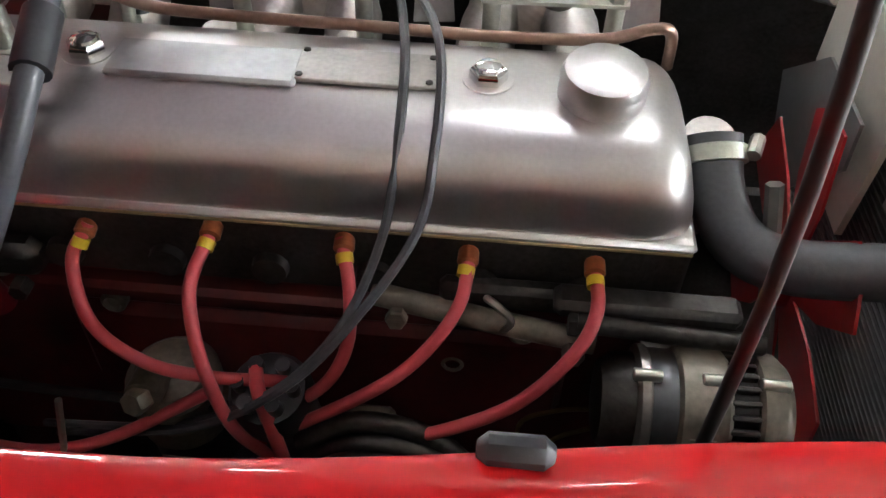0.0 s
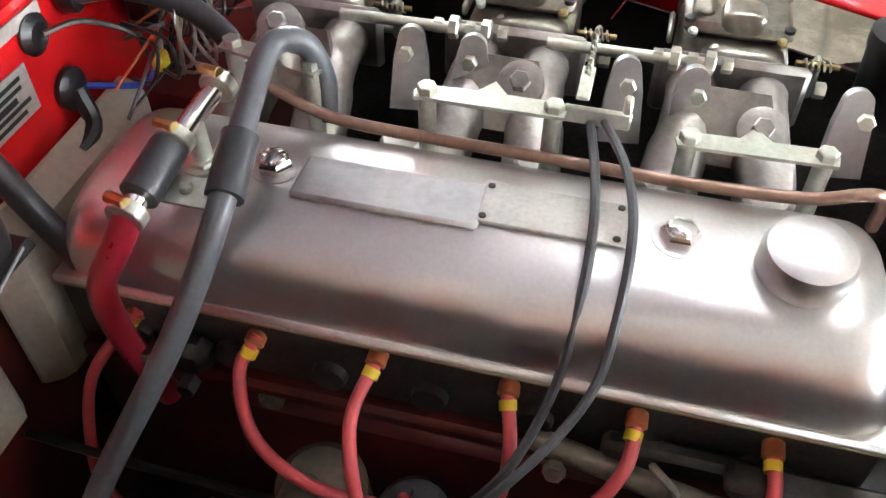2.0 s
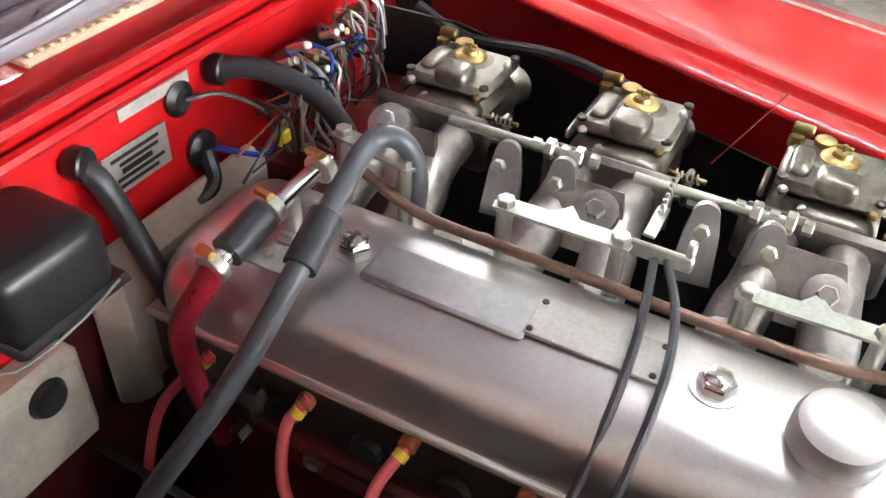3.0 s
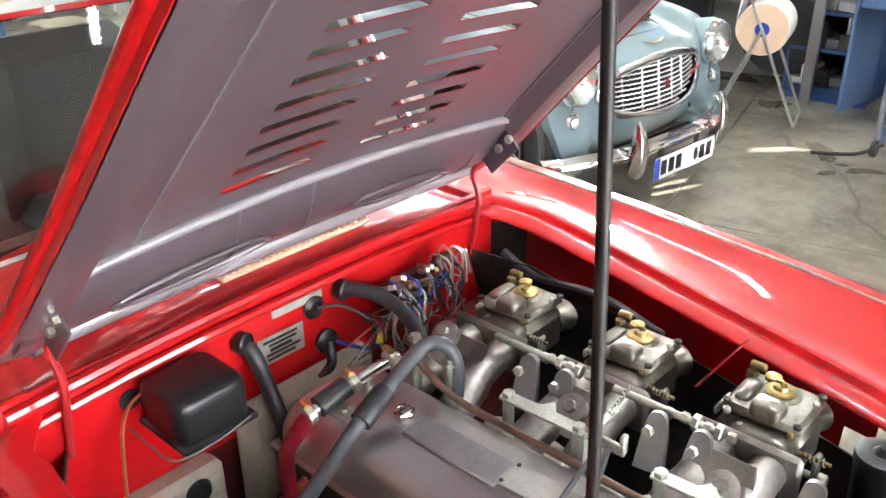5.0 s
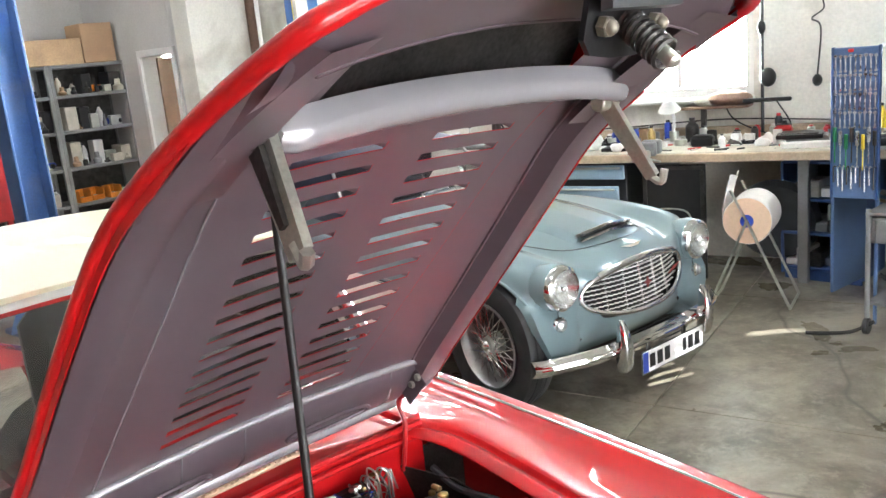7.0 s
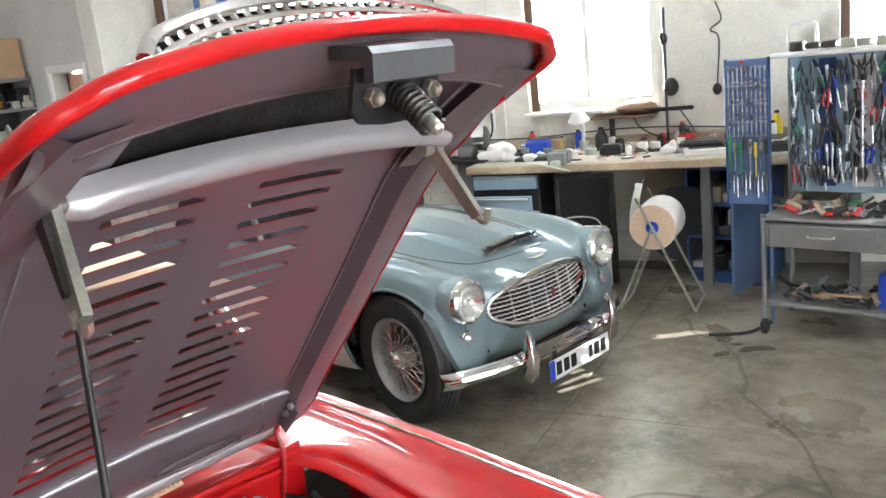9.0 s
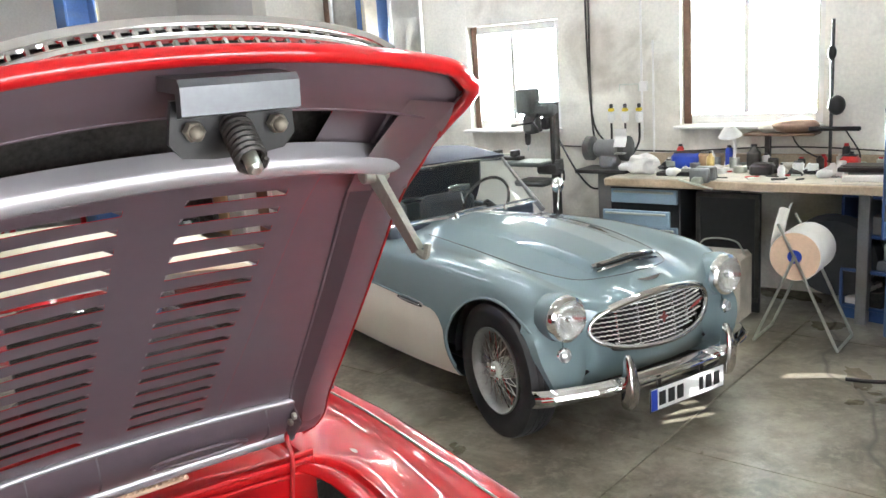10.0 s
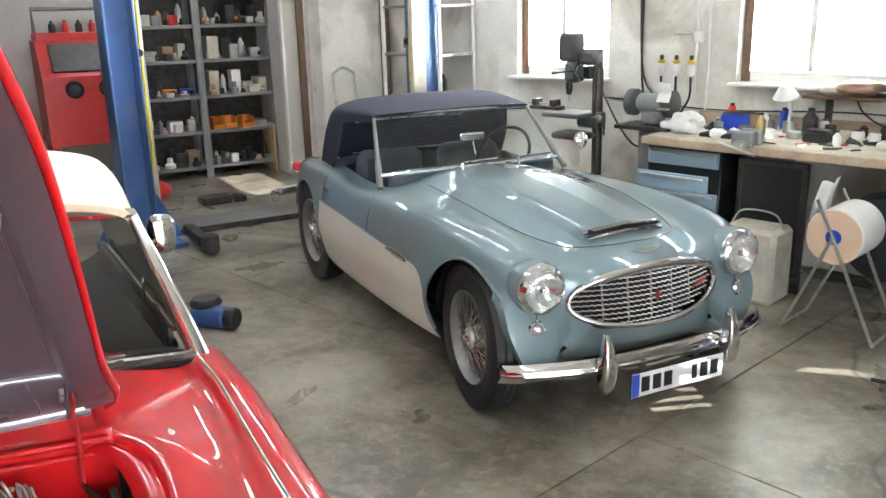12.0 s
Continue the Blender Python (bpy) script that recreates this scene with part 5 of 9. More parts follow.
# inlet manifolds and carburettors
def carburettor(xj):
    for dx in (-0.045, 0.045):
        part("inlet_runner", Geo().tube([(xj + dx * 1.1, 0.10, 0.735), (xj + dx, 0.17, 0.775), (xj + dx * 0.8, 0.24, 0.80), (xj + dx * 0.8, 0.29, 0.805)], [0.032, 0.030, 0.027, 0.026], 14, 5), M_CAST, red_car, "sand-cast aluminium inlet runner")
    part("manifold_flange", Geo().box((xj, 0.295, 0.805), (0.155, 0.014, 0.075), 0.008), M_CAST, red_car)
    part("manifold_web", Geo().prism([(-0.06, 0), (0.06, 0), (0.035, 0.075), (-0.035, 0.075)], 0.012, Matrix.Translation((xj, 0.205, 0.775)) @ pose(0, 0, 0, 58, 0, 0)), M_CAST, red_car)
    c = part("carburettor", Geo().box((xj, 0.372, 0.80), (0.115, 0.125, 0.085), 0.016), M_CARB, red_car, "twin-choke side-draught carburettor, dirty alloy")
    part("float_cover", Geo().box((xj, 0.378, 0.851), (0.112, 0.108, 0.016), 0.007), M_CARB, c)
    part("float_dome", Geo().sheet(lambda u, v: superform((xj + 0.004, 0.345, 0.858), (0.023, 0.021, 0.016), u, v), 12, 24), M_CARB, c)
    part("float_dome", Geo().sheet(lambda u, v: superform((xj - 0.036, 0.372, 0.856), (0.012, 0.030, 0.010), u, v), 10, 20), M_CARB, c)
    part("jet_boss", Geo().lathe([(0.034, -0.012), (0.034, 0.0), (0.028, 0.004)], (xj, 0.395, 0.857), (0, 0, 1), 28), M_CARB, c)
    part("pump_body", Geo().sheet(lambda u, v: superform((xj + 0.01, 0.318, 0.812), (0.045, 0.022, 0.032), u, v), 12, 24), M_CARB, c)
    for dx in (-0.05, 0.05):
        for y in (0.332, 0.424):
            part("cover_screw", Geo().lathe([(0.006, 0), (0.006, 0.004), (0.002, 0.006)], (xj + dx, y, 0.858), (0, 0, 1), 10), M_DSTEEL, c)
    part("choke_lever", Geo().box((xj - 0.066, 0.36, 0.83), (0.006, 0.05, 0.014), 0.003), M_STEEL, c)
    part("idle_spring", Geo().tube([(xj + 0.07 + 0.0012 * k, 0.315 + 0.0055 * math.cos(k * 1.3), 0.835 + 0.0055 * math.sin(k * 1.3)) for k in range(24)], 0.0013, 5, 1), M_STEEL, c)
    part("idle_screw", Geo().cyl((xj + 0.062, 0.315, 0.835), (xj + 0.105, 0.315, 0.835), 0.0032, n=8), M_DBRASS, c)
    j = part("jet_cover", Geo().lathe([(0.021, 0), (0.0215, 0.004), (0.018, 0.007), (0.011, 0.0075), (0.009, 0.012), (0.003, 0.013)], (xj, 0.395, 0.860), (0, 0, 1), 24), M_BRASS, c, "round brass jet cover with a wing")
    part("wing_nut", Geo().box((xj, 0.395, 0.877), (0.018, 0.003, 0.006), 0.0015).cyl((xj, 0.395, 0.87), (xj, 0.395, 0.881), 0.0025, n=8), M_BRASS, j)
    part("fuel_union", Geo().hexa((xj - 0.05, 0.415, 0.852), (0, 0, 1), 0.009, 0.014), M_DBRASS, c)
    part("banjo", Geo().cyl((xj - 0.058, 0.425, 0.870), (xj - 0.034, 0.425, 0.870), 0.007, n=12, b=0.002), M_DBRASS, c)
    part("fuel_plug", Geo().lathe([(0.012, 0), (0.012, 0.006), (0.009, 0.008)], (xj - 0.02, 0.418, 0.862), (0, 0, 1), 16), M_BRASS, c)
    for k, (dx, y, z) in enumerate(((-0.045, 0.325, 0.846), (0.045, 0.325, 0.846), (-0.02, 0.315, 0.835), (0.02, 0.315, 0.835), (0.05, 0.40, 0.858), (0.0, 0.308, 0.815))):
        part("screw", Geo().lathe([(0.0055, 0), (0.0055, 0.006), (0.003, 0.008)], (xj + dx, y, z), (0, -0.4, 1), 10), M_DBRASS if k % 2 else M_STEEL, c)
    part("spindle", Geo().cyl((xj - 0.075, 0.325, 0.80), (xj + 0.085, 0.325, 0.80), 0.005, n=10), M_STEEL, c)
    part("throttle_arm", Geo().box((xj + 0.085, 0.325, 0.815), (0.008, 0.018, 0.045), 0.003).hexa((xj + 0.09, 0.325, 0.80), (1, 0, 0), 0.009, 0.012), M_STEEL, c)
    for dx in (-0.028, 0.028):
        part("bell_mouth", Geo().lathe([(0.024, 0), (0.025, 0.03), (0.031, 0.04), (0.024, 0.039), (0.021, 0.01)], (xj + dx, 0.432, 0.795), (0, 1, 0), 20), M_CARB, c)


for xj in (-0.165, 0.061, 0.287):
    carburettor(xj)
for x0, x1 in ((-0.10, 0.0), (0.12, 0.225)):
    part("throttle_shaft", Geo().cyl((x0 - 0.02, 0.255, 0.855), (x1 + 0.03, 0.262, 0.852), 0.006, n=12), M_STEEL, red_car)
    for k in range(5):
        part("shaft_collar", Geo().hexa((x1 - 0.02 + 0.017 * k, 0.262, 0.853), (1, 0, 0), 0.008 + 0.004 * (k % 2), 0.010), M_STEEL, red_car)
for x in (-0.035, 0.03, 0.185, 0.25, 0.40):
    lug = [(-0.022, 0.0), (0.022, 0.0), (0.018, 0.055)] + [(0.014 * math.cos(q), 0.076 + 0.014 * math.sin(q)) for q in np.linspace(0.0, math.pi, 11)] + [(-0.018, 0.055)]
    part("linkage_tower", Geo().prism(lug, 0.011, Matrix.Translation((x, 0.222, 0.775)) @ pose(0, 0, 0, 76, 0, 8)), M_EAR, red_car, "cast aluminium linkage tower")
    part("pivot_bolt", Geo().hexa((x + 0.002, 0.203, 0.853), (0, -1, 0.25), 0.008, 0.008), M_STEEL, red_car)
for x, y, z in ((0.09, 0.165, 0.86), (0.31, 0.17, 0.845), (-0.145, 0.165, 0.885)):
    part("linkage_lobe", Geo().lathe([(0.022, 0), (0.022, 0.012), (0.016, 0.014)], (x, y, z), (0, -0.6, 0.8), 20).hexa((x, y - 0.008, z + 0.01), (0, -0.6, 0.8), 0.010, 0.010), M_CAST, red_car)
for x in (-0.02, 0.115, 0.235, 0.33):
    part("head_boss", Geo().lathe([(0.022, 0), (0.022, 0.05), (0.018, 0.055), (0.006, 0.054)], (x, 0.135, 0.745), (0, 0, 1), 18), M_CAST, red_car)
part("red_tape", strap(Vector((0.155, 0.415, 0.80)), Vector((0.212, 0.448, 0.895)), 0.016, 0.006, 0.0015, Vector((1, 0, 0.2))), M_REDDUST, red_car, "loose red and white tape end")
part("side_hose", Geo().tube([(-0.30, 0.50, 0.86), (-0.22, 0.50, 0.83), (-0.08, 0.50, 0.84), (0.06, 0.47, 0.83)], 0.008, 8, 5), M_RUBBER, red_car)
part("brake_reservoir", Geo().lathe([(0.028, -0.08), (0.032, 0.0), (0.034, 0.004), (0.034, 0.02), (0.02, 0.024), (0.014, 0.022), (0.006, 0.03)], (0.445, 0.33, 0.855), (0, 0, 1), 26), M_BLACK, red_car, "round black filler cap")

# thermostat hose, alternator, radiator, fan
part("thermostat_housing", Geo().lathe([(0.03, -0.05), (0.032, 0.0), (0.028, 0.02), (0.024, 0.05)], (0.452, 0.05, 0.735), (0, -0.3, 1), 22).cyl((0.455, 0.05, 0.77), (0.46, 0.03, 0.725), 0.028, n=20), M_CAST, red_car)
rh = part("radiator_hose", Geo().tube([(0.455, 0.035, 0.785), (0.460, -0.002, 0.752), (0.480, -0.04, 0.728), (0.525, -0.06, 0.722), (0.62, -0.062, 0.726)], 0.0255, 16, 6), M_HOSEG, red_car, "fat grey radiator top hose")
for p, a in (((0.457, 0.022, 0.773), (0.1, -0.7, -0.6)),):
    c = part("hose_clip", Geo().lathe([(0.027, -0.008), (0.0285, -0.007), (0.0285, 0.007), (0.027, 0.008)], p, a, 24), M_STEEL, rh)
    part("clip_screw", Geo().cyl((0.485, 0.01, 0.785), (0.492, 0.03, 0.79), 0.007, n=8), M_STEEL, c)
AX, AC = 0.447, (0.447, -0.15, 0.628)
alt = part("alternator", Geo().lathe([(0.049, -0.020), (0.0535, -0.017), (0.0535, 0.020), (0.050, 0.024)], AC, (1, 0, 0), 36), M_OILALLOY, red_car, "oily alloy alternator with dark stator and slotted end")
part("rear_housing", Geo().lathe([(0.020, -0.085), (0.036, -0.082), (0.044, -0.070), (0.045, -0.052)], AC, (1, 0, 0), 30), M_DSTEEL, alt)
part("rear_ring", Geo().lathe([(0.046, -0.054), (0.0525, -0.051), (0.0525, -0.044), (0.050, -0.042)], AC, (1, 0, 0), 36), M_CAST, alt)
part("stator", Geo().lathe([(0.048, -0.044), (0.050, -0.040), (0.050, -0.022), (0.048, -0.018)], AC, (1, 0, 0), 36), M_GUN, alt, "smooth dark stator band")
part("slot_drum", Geo().lathe([(0.044, 0.018), (0.046, 0.022), (0.046, 0.046), (0.044, 0.048)], AC, (1, 0, 0), 30), M_BLACK, alt)
for i in range(26):
    part("cooling_rib", Geo().box((AX + 0.034, 0, 0.0485), (0.024, 0.0045, 0.008), 0.001, Matrix.Translation((0, -0.15, 0.628)) @ Matrix.Rotation(i * 2 * math.pi / 26, 4, "X")), M_DSTEEL, alt)
part("front_housing", Geo().lathe([(0.050, 0.046), (0.0535, 0.049), (0.0525, 0.066), (0.044, 0.076), (0.018, 0.080)], AC, (1, 0, 0), 36), M_OILALLOY, alt)
for dx in (-0.047, 0.010, 0.058):
    part("through_bolt", Geo().cyl((AX + dx - 0.012, -0.158, 0.680), (AX + dx + 0.012, -0.158, 0.680), 0.0055, n=10, b=0.001), M_STEEL, alt)
part("sticker", Geo().lathe([(0.013, 0), (0.013, 0.0012)], (0.447, -0.181, 0.667), (0, -0.62, 0.78), 20), M_YELLOW, alt, "round yellow sticker")
part("label", Geo().box((0, 0, 0), (0.022, 0.034, 0.001), 0.0003, Matrix.Translation((0.447, -0.2, 0.635)) @ pose(0, 0, 0, 82, 0, 0)), M_PALE, alt)
part("alternator_bracket", Geo().box((0.40, -0.10, 0.70), (0.16, 0.03, 0.02), 0.006).cyl((0.34, -0.12, 0.695), (0.50, -0.12, 0.685), 0.009, n=10).hexa((0.345, -0.12, 0.692), (-1, 0, 0), 0.011, 0.012).box((0.30, -0.085, 0.685), (0.16, 0.02, 0.03), 0.006), M_DSTEEL, alt)
part("ring_clip", Geo().tube([(0.262, -0.105, 0.70), (0.272, -0.118, 0.705), (0.285, -0.12, 0.69), (0.278, -0.115, 0.672), (0.262, -0.10, 0.676)], 0.0035, 6, 4), M_STEEL, red_car)
for pts in ([(0.37, -0.14, 0.60), (0.33, -0.16, 0.62), (0.30, -0.165, 0.60), (0.31, -0.17, 0.53)], [(0.37, -0.15, 0.585), (0.335, -0.165, 0.585), (0.318, -0.17, 0.555), (0.315, -0.17, 0.52)]):
    part("wire", Geo().tube(pts, 0.0022, 6, 5), M_DBRASS, red_car)
part("battery_cable", Geo().tube([(0.10, -0.17, 0.55), (0.16, -0.175, 0.60), (0.24, -0.18, 0.575), (0.33, -0.20, 0.44)], 0.010, 10, 5), M_DSTEEL, red_car, "thick dark braided cable")
for o in (0.016, 0.031):
    part("battery_cable", Geo().tube([(0.11, -0.165 - o, 0.54), (0.165, -0.172 - o, 0.595 - o * 0.4), (0.245, -0.178 - o, 0.57 - o * 0.4), (0.335, -0.20 - o * 0.5, 0.435)], 0.0085, 10, 5), M_DSTEEL, red_car, "thick dark braided cable")
rad = part("radiator", Geo().box((0.70, 0.06, 0.56), (0.06, 0.52, 0.44), 0.01), M_DSTEEL, red_car, "black radiator with fine core")
for k in range(40):
    part("fin", Geo().box((0.6685, 0.06, 0.37 + 0.0095 * k), (0.004, 0.49, 0.003), 0.0005), M_GREYMETAL, rad)
part("header_tank", Geo().box((0.70, 0.06, 0.80), (0.08, 0.50, 0.07), 0.025), M_ALU, rad)
part("filler_neck", Geo().box((0.66, -0.02, 0.74), (0.02, 0.2, 0.12), 0.02), M_ALU, rad)
YZ = Matrix(((0, 0, 1, 0), (1, 0, 0, 0), (0, 1, 0, 0), (0, 0, 0, 1)))
# pale sheet added to stand for bright light showing past the radiator
part("glare_sheet", Geo().prism([(0.12, 0.60), (0.22, 0.60), (0.235, 0.665), (0.33, 0.65), (0.34, 0.69), (0.34, 0.80), (0.10, 0.84)], 0.008, Matrix.Translation((0.645, 0, 0)) @ YZ), M_IVORY, rad, "pale sheet added for the bright light beside the radiator")
part("baffle", Geo().prism([(0.32, 0.57), (0.255, 0.545), (0.12, 0.69), (0.125, 0.745), (0.25, 0.745), (0.37, 0.65)], 0.004, Matrix.Translation((0.622, 0, 0)) @ YZ), M_GREYMETAL, rad, "dark grey air baffle")
fan = part("fan_hub", Geo().lathe([(0.035, 0), (0.035, 0.03), (0.02, 0.04)], (0.56, 0.05, 0.60), (1, 0, 0), 20), M_REDDUST, red_car)
for k in range(6):
    part("fan_blade", Geo().prism([(0.03, -0.018), (0.10, -0.045), (0.17, -0.05), (0.185, -0.02), (0.18, 0.03), (0.10, 0.035), (0.03, 0.02)], 0.003, Matrix.Translation((0.575, 0.05, 0.60)) @ Matrix.Rotation(math.radians(60 * k + 20), 4, "X") @ Matrix(((0, 0, 1, 0), (1, 0, 0, 0), (0, 1, 0, 0), (0, 0, 0, 1))) @ pose(0, 0, 0, 0, 0, 0)), M_REDDUST, fan, "red fan blade")
part("front_valance", Geo().box((0.98, YC, 0.33), (0.02, 0.9, 0.16), 0.01), M_RED, red_car)
part("strut", Geo().tube([(0.50, -0.02, 0.78), (0.53, -0.08, 0.60), (0.55, -0.11, 0.48)], 0.008, 6, 2), M_GREYMETAL, red_car)

# firewall fittings
box = part("wiper_motor_cover", Geo().sheet(lambda u, v: superform((-0.288, -0.192, 0.895), (0.055, 0.056, 0.040), u, v, 0.36), 22, 44), M_BLACK, red_car, "black moulded cover with a wire clip")
part("cover_rim", Geo().box((-0.287, -0.190, 0.862), (0.118, 0.120, 0.012), 0.005), M_BLACK, box)
part("wire_clip", Geo().tube([(-0.34, -0.268, 0.865), (-0.28, -0.268, 0.862), (-0.225, -0.262, 0.865), (-0.222, -0.20, 0.865), (-0.23, -0.145, 0.868)], 0.0015, 6, 4), M_GREYMETAL, box)
part("tube", Geo().tube([(-0.345, -0.16, 0.90), (-0.33, -0.26, 0.905), (-0.30, -0.30, 0.84), (-0.27, -0.31, 0.70), (-0.22, -0.24, 0.60)], 0.0028, 6, 5), M_BOOT, red_car)
# black disc painted in for the dark of an open hole
part("hole_dark_disc", Geo().lathe([(0.016, 0), (0.016, 0.001)], (-0.3445, -0.255, 0.90), (1, 0, 0), 20), M_BLACK, red_car)
part("grommet", Geo().lathe([(0.019, 0), (0.02, 0.004), (0.012, 0.009), (0.004, 0.007)], (-0.3445, 0.065, 0.907), (1, 0, 0), 20), M_BLACK, red_car)
part("grommet", Geo().lathe([(0.022, 0), (0.022, 0.006), (0.012, 0.012)], (-0.3445, 0.085, 0.835), (1, 0, 0), 20), M_BLACK, red_car)
vp = part("data_plate", Geo().box((-0.344, -0.002, 0.868), (0.002, 0.088, 0.048), 0.0006), M_FLAKE, red_car, "silver data plate with worn lettering")
for k in range(5):
    part("print_bar", Geo().box((-0.3425, -0.004 + 0.004 * (k % 2), 0.884 - 0.008 * k), (0.0012, 0.066 - 0.012 * (k % 3), 0.004 if k != 2 else 0.006), 0.0003), M_BLACK, vp)
part("number_strip", Geo().box((-0.344, 0.035, 0.925), (0.002, 0.10, 0.014), 0.0006), M_FLAKE, red_car, "narrow silver strip plate")
part("wire", Geo().tube([(-0.335, 0.068, 0.907), (-0.315, 0.10, 0.905), (-0.29, 0.135, 0.875), (-0.285, 0.14, 0.85)], 0.003, 6, 5), M_DSTEEL, red_car)
part("loom", Geo().tube([(-0.335, 0.085, 0.835), (-0.32, 0.07, 0.80), (-0.325, 0.01, 0.79), (-0.33, -0.06, 0.80)], 0.009, 8, 5), M_BLACK, red_car, "taped wiring loom")
part("wire", Geo().tube([(-0.335, 0.10, 0.83), (-0.29, 0.13, 0.82), (-0.28, 0.15, 0.84)], 0.0035, 6, 5), M_BLUEP, red_car)
part("connector", Geo().box((-0.275, 0.145, 0.84), (0.012, 0.02, 0.018), 0.003), M_YELLOW, red_car)
rnd = random.Random(5)
fb = part("fuse_box", Geo().box((-0.32, 0.25, 0.87), (0.03, 0.12, 0.06), 0.006), M_BLACK, red_car, "fuse box with a tangle of wires")
for k in range(16):
    y = 0.155 + 0.011 * k
    z = 0.90 + rnd.uniform(-0.03, 0.02)
    part("terminal", Geo().cyl((-0.30, y, z), (-0.275, y + rnd.uniform(-0.006, 0.006), z + 0.012), 0.005, n=8, b=0.001), M_STEEL if k % 3 else M_DBRASS, fb)
for k in range(36):
    y = rnd.uniform(0.13, 0.35)
    z0 = rnd.uniform(0.86, 0.92)
    a = Vector((-0.30, y, z0))
    b = Vector((-0.255 + rnd.uniform(-0.03, 0.02), y + rnd.uniform(-0.04, 0.04), rnd.uniform(0.82, 0.90)))
    c = Vector((-0.29 + rnd.uniform(-0.02, 0.02), y + rnd.uniform(-0.06, 0.06), rnd.uniform(0.79, 0.86)))
    part("wire", Geo().tube([a, a.lerp(b, 0.5) + Vector((0.02, 0, 0.015)), b, c], rnd.choice((0.0012, 0.0016, 0.0022)), 6, 4), rnd.choice((M_DSTEEL, M_BLACK, M_GUN, M_DSTEEL, M_BLUEP, M_BLACK, M_STEEL, M_BOOT)), fb)
for k in range(9):
    y = 0.155 + 0.009 * k + rnd.uniform(-0.008, 0.008)
    w = [rnd.uniform(-0.014, 0.014) for q in range(5)]
    part("sheathed_wire", Geo().tube([(-0.30, y, 0.905), (-0.262 + w[0], y + w[1], 0.90), (-0.255, y + w[2], 0.855 + w[3]), (-0.262 + w[4], y + 0.01, 0.81 + w[0]), (-0.28, y + 0.02 + w[3], 0.80)], 0.0020, 6, 5), M_STEEL, fb)
for k in range(10):
    y = 0.28 + 0.009 * k + rnd.uniform(-0.006, 0.006)
    w = [rnd.uniform(-0.015, 0.015) for q in range(4)]
    part("sheathed_wire", Geo().tube([(-0.31, y, 0.885), (-0.29 + w[0], y + w[1], 0.93 + w[2]), (-0.272, y + w[3], 0.915 + w[2]), (-0.27 + w[1], y + 0.01, 0.86 + w[0])], 0.0022, 6, 5), M_STEEL if k % 2 else M_GREYMETAL, fb)
part("dip_stick", Geo().tube([(-0.14, -0.20, 0.44), (-0.128, -0.19, 0.52), (-0.115, -0.18, 0.60)], 0.0035, 6, 3), M_STEEL, red_car)
part("brake_pipe", Geo().tube([(-0.32, -0.16, 0.60), (-0.2, -0.16, 0.59), (-0.05, -0.15, 0.565), (0.05, -0.15, 0.57)], 0.005, 6, 5), M_BLACK, red_car)
part("battery_tray", Geo().box((0.10, -0.23, 0.42), (0.20, 0.14, 0.10), 0.01), M_BLACK, red_car)
part("red_bracket", Geo().box((-0.23, -0.235, 0.50), (0.16, 0.09, 0.03), 0.008), M_REDDUST, red_car)
part("heater_tap", Geo().box((-0.17, -0.075, 0.68), (0.05, 0.04, 0.04), 0.01).hexa((-0.16, -0.10, 0.665), (0, -1, 0), 0.01, 0.015).hexa((-0.19, -0.095, 0.70), (0, -1, 0.2), 0.008, 0.02), M_DSTEEL, red_car)

# ---- the blue and ivory roadster ----
BH = -4.2
BM = pose(-1.72, 2.965, 0, 0, 0, BH)
blue_car = thing("blue_car", "ice-blue and ivory vintage roadster with navy soft top raised", "car", (-1.72, 2.965, 0), turn=BH)


def bp(name, g, m, parent=None, label="", smooth=38):
    """A part given in the car's own axes: x ahead of the front axle, y to its left."""
    g.v = [tuple(BM @ Vector(p)) for p in g.v]
    return part(name, g, m, parent or blue_car, label, smooth)


SX = (-3.28, -3.1, -2.8, -2.4, -2.0, -1.5, -1.0, -0.5, 0.0, 0.22, 0.32, 0.38, 0.43, 0.47)
TAB = {
    "ty": (0.30, 0.62, 0.73, 0.82, 0.85, 0.86, 0.90, 0.885, 0.825, 0.775, 0.745, 0.72, 0.695, 0.665),
    "cy": (0.20, 0.42, 0.54, 0.60, 0.62, 0.625, 0.615, 0.60, 0.575, 0.56, 0.50, 0.42, 0.36, 0.31),
    "cz": (0.50, 0.66, 0.745, 0.80, 0.80, 0.775, 0.80, 0.815, 0.795, 0.755, 0.715, 0.69, 0.665, 0.63),
    "vy": (0.10, 0.25, 0.34, 0.40, 0.42, 0.44, 0.44, 0.43, 0.40, 0.37, 0.33, 0.28, 0.23, 0.19),
    "vz": (0.50, 0.64, 0.735, 0.80, 0.82, 0.80, 0.825, 0.815, 0.755, 0.715, 0.695, 0.685, 0.67, 0.652),
    "my": (0.25, 0.53, 0.67, 0.755, 0.765, 0.765, 0.765, 0.76, 0.745, 0.715, 0.655, 0.56, 0.48, 0.415),
    "mz": (0.48, 0.50, 0.52, 0.53, 0.52, 0.50, 0.50, 0.51, 0.52, 0.53, 0.53, 0.535, 0.54, 0.54),
    "sy": (0.20, 0.44, 0.57, 0.66, 0.69, 0.70, 0.70, 0.685, 0.65, 0.62, 0.57, 0.49, 0.40, 0.33),
    "sz": (0.44, 0.36, 0.28, 0.20, 0.165, 0.155, 0.155, 0.165, 0.20, 0.225, 0.245, 0.28, 0.345, 0.445),
    "bz": (0.42, 0.32, 0.25, 0.18, 0.155, 0.145, 0.145, 0.155, 0.19, 0.215, 0.235, 0.27, 0.335, 0.415),
}


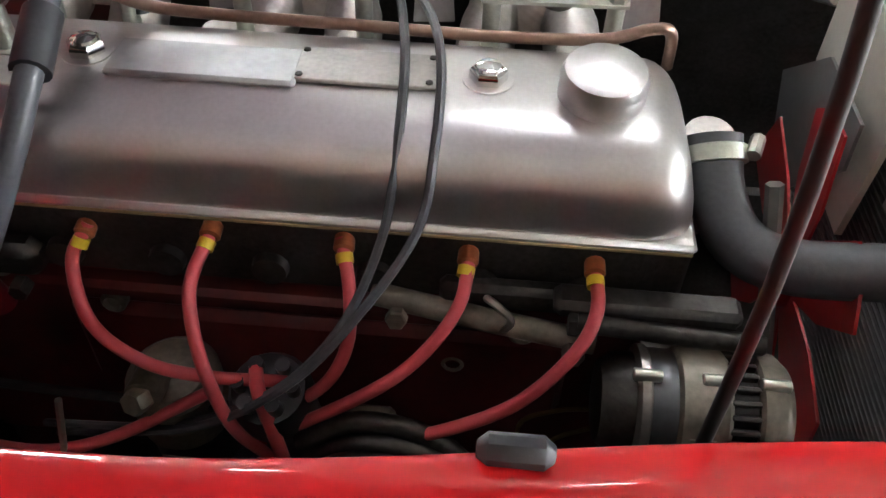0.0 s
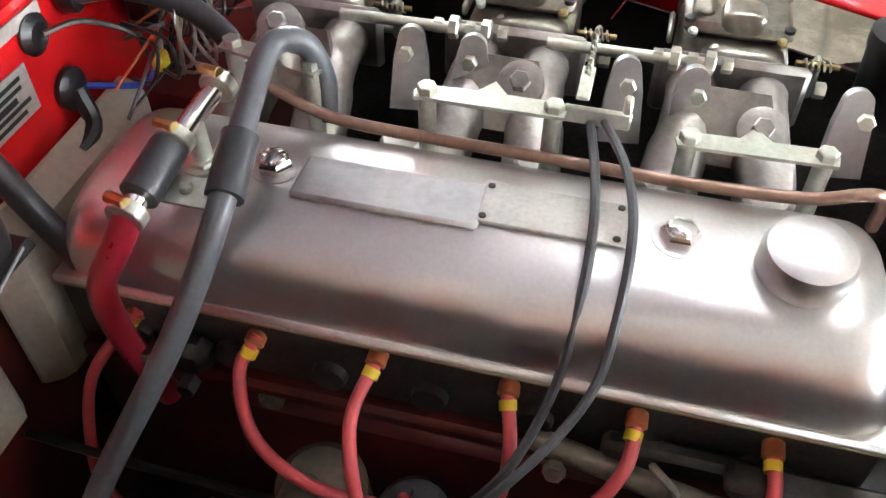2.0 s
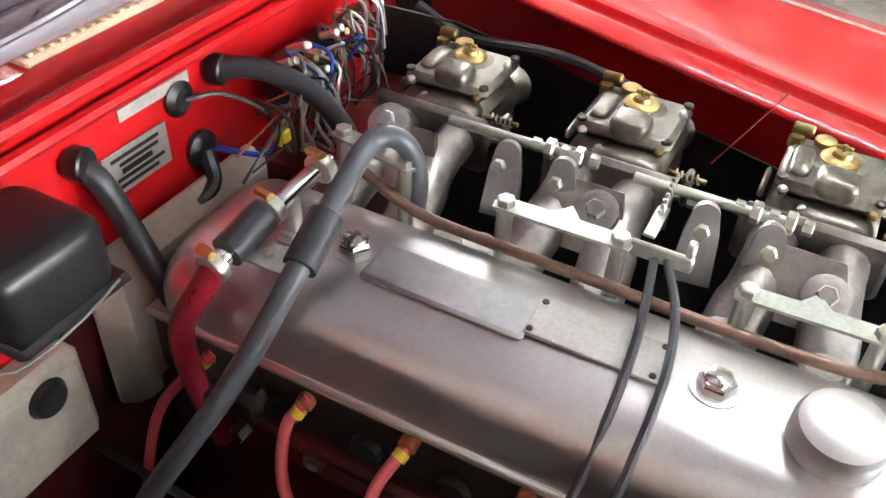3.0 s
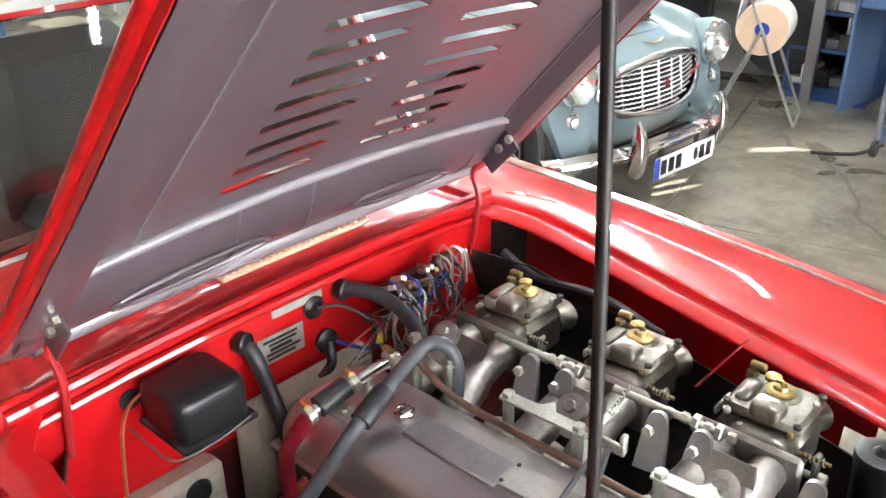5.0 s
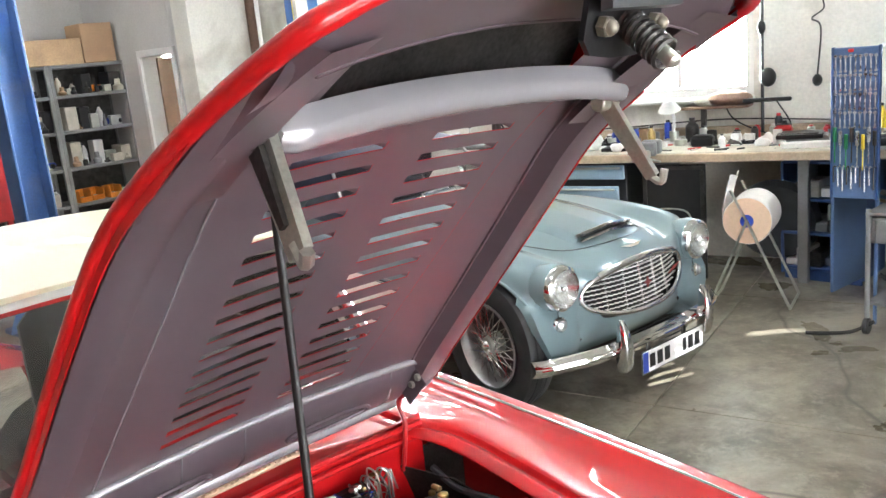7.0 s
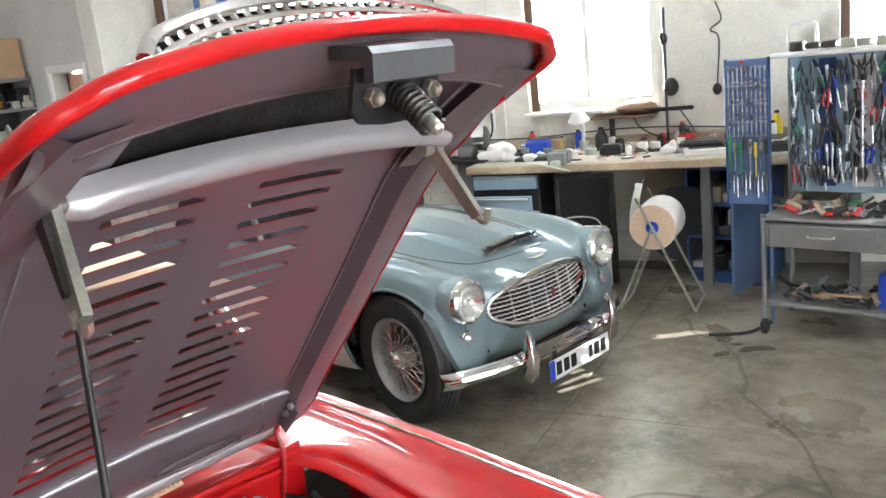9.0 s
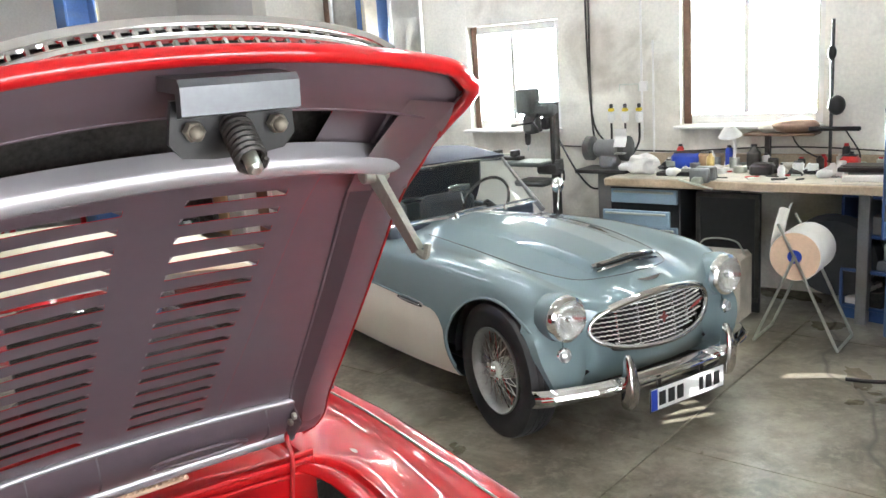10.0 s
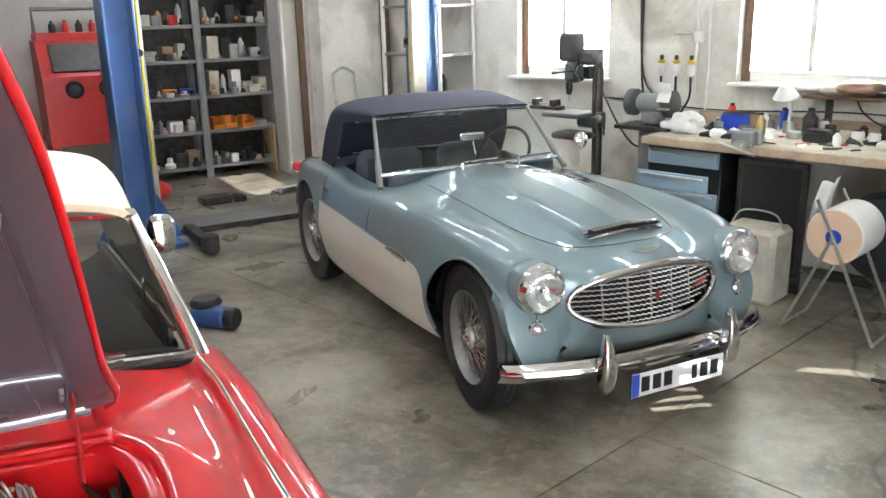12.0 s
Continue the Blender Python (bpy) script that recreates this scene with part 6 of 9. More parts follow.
def nose_bow(x, y):
    y = min(y, 0.42)
    return x - 0.55 * y * y * max(0.0, (x - 0.2) / 0.27) ** 2


def section(x):
    k = {n: smooth_table(SX, v, x) for n, v in TAB.items()}
    ctl = [(0, k["bz"]), (k["sy"] * 0.8, k["bz"]), (k["sy"], k["sz"] + 0.01), (k["my"] * 0.97 + k["sy"] * 0.03, (k["mz"] * 0.62 + k["sz"] * 0.38)), (k["my"], k["mz"]),
           (k["my"] * 0.965, k["mz"] * 0.45 + k["cz"] * 0.55), (k["my"] * 0.55 + k["cy"] * 0.45, k["mz"] * 0.12 + k["cz"] * 0.88 + 0.004), (k["cy"], k["cz"]), (k["cy"] * 0.45 + k["vy"] * 0.55, k["cz"] * 0.45 + k["vz"] * 0.55 - 0.004),
           (k["vy"], k["vz"]), (k["vy"] * 0.55, k["vz"] * 0.35 + k["ty"] * 0.65), (0, k["ty"])]
    return [(p.y, p.z) for p in spline([(0, a, b) for a, b in ctl], 4)]


stations = sorted(set([round(v, 4) for v in np.linspace(-3.28, 0.47, 78)] + [0.355, 0.405, 0.445, 0.46]))
secs = {x: section(x) for x in stations}
NP = len(secs[stations[0]])


def side_y(x, z):
    s = section(x)
    pts = [(b, a) for a, b in s[6:26]]
    pts.sort()
    return float(np.interp(z, [p[0] for p in pts], [p[1] for p in pts]))


def overrider(side, u, v):
    """A tapered upright horn that bulges ahead over the bumper."""
    x, y, z = superform((0, 0, 0), (0.038, 0.034, 0.135), u, v, 0.5)
    k = 1.0 - 0.5 * max(0.0, z / 0.135)
    return (0.562 + x * k + 0.016 * (1 - (z / 0.135) ** 2), side * 0.345 + y * k, 0.315 + z)


ARCH = ((0.0, 0.315, 0.372), (-2.337, 0.315, 0.358))
vs, fs = [], []
for side in (1, -1):
    o = len(vs)
    for x in stations:
        for y, z in secs[x]:
            px, pz = nose_bow(x, y), z
            if y > 0.45:
                for ax_, az, ar in ARCH:
                    d = math.hypot(px - ax_, pz - az)
                    if abs(d - ar) < 0.034 and d > 0:
                        px, pz = ax_ + (px - ax_) * ar / d, az + (pz - az) * ar / d
                dz = pz - ARCH[0][1]
                if x > 0.25 and abs(dz) < ARCH[0][2]:
                    px = max(px, math.sqrt(ARCH[0][2] ** 2 - dz * dz) + 0.003 + 0.2 * (x - 0.25))
            vs.append((px, side * y, pz))
    for i in range(len(stations) - 1):
        for j in range(NP - 1):
            q = [o + i * NP + j, o + (i + 1) * NP + j, o + (i + 1) * NP + j + 1, o + i * NP + j + 1]
            c = sum((Vector(vs[k]) for k in q), Vector()) / 4
            if abs(c.y) > 0.42 and any(all(math.hypot(vs[k][0] - a, vs[k][2] - b) < r + 0.002 for k in q) for a, b, r in ARCH):
                continue
            if -2.02 < c.x < -1.22 and abs(c.y) < 0.575 and c.z > 0.5:
                continue
            fs.append(q if side < 0 else q[::-1])
body = bp("body_shell", Geo().add(vs, fs), M_BLUE, None, "ice-blue metallic body shell", 60)
for side in (1, -1):
    for a, b, r in ARCH:
        arc = []
        for k in range(25):
            t = math.radians(-12 + 204 * k / 24)
            x, z = a + r * math.cos(t), b + r * math.sin(t)
            arc.append((x, side * (side_y(x, z) - 0.003), z))
        bp("arch_lip", Geo().tube(arc, 0.008, 8, 1), M_BLUE, body)
        lo = 0.33 if a == 0 else 0.0
        bp("wheel_well", Geo().sheet(lambda u, v: (a + (r + 0.004) * math.cos(math.pi * (lo + (1 - lo) * u)), side * (0.42 + 0.27 * v), b + (r + 0.004) * math.sin(math.pi * (lo + (1 - lo) * u))), 16, 3), M_BLACK, body)

    # ivory side panel below the swage line
    def panel(u, v):
        x = -1.97 + 1.60 * u
        top = 0.60 - 0.055 * u - 0.09 * max(0, (u - 0.90) / 0.10) ** 3
        low = 0.175
        z = low + (top - low) * v
        for a, b, r in ARCH:
            d = math.hypot(x - a, z - b)
            if d < r + 0.012:
                dx = math.sqrt(max(0.0, (r + 0.012) ** 2 - (z - b) ** 2))
                x = a - dx if a > -1 else a + dx
        return (x, side * (side_y(x, z) + 0.0035), z)

    bp("side_panel", Geo().sheet(panel, 40, 16), M_IVORY, None, "ivory painted flank")
    bp("swage", Geo().tube([(x, side * (side_y(x, 0.605 - 0.055 * (x + 1.97) / 1.6) + 0.003), 0.605 - 0.055 * (x + 1.97) / 1.6) for x in np.linspace(-1.95, -0.62, 18)], 0.0045, 6, 1), M_BLUE, body)
    def vent(u, v):
        x = -0.84 + 0.27 * u
        z = 0.590 - 0.055 * (x + 1.97) / 1.6 + (v - 0.5) * 0.040 * math.sin(math.pi * (0.08 + 0.84 * u)) ** 0.5
        return (x, side * (side_y(x, z) + 0.007 - 0.010 * (2 * v - 1) ** 2), z)

    sv = bp("side_vent", Geo().sheet(vent, 16, 6), M_BLACK, None, "black slotted side vent edged with chrome")
    bp("vent_trim", Geo().tube([Vector(vent(u, 1.0)) for u in np.linspace(0, 1, 9)], 0.005, 8, 2), M_CHROME, sv)
    bp("vent_trim", Geo().tube([Vector(vent(u, 0.0)) for u in np.linspace(0, 1, 9)], 0.004, 8, 2), M_CHROME, sv)
    bp("vent_bar", Geo().tube([Vector(vent(u, 0.5)) for u in np.linspace(0.1, 0.9, 7)], 0.004, 8, 2), M_CHROME, sv)
    bp("door_gap", Geo().tube([(-1.14, side * (side_y(-1.14, z) + 0.001), z) for z in np.linspace(0.22, 0.76, 8)], 0.0022, 5, 2), M_BLACK, body)
    bp("door_gap", Geo().tube([(-1.93, side * (side_y(-1.93, z) + 0.001), z) for z in np.linspace(0.60, 0.76, 5)], 0.0022, 5, 2), M_BLACK, body)
    bp("door_handle", Geo().box((-1.86, side * (side_y(-1.86, 0.69) + 0.012), 0.69), (0.09, 0.014, 0.016), 0.005), M_CHROME, None, "chrome door handle")
    # lamps
    pod = Geo().lathe([(0.05, -0.20), (0.10, -0.12), (0.118, -0.03), (0.112, 0.0)], (0.375, side * 0.556, 0.634), (1, 0, 0.0), 30, caps=False)
    bp("lamp_pod", pod, M_BLUE, body)
    hl = bp("headlamp", Geo().lathe([(0.109, -0.008), (0.114, 0.012), (0.108, 0.034), (0.094, 0.044), (0.090, 0.036)], (0.372, side * 0.556, 0.634), (1, 0, 0), 36, caps=False), M_CHROME, None, "round chrome-rimmed headlamp")
    bp("reflector", Geo().lathe([(0.004, -0.030), (0.03, -0.024), (0.06, -0.006), (0.080, 0.016), (0.092, 0.036)], (0.372, side * 0.556, 0.634), (1, 0, 0), 30, caps=False), M_REFL, hl)
    lens = bp("lens", Geo().lathe([(0.003, 0.058), (0.025, 0.057), (0.055, 0.052), (0.080, 0.044), (0.091, 0.036)], (0.372, side * 0.556, 0.634), (1, 0, 0), 30, caps=False), M_LENS, hl)
    lens.visible_shadow = False
    bp("bulb_shield", Geo().ball((0.398, side * 0.556, 0.634), 0.016, 12, 8), M_CHROME, hl)
    sl = bp("side_lamp", Geo().lathe([(0.038, 0), (0.039, 0.014), (0.031, 0.023)], (0.365, side * 0.565, 0.452), (1, side * 0.35, 0.1), 20), M_CHROME, None, "small round side lamp")
    bp("lens", Geo().lathe([(0.031, 0.020), (0.025, 0.037), (0.006, 0.044)], (0.365, side * 0.565, 0.452), (1, side * 0.35, 0.1), 18), M_LENSW, sl)
    bp("seam", Geo().tube([(0.36, side * 0.562, 0.52), (0.362, side * 0.563, 0.50), (0.364, side * 0.564, 0.486)], 0.002, 5, 2), M_BLACK, body)
    # bumper overrider
    bp("overrider", Geo().sheet(lambda u, v: overrider(side, u, v), 18, 24), M_CHROME, None, "tall chrome overrider")

bump_pts = [(0.345, -0.745, 0.270), (0.38, -0.715, 0.273), (0.43, -0.64, 0.280), (0.52, -0.39, 0.287), (0.55, 0.0, 0.290), (0.52, 0.39, 0.287), (0.43, 0.64, 0.280), (0.38, 0.715, 0.273), (0.345, 0.745, 0.270)]
path = spline(bump_pts, 6)
bumper = bp("front_bumper", Geo().sheet(lambda u, v: path[int(round(u * (len(path) - 1)))] + Vector((0.028 * math.sin(v * math.pi) - 0.006, 0, (v - 0.5) * 0.085)), len(path) - 1, 10, 0.004), M_CHROME, None, "chrome front bumper")
bp("bumper_rib", Geo().tube([p + Vector((0.024, 0, 0.0)) for p in path[4:-4:3]], 0.009, 8, 2), M_CHROME, bumper)
plate = bp("number_plate", Geo().box((0.585, 0.04, 0.190), (0.006, 0.52, 0.112), 0.004), M_PLATE, None, "white plate with black bars and a blue end")
bp("plate_border", Geo().box((0.5832, 0.04, 0.190), (0.006, 0.53, 0.122), 0.004), M_BLACK, plate)
bp("plate_band", Geo().box((0.5875, -0.198, 0.190), (0.004, 0.042, 0.106), 0.002), M_BLUEP, plate)
for y, w in ((-0.185, 0.045), (-0.122, 0.045), (-0.06, 0.045), (0.09, 0.03), (0.145, 0.045), (0.205, 0.045)):
    bp("plate_bar", Geo().box((0.5885, y + 0.04, 0.190), (0.003, w, 0.07), 0.001), M_BLACK, plate)
for y in (-0.15, 0.15):
    bp("plate_bracket", Geo().box((0.57, y, 0.245), (0.012, 0.03, 0.11), 0.003), M_DSTEEL, plate)

# grille: oval frame with wavy slats and upright bars
GW, GH, GZ = 0.405, 0.122, 0.54


def oval(k, n, s=1.0, x=0.0):
    a = 2 * math.pi * k / n
    y, z = math.cos(a), math.sin(a)
    return (0.476 + x - 0.03 * (z * 0.5 + 0.5) - 0.09 * y * y, GW * s * math.copysign(abs(y) ** 0.9, y), GZ + GH * s * math.copysign(abs(z) ** 0.95, z))


grille = bp("grille", Geo().tube([oval(k, 48, 1.02, 0.006) for k in range(49)], 0.013, 10, 1), M_CHROME, None, "oval chrome grille with wavy slats")
bp("grille_back", Geo().add([oval(k, 48, 1.0, -0.07) for k in range(48)], [tuple(range(48))]), M_BLACK, grille)
for i in range(11):
    z = -0.9 + 1.8 * i / 10
    w = math.sqrt(max(0, 1 - abs(z) ** 1.9)) * 0.985
    n = max(8, int(54 * w))

    def ripple(u, v):
        """One slat: a narrow strip bent to and fro along its length."""
        k = round(u * n)
        y = -w + 2 * w * k / n
        return (0.458 - 0.03 * (z * 0.5 + 0.5) - 0.09 * y * y + 0.0065 * (1 if k % 2 else -1) + 0.004 * (0.5 - abs(v - 0.5)), GW * y, GZ + GH * z + 0.0066 * (v - 0.5))

    bp("slat", Geo().sheet(ripple, n, 2), M_SLAT, grille, "", 20)
for y in (-0.6, -0.3, 0.0, 0.3, 0.6):
    h = math.sqrt(1 - y * y)
    bp("upright", Geo().tube([(0.438 - 0.03 * (z * 0.5 + 0.5) - 0.09 * y * y, GW * y, GZ + GH * z * h) for z in np.linspace(-0.97, 0.97, 5)], 0.006, 6, 2), M_CHROME, grille)
bp("grille_brow", Geo().tube([(0.45 - 0.05 * math.sin(t) ** 2, GW * 0.8 * math.sin(t), GZ + GH * 1.10 - 0.05 * math.sin(t) ** 2) for t in np.linspace(-1.25, 1.25, 13)], 0.021, 12, 2), M_CHROME, grille)
bp("star_badge", Geo().prism([(0.03 * (1 if k % 2 == 0 else 0.45) * math.cos(k * math.pi / 4), 0.03 * (1 if k % 2 == 0 else 0.45) * math.sin(k * math.pi / 4)) for k in range(8)], 0.006, pose(0.468, 0.0, GZ, 90, 0, 90)), mat("dark_red_enamel", (0.22, 0.03, 0.03), 0.3), grille)
bp("flash_badge", Geo().prism([(-0.05, -0.02), (0.0, 0.012), (0.05, 0.024), (0.012, -0.004)], 0.005, pose(0.448, 0.255, GZ + 0.01, 90, 0, 90)), mat("red_enamel", (0.35, 0.05, 0.04), 0.3), grille)
bp("winged_badge", Geo().prism([(-0.085, 0.012), (-0.03, -0.012), (0.03, -0.012), (0.085, 0.012), (0.03, 0.006), (-0.03, 0.006)], 0.005, pose(0.385, 0.0, 0.722, 28, 0, 90)), M_CHROME, None, "small chrome winged badge")

# bonnet edge, scoop
def top_z(x, y):
    s = section(x)
    pts = sorted((a, b) for a, b in s[28:])
    return float(np.interp(abs(y), [p[0] for p in pts], [p[1] for p in pts]))


edge = [(-1.0, -0.42), (-0.6, -0.44), (-0.2, -0.42), (0.08, -0.36), (0.24, -0.25), (0.305, 0.0), (0.24, 0.25), (0.08, 0.36), (-0.2, 0.42), (-0.6, 0.44), (-1.0, 0.42)]
ep = spline([(a, b, 0) for a, b in edge], 5)
bp("bonnet_gap", Geo().tube([(p.x, p.y, top_z(p.x, p.y) + 0.0005) for p in ep], 0.0026, 5, 1), M_BLACK, body)
bp("bonnet_bulge", Geo().sheet(lambda u, v: (0.20 - 1.15 * u, (2 * v - 1) * (0.23 + 0.05 * u), top_z(0.20 - 1.15 * u, (2 * v - 1) * (0.23 + 0.05 * u)) + (0.026 * (1 - u) ** 0.8) * min(1.0, 5.0 * (1 - abs(2 * v - 1))) + 0.001), 20, 40), M_BLUE, body)
scoop = bp("air_scoop", Geo().tube([(0.20 + 0.02 * (1 - (y / 0.22) ** 2), y, top_z(0.2, y) + 0.034) for y in np.linspace(-0.22, 0.22, 9)], 0.012, 8, 2), M_CHROME, None, "chrome-lipped bonnet air scoop")
bp("scoop_mouth", Geo().box((0.205, 0, top_z(0.21, 0) + 0.016), (0.03, 0.40, 0.022), 0.006), M_BLACK, scoop)
bp("scoop_bar", Geo().tube([(0.225 + 0.02 * (1 - (y / 0.22) ** 2), y, top_z(0.21, y) + 0.012) for y in np.linspace(-0.21, 0.21, 9)], 0.007, 6, 2), M_CHROME, scoop)

# windscreen
def screen(u, v):
    t = 2 * v - 1
    return (-1.14 - 0.12 * t * t - 0.26 * u, t * (0.615 - 0.085 * u), 0.885 - 0.02 * t * t + 0.30 * u)


sc = bp("windscreen", Geo().sheet(screen, 4, 18, 0.004), M_GLASS, None, "chrome-framed curved windscreen")
bp("screen_base", Geo().tube([Vector(screen(0, v)) + Vector((0.006, 0, -0.004)) for v in np.linspace(0, 1, 11)], 0.013, 8, 2), M_CHROME, sc)
bp("screen_top", Geo().tube([screen(1, v) for v in np.linspace(0, 1, 11)], 0.012, 8, 2), M_CHROME, sc)
for v in (0, 1):
    bp("screen_pillar", Geo().tube([Vector(screen(-0.22, v)), Vector(screen(0.5, v)), Vector(screen(1.03, v))], [0.019, 0.013, 0.011], 10, 4), M_RIM, sc)
for s in (-0.18, 0.20):
    bp("wiper", Geo().tube([(-1.06, s, 0.905), (-1.10, s + 0.05, 0.915), (-1.13, s + 0.28, 0.915)], 0.006, 6, 4).cyl((-1.05, s, 0.885), (-1.06, s, 0.915), 0.012, n=10), M_CHROME, sc, "chrome wiper")
bp("mirror", Geo().box((-1.30, 0.02, 1.03), (0.02, 0.17, 0.05), 0.012).cyl((-1.29, 0.02, 1.0), (-1.26, 0.02, 0.93), 0.006, n=8), M_CHROME, sc)


# soft top
def soft(u, v):
    t = 2 * v - 1
    a = abs(t)
    x = -1.395 - 0.12 * t * t * (1 - u) - 0.92 * u
    ztop = 1.195 + 0.055 * math.sin(min(1.0, u * 1.5) * 1.6) - 0.42 * max(0.0, (u - 0.55) / 0.45) ** 1.9
    half = 0.535 + 0.085 * min(1.0, u * 1.6)
    k = min(1.0, u / 0.45)
    return (x, math.copysign(half * min(1.0, math.sin(min(1, a * 1.06) * 1.5708)), t), ztop - (0.004 + 0.066 * k) * a**4 - (0.024 + 0.02 * k) * a * a)


def quarter(side, u, v):
    """The canvas that hangs from the roof's edge to the body behind the door."""
    p = Vector(soft(0.46 + 0.5 * u, 0.5 + 0.5 * side))
    q = Vector((-2.02 - 0.30 * u, side * (0.635 - 0.02 * u), 0.80))
    r = p.lerp(q, v)
    r.x += 0.035 * math.sin(v * math.pi) * (1 - u)
    return r


top_b = bp("soft_top", Geo().sheet(soft, 26, 28, 0.006, lambda u, v: 0.62 < u < 0.86 and 0.27 < v < 0.73), M_CANVAS, None, "raised navy canvas soft top")
for side in (1, -1):
    bp("top_side", Geo().sheet(lambda u, v: quarter(side, u, v), 12, 10, 0.005), M_CANVAS, top_b)
    bp("top_hem", Geo().tube([quarter(side, 0.0, v) for v in np.linspace(0, 1, 7)], 0.008, 6, 2), M_CANVAS, top_b)
    bp("top_flap", Geo().sheet(lambda u, v: Vector(soft(0.02 + 0.46 * u, 0.5 + 0.5 * side)) - Vector((0, 0, 0.03 * v)), 10, 2, 0.004), M_CANVAS, top_b)
    bp("cockpit_side", Geo().box((-1.62, side * 0.60, 0.66), (0.82, 0.03, 0.24), 0.01), M_TRIM, None)
    bp("seat_back", Geo().box((-1.88, side * 0.29, 0.74), (0.13, 0.46, 0.34), 0.05), M_TRIM, None, "blue-grey leather seat back")
    bp("seat", Geo().box((-1.62, side * 0.29, 0.58), (0.46, 0.46, 0.14), 0.05), M_TRIM, None)
    bp("top_piping", Geo().tube([Vector(soft(u, 0.5 + side * 0.48)) for u in np.linspace(0.0, 0.95, 10)], 0.006, 6, 2), M_CANVAS, top_b)
bp("cockpit_floor", Geo().box((-1.62, 0, 0.42), (0.95, 1.2, 0.03)), M_BLACK)
bp("dashboard", Geo().box((-1.24, 0, 0.82), (0.10, 1.12, 0.12), 0.03), M_TRIM)
bp("tonneau_rail", Geo().tube([(-2.03, -0.58, 0.86), (-2.08, 0, 0.875), (-2.03, 0.58, 0.86)], 0.012, 8, 6), M_CHROME, None)
sw = bp("steering_wheel", Geo().tube([(-1.40 + 0.06 * math.sin(k * 2 * math.pi / 24), 0.30 + 0.19 * math.cos(k * 2 * math.pi / 24), 0.88 + 0.18 * math.sin(k * 2 * math.pi / 24)) for k in range(25)], 0.011, 8, 1), M_BLACK)
bp("steering_hub", Geo().cyl((-1.40, 0.30, 0.88), (-1.28, 0.30, 0.84), 0.03, n=14), M_BLACK, sw)
bp("rear_window", Geo().sheet(lambda u, v: Vector(soft(0.62 + 0.24 * u, 0.27 + 0.46 * v)) - Vector((0, 0, 0.004)), 6, 12), M_GLASS, top_b)
bp("wing_mirror", Geo().lathe([(0.05, 0), (0.052, 0.01), (0.03, 0.03), (0.008, 0.035)], (-1.08, 0.66, 0.98), (0.9, 0, 0.1), 18).cyl((-1.06, 0.66, 0.97), (-1.04, 0.63, 0.82), 0.007, n=8), M_CHROME, None, "round chrome wing mirror")
bp("rear_bumper", Geo().tube([(-3.0, -0.78, 0.42), (-3.25, -0.66, 0.42), (-3.38, 0, 0.42), (-3.25, 0.66, 0.42), (-3.0, 0.78, 0.42)], 0.032, 8, 5), M_CHROME, None)
bp("rear_lamp", Geo().cyl((-2.95, -0.60, 0.66), (-3.06, -0.58, 0.65), 0.04, 0.03, 14, 0.006), M_REDP)
bp("underbody", Geo().box((-1.3, 0, 0.22), (3.2, 1.1, 0.06), 0.02), M_BLACK)

# wire wheels
tyre_g = Geo().lathe([(0.195, -0.055), (0.235, -0.075), (0.295, -0.082), (0.318, -0.072), (0.325, -0.05), (0.3265, -0.03), (0.322, -0.026), (0.3265, -0.02), (0.327, 0.0), (0.322, 0.004), (0.3265, 0.008), (0.3265, 0.03), (0.322, 0.034), (0.325, 0.05), (0.318, 0.072), (0.295, 0.082), (0.235, 0.075), (0.195, 0.055)], (0, 0, 0), (0, 0, 1), 56, caps=False)
tyre_me = mesh_of("tyre", tyre_g, M_TYRE)
rim_me = mesh_of("rim", Geo().lathe([(0.178, -0.05), (0.19, -0.062), (0.198, -0.066), (0.20, -0.060), (0.19, -0.045), (0.188, 0.045), (0.206, 0.066), (0.209, 0.078), (0.203, 0.080), (0.186, 0.056), (0.178, 0.0)], (0, 0, 0), (0, 0, 1), 48, caps=False), M_RIM)
hub_me = mesh_of("hub", Geo().lathe([(0.052, -0.06), (0.055, 0.0), (0.045, 0.05), (0.040, 0.075), (0.03, 0.08)], (0, 0, 0), (0, 0, 1), 24), M_STEEL)
knock = Geo().lathe([(0.030, 0.066), (0.025, 0.085), (0.012, 0.096), (0.002, 0.098)], (0, 0, 0), (0, 0, 1), 18)
for s in (1, -1):
    knock.box((s * 0.036, 0, 0.082), (0.046, 0.016, 0.013), 0.005)
knock_me = mesh_of("knock_off", knock, M_CHROME)
sp_a = mesh_of("spoke", Geo().cyl((0.045, 0.02, 0.062), (0.185, -0.05, 0.045), 0.0028, n=5), M_CHROME)
sp_b = mesh_of("spoke", Geo().cyl((0.045, -0.02, 0.062), (0.185, 0.05, 0.045), 0.0028, n=5), M_CHROME)
sp_c = mesh_of("spoke", Geo().cyl((0.052, 0.02, -0.04), (0.185, -0.03, 0.02), 0.0028, n=5), M_CHROME)
brake_me = mesh_of("brake_drum", Geo().lathe([(0.16, -0.07), (0.165, -0.03), (0.15, -0.01), (0.06, -0.005)], (0, 0, 0), (0, 0, 1), 28), M_DSTEEL)


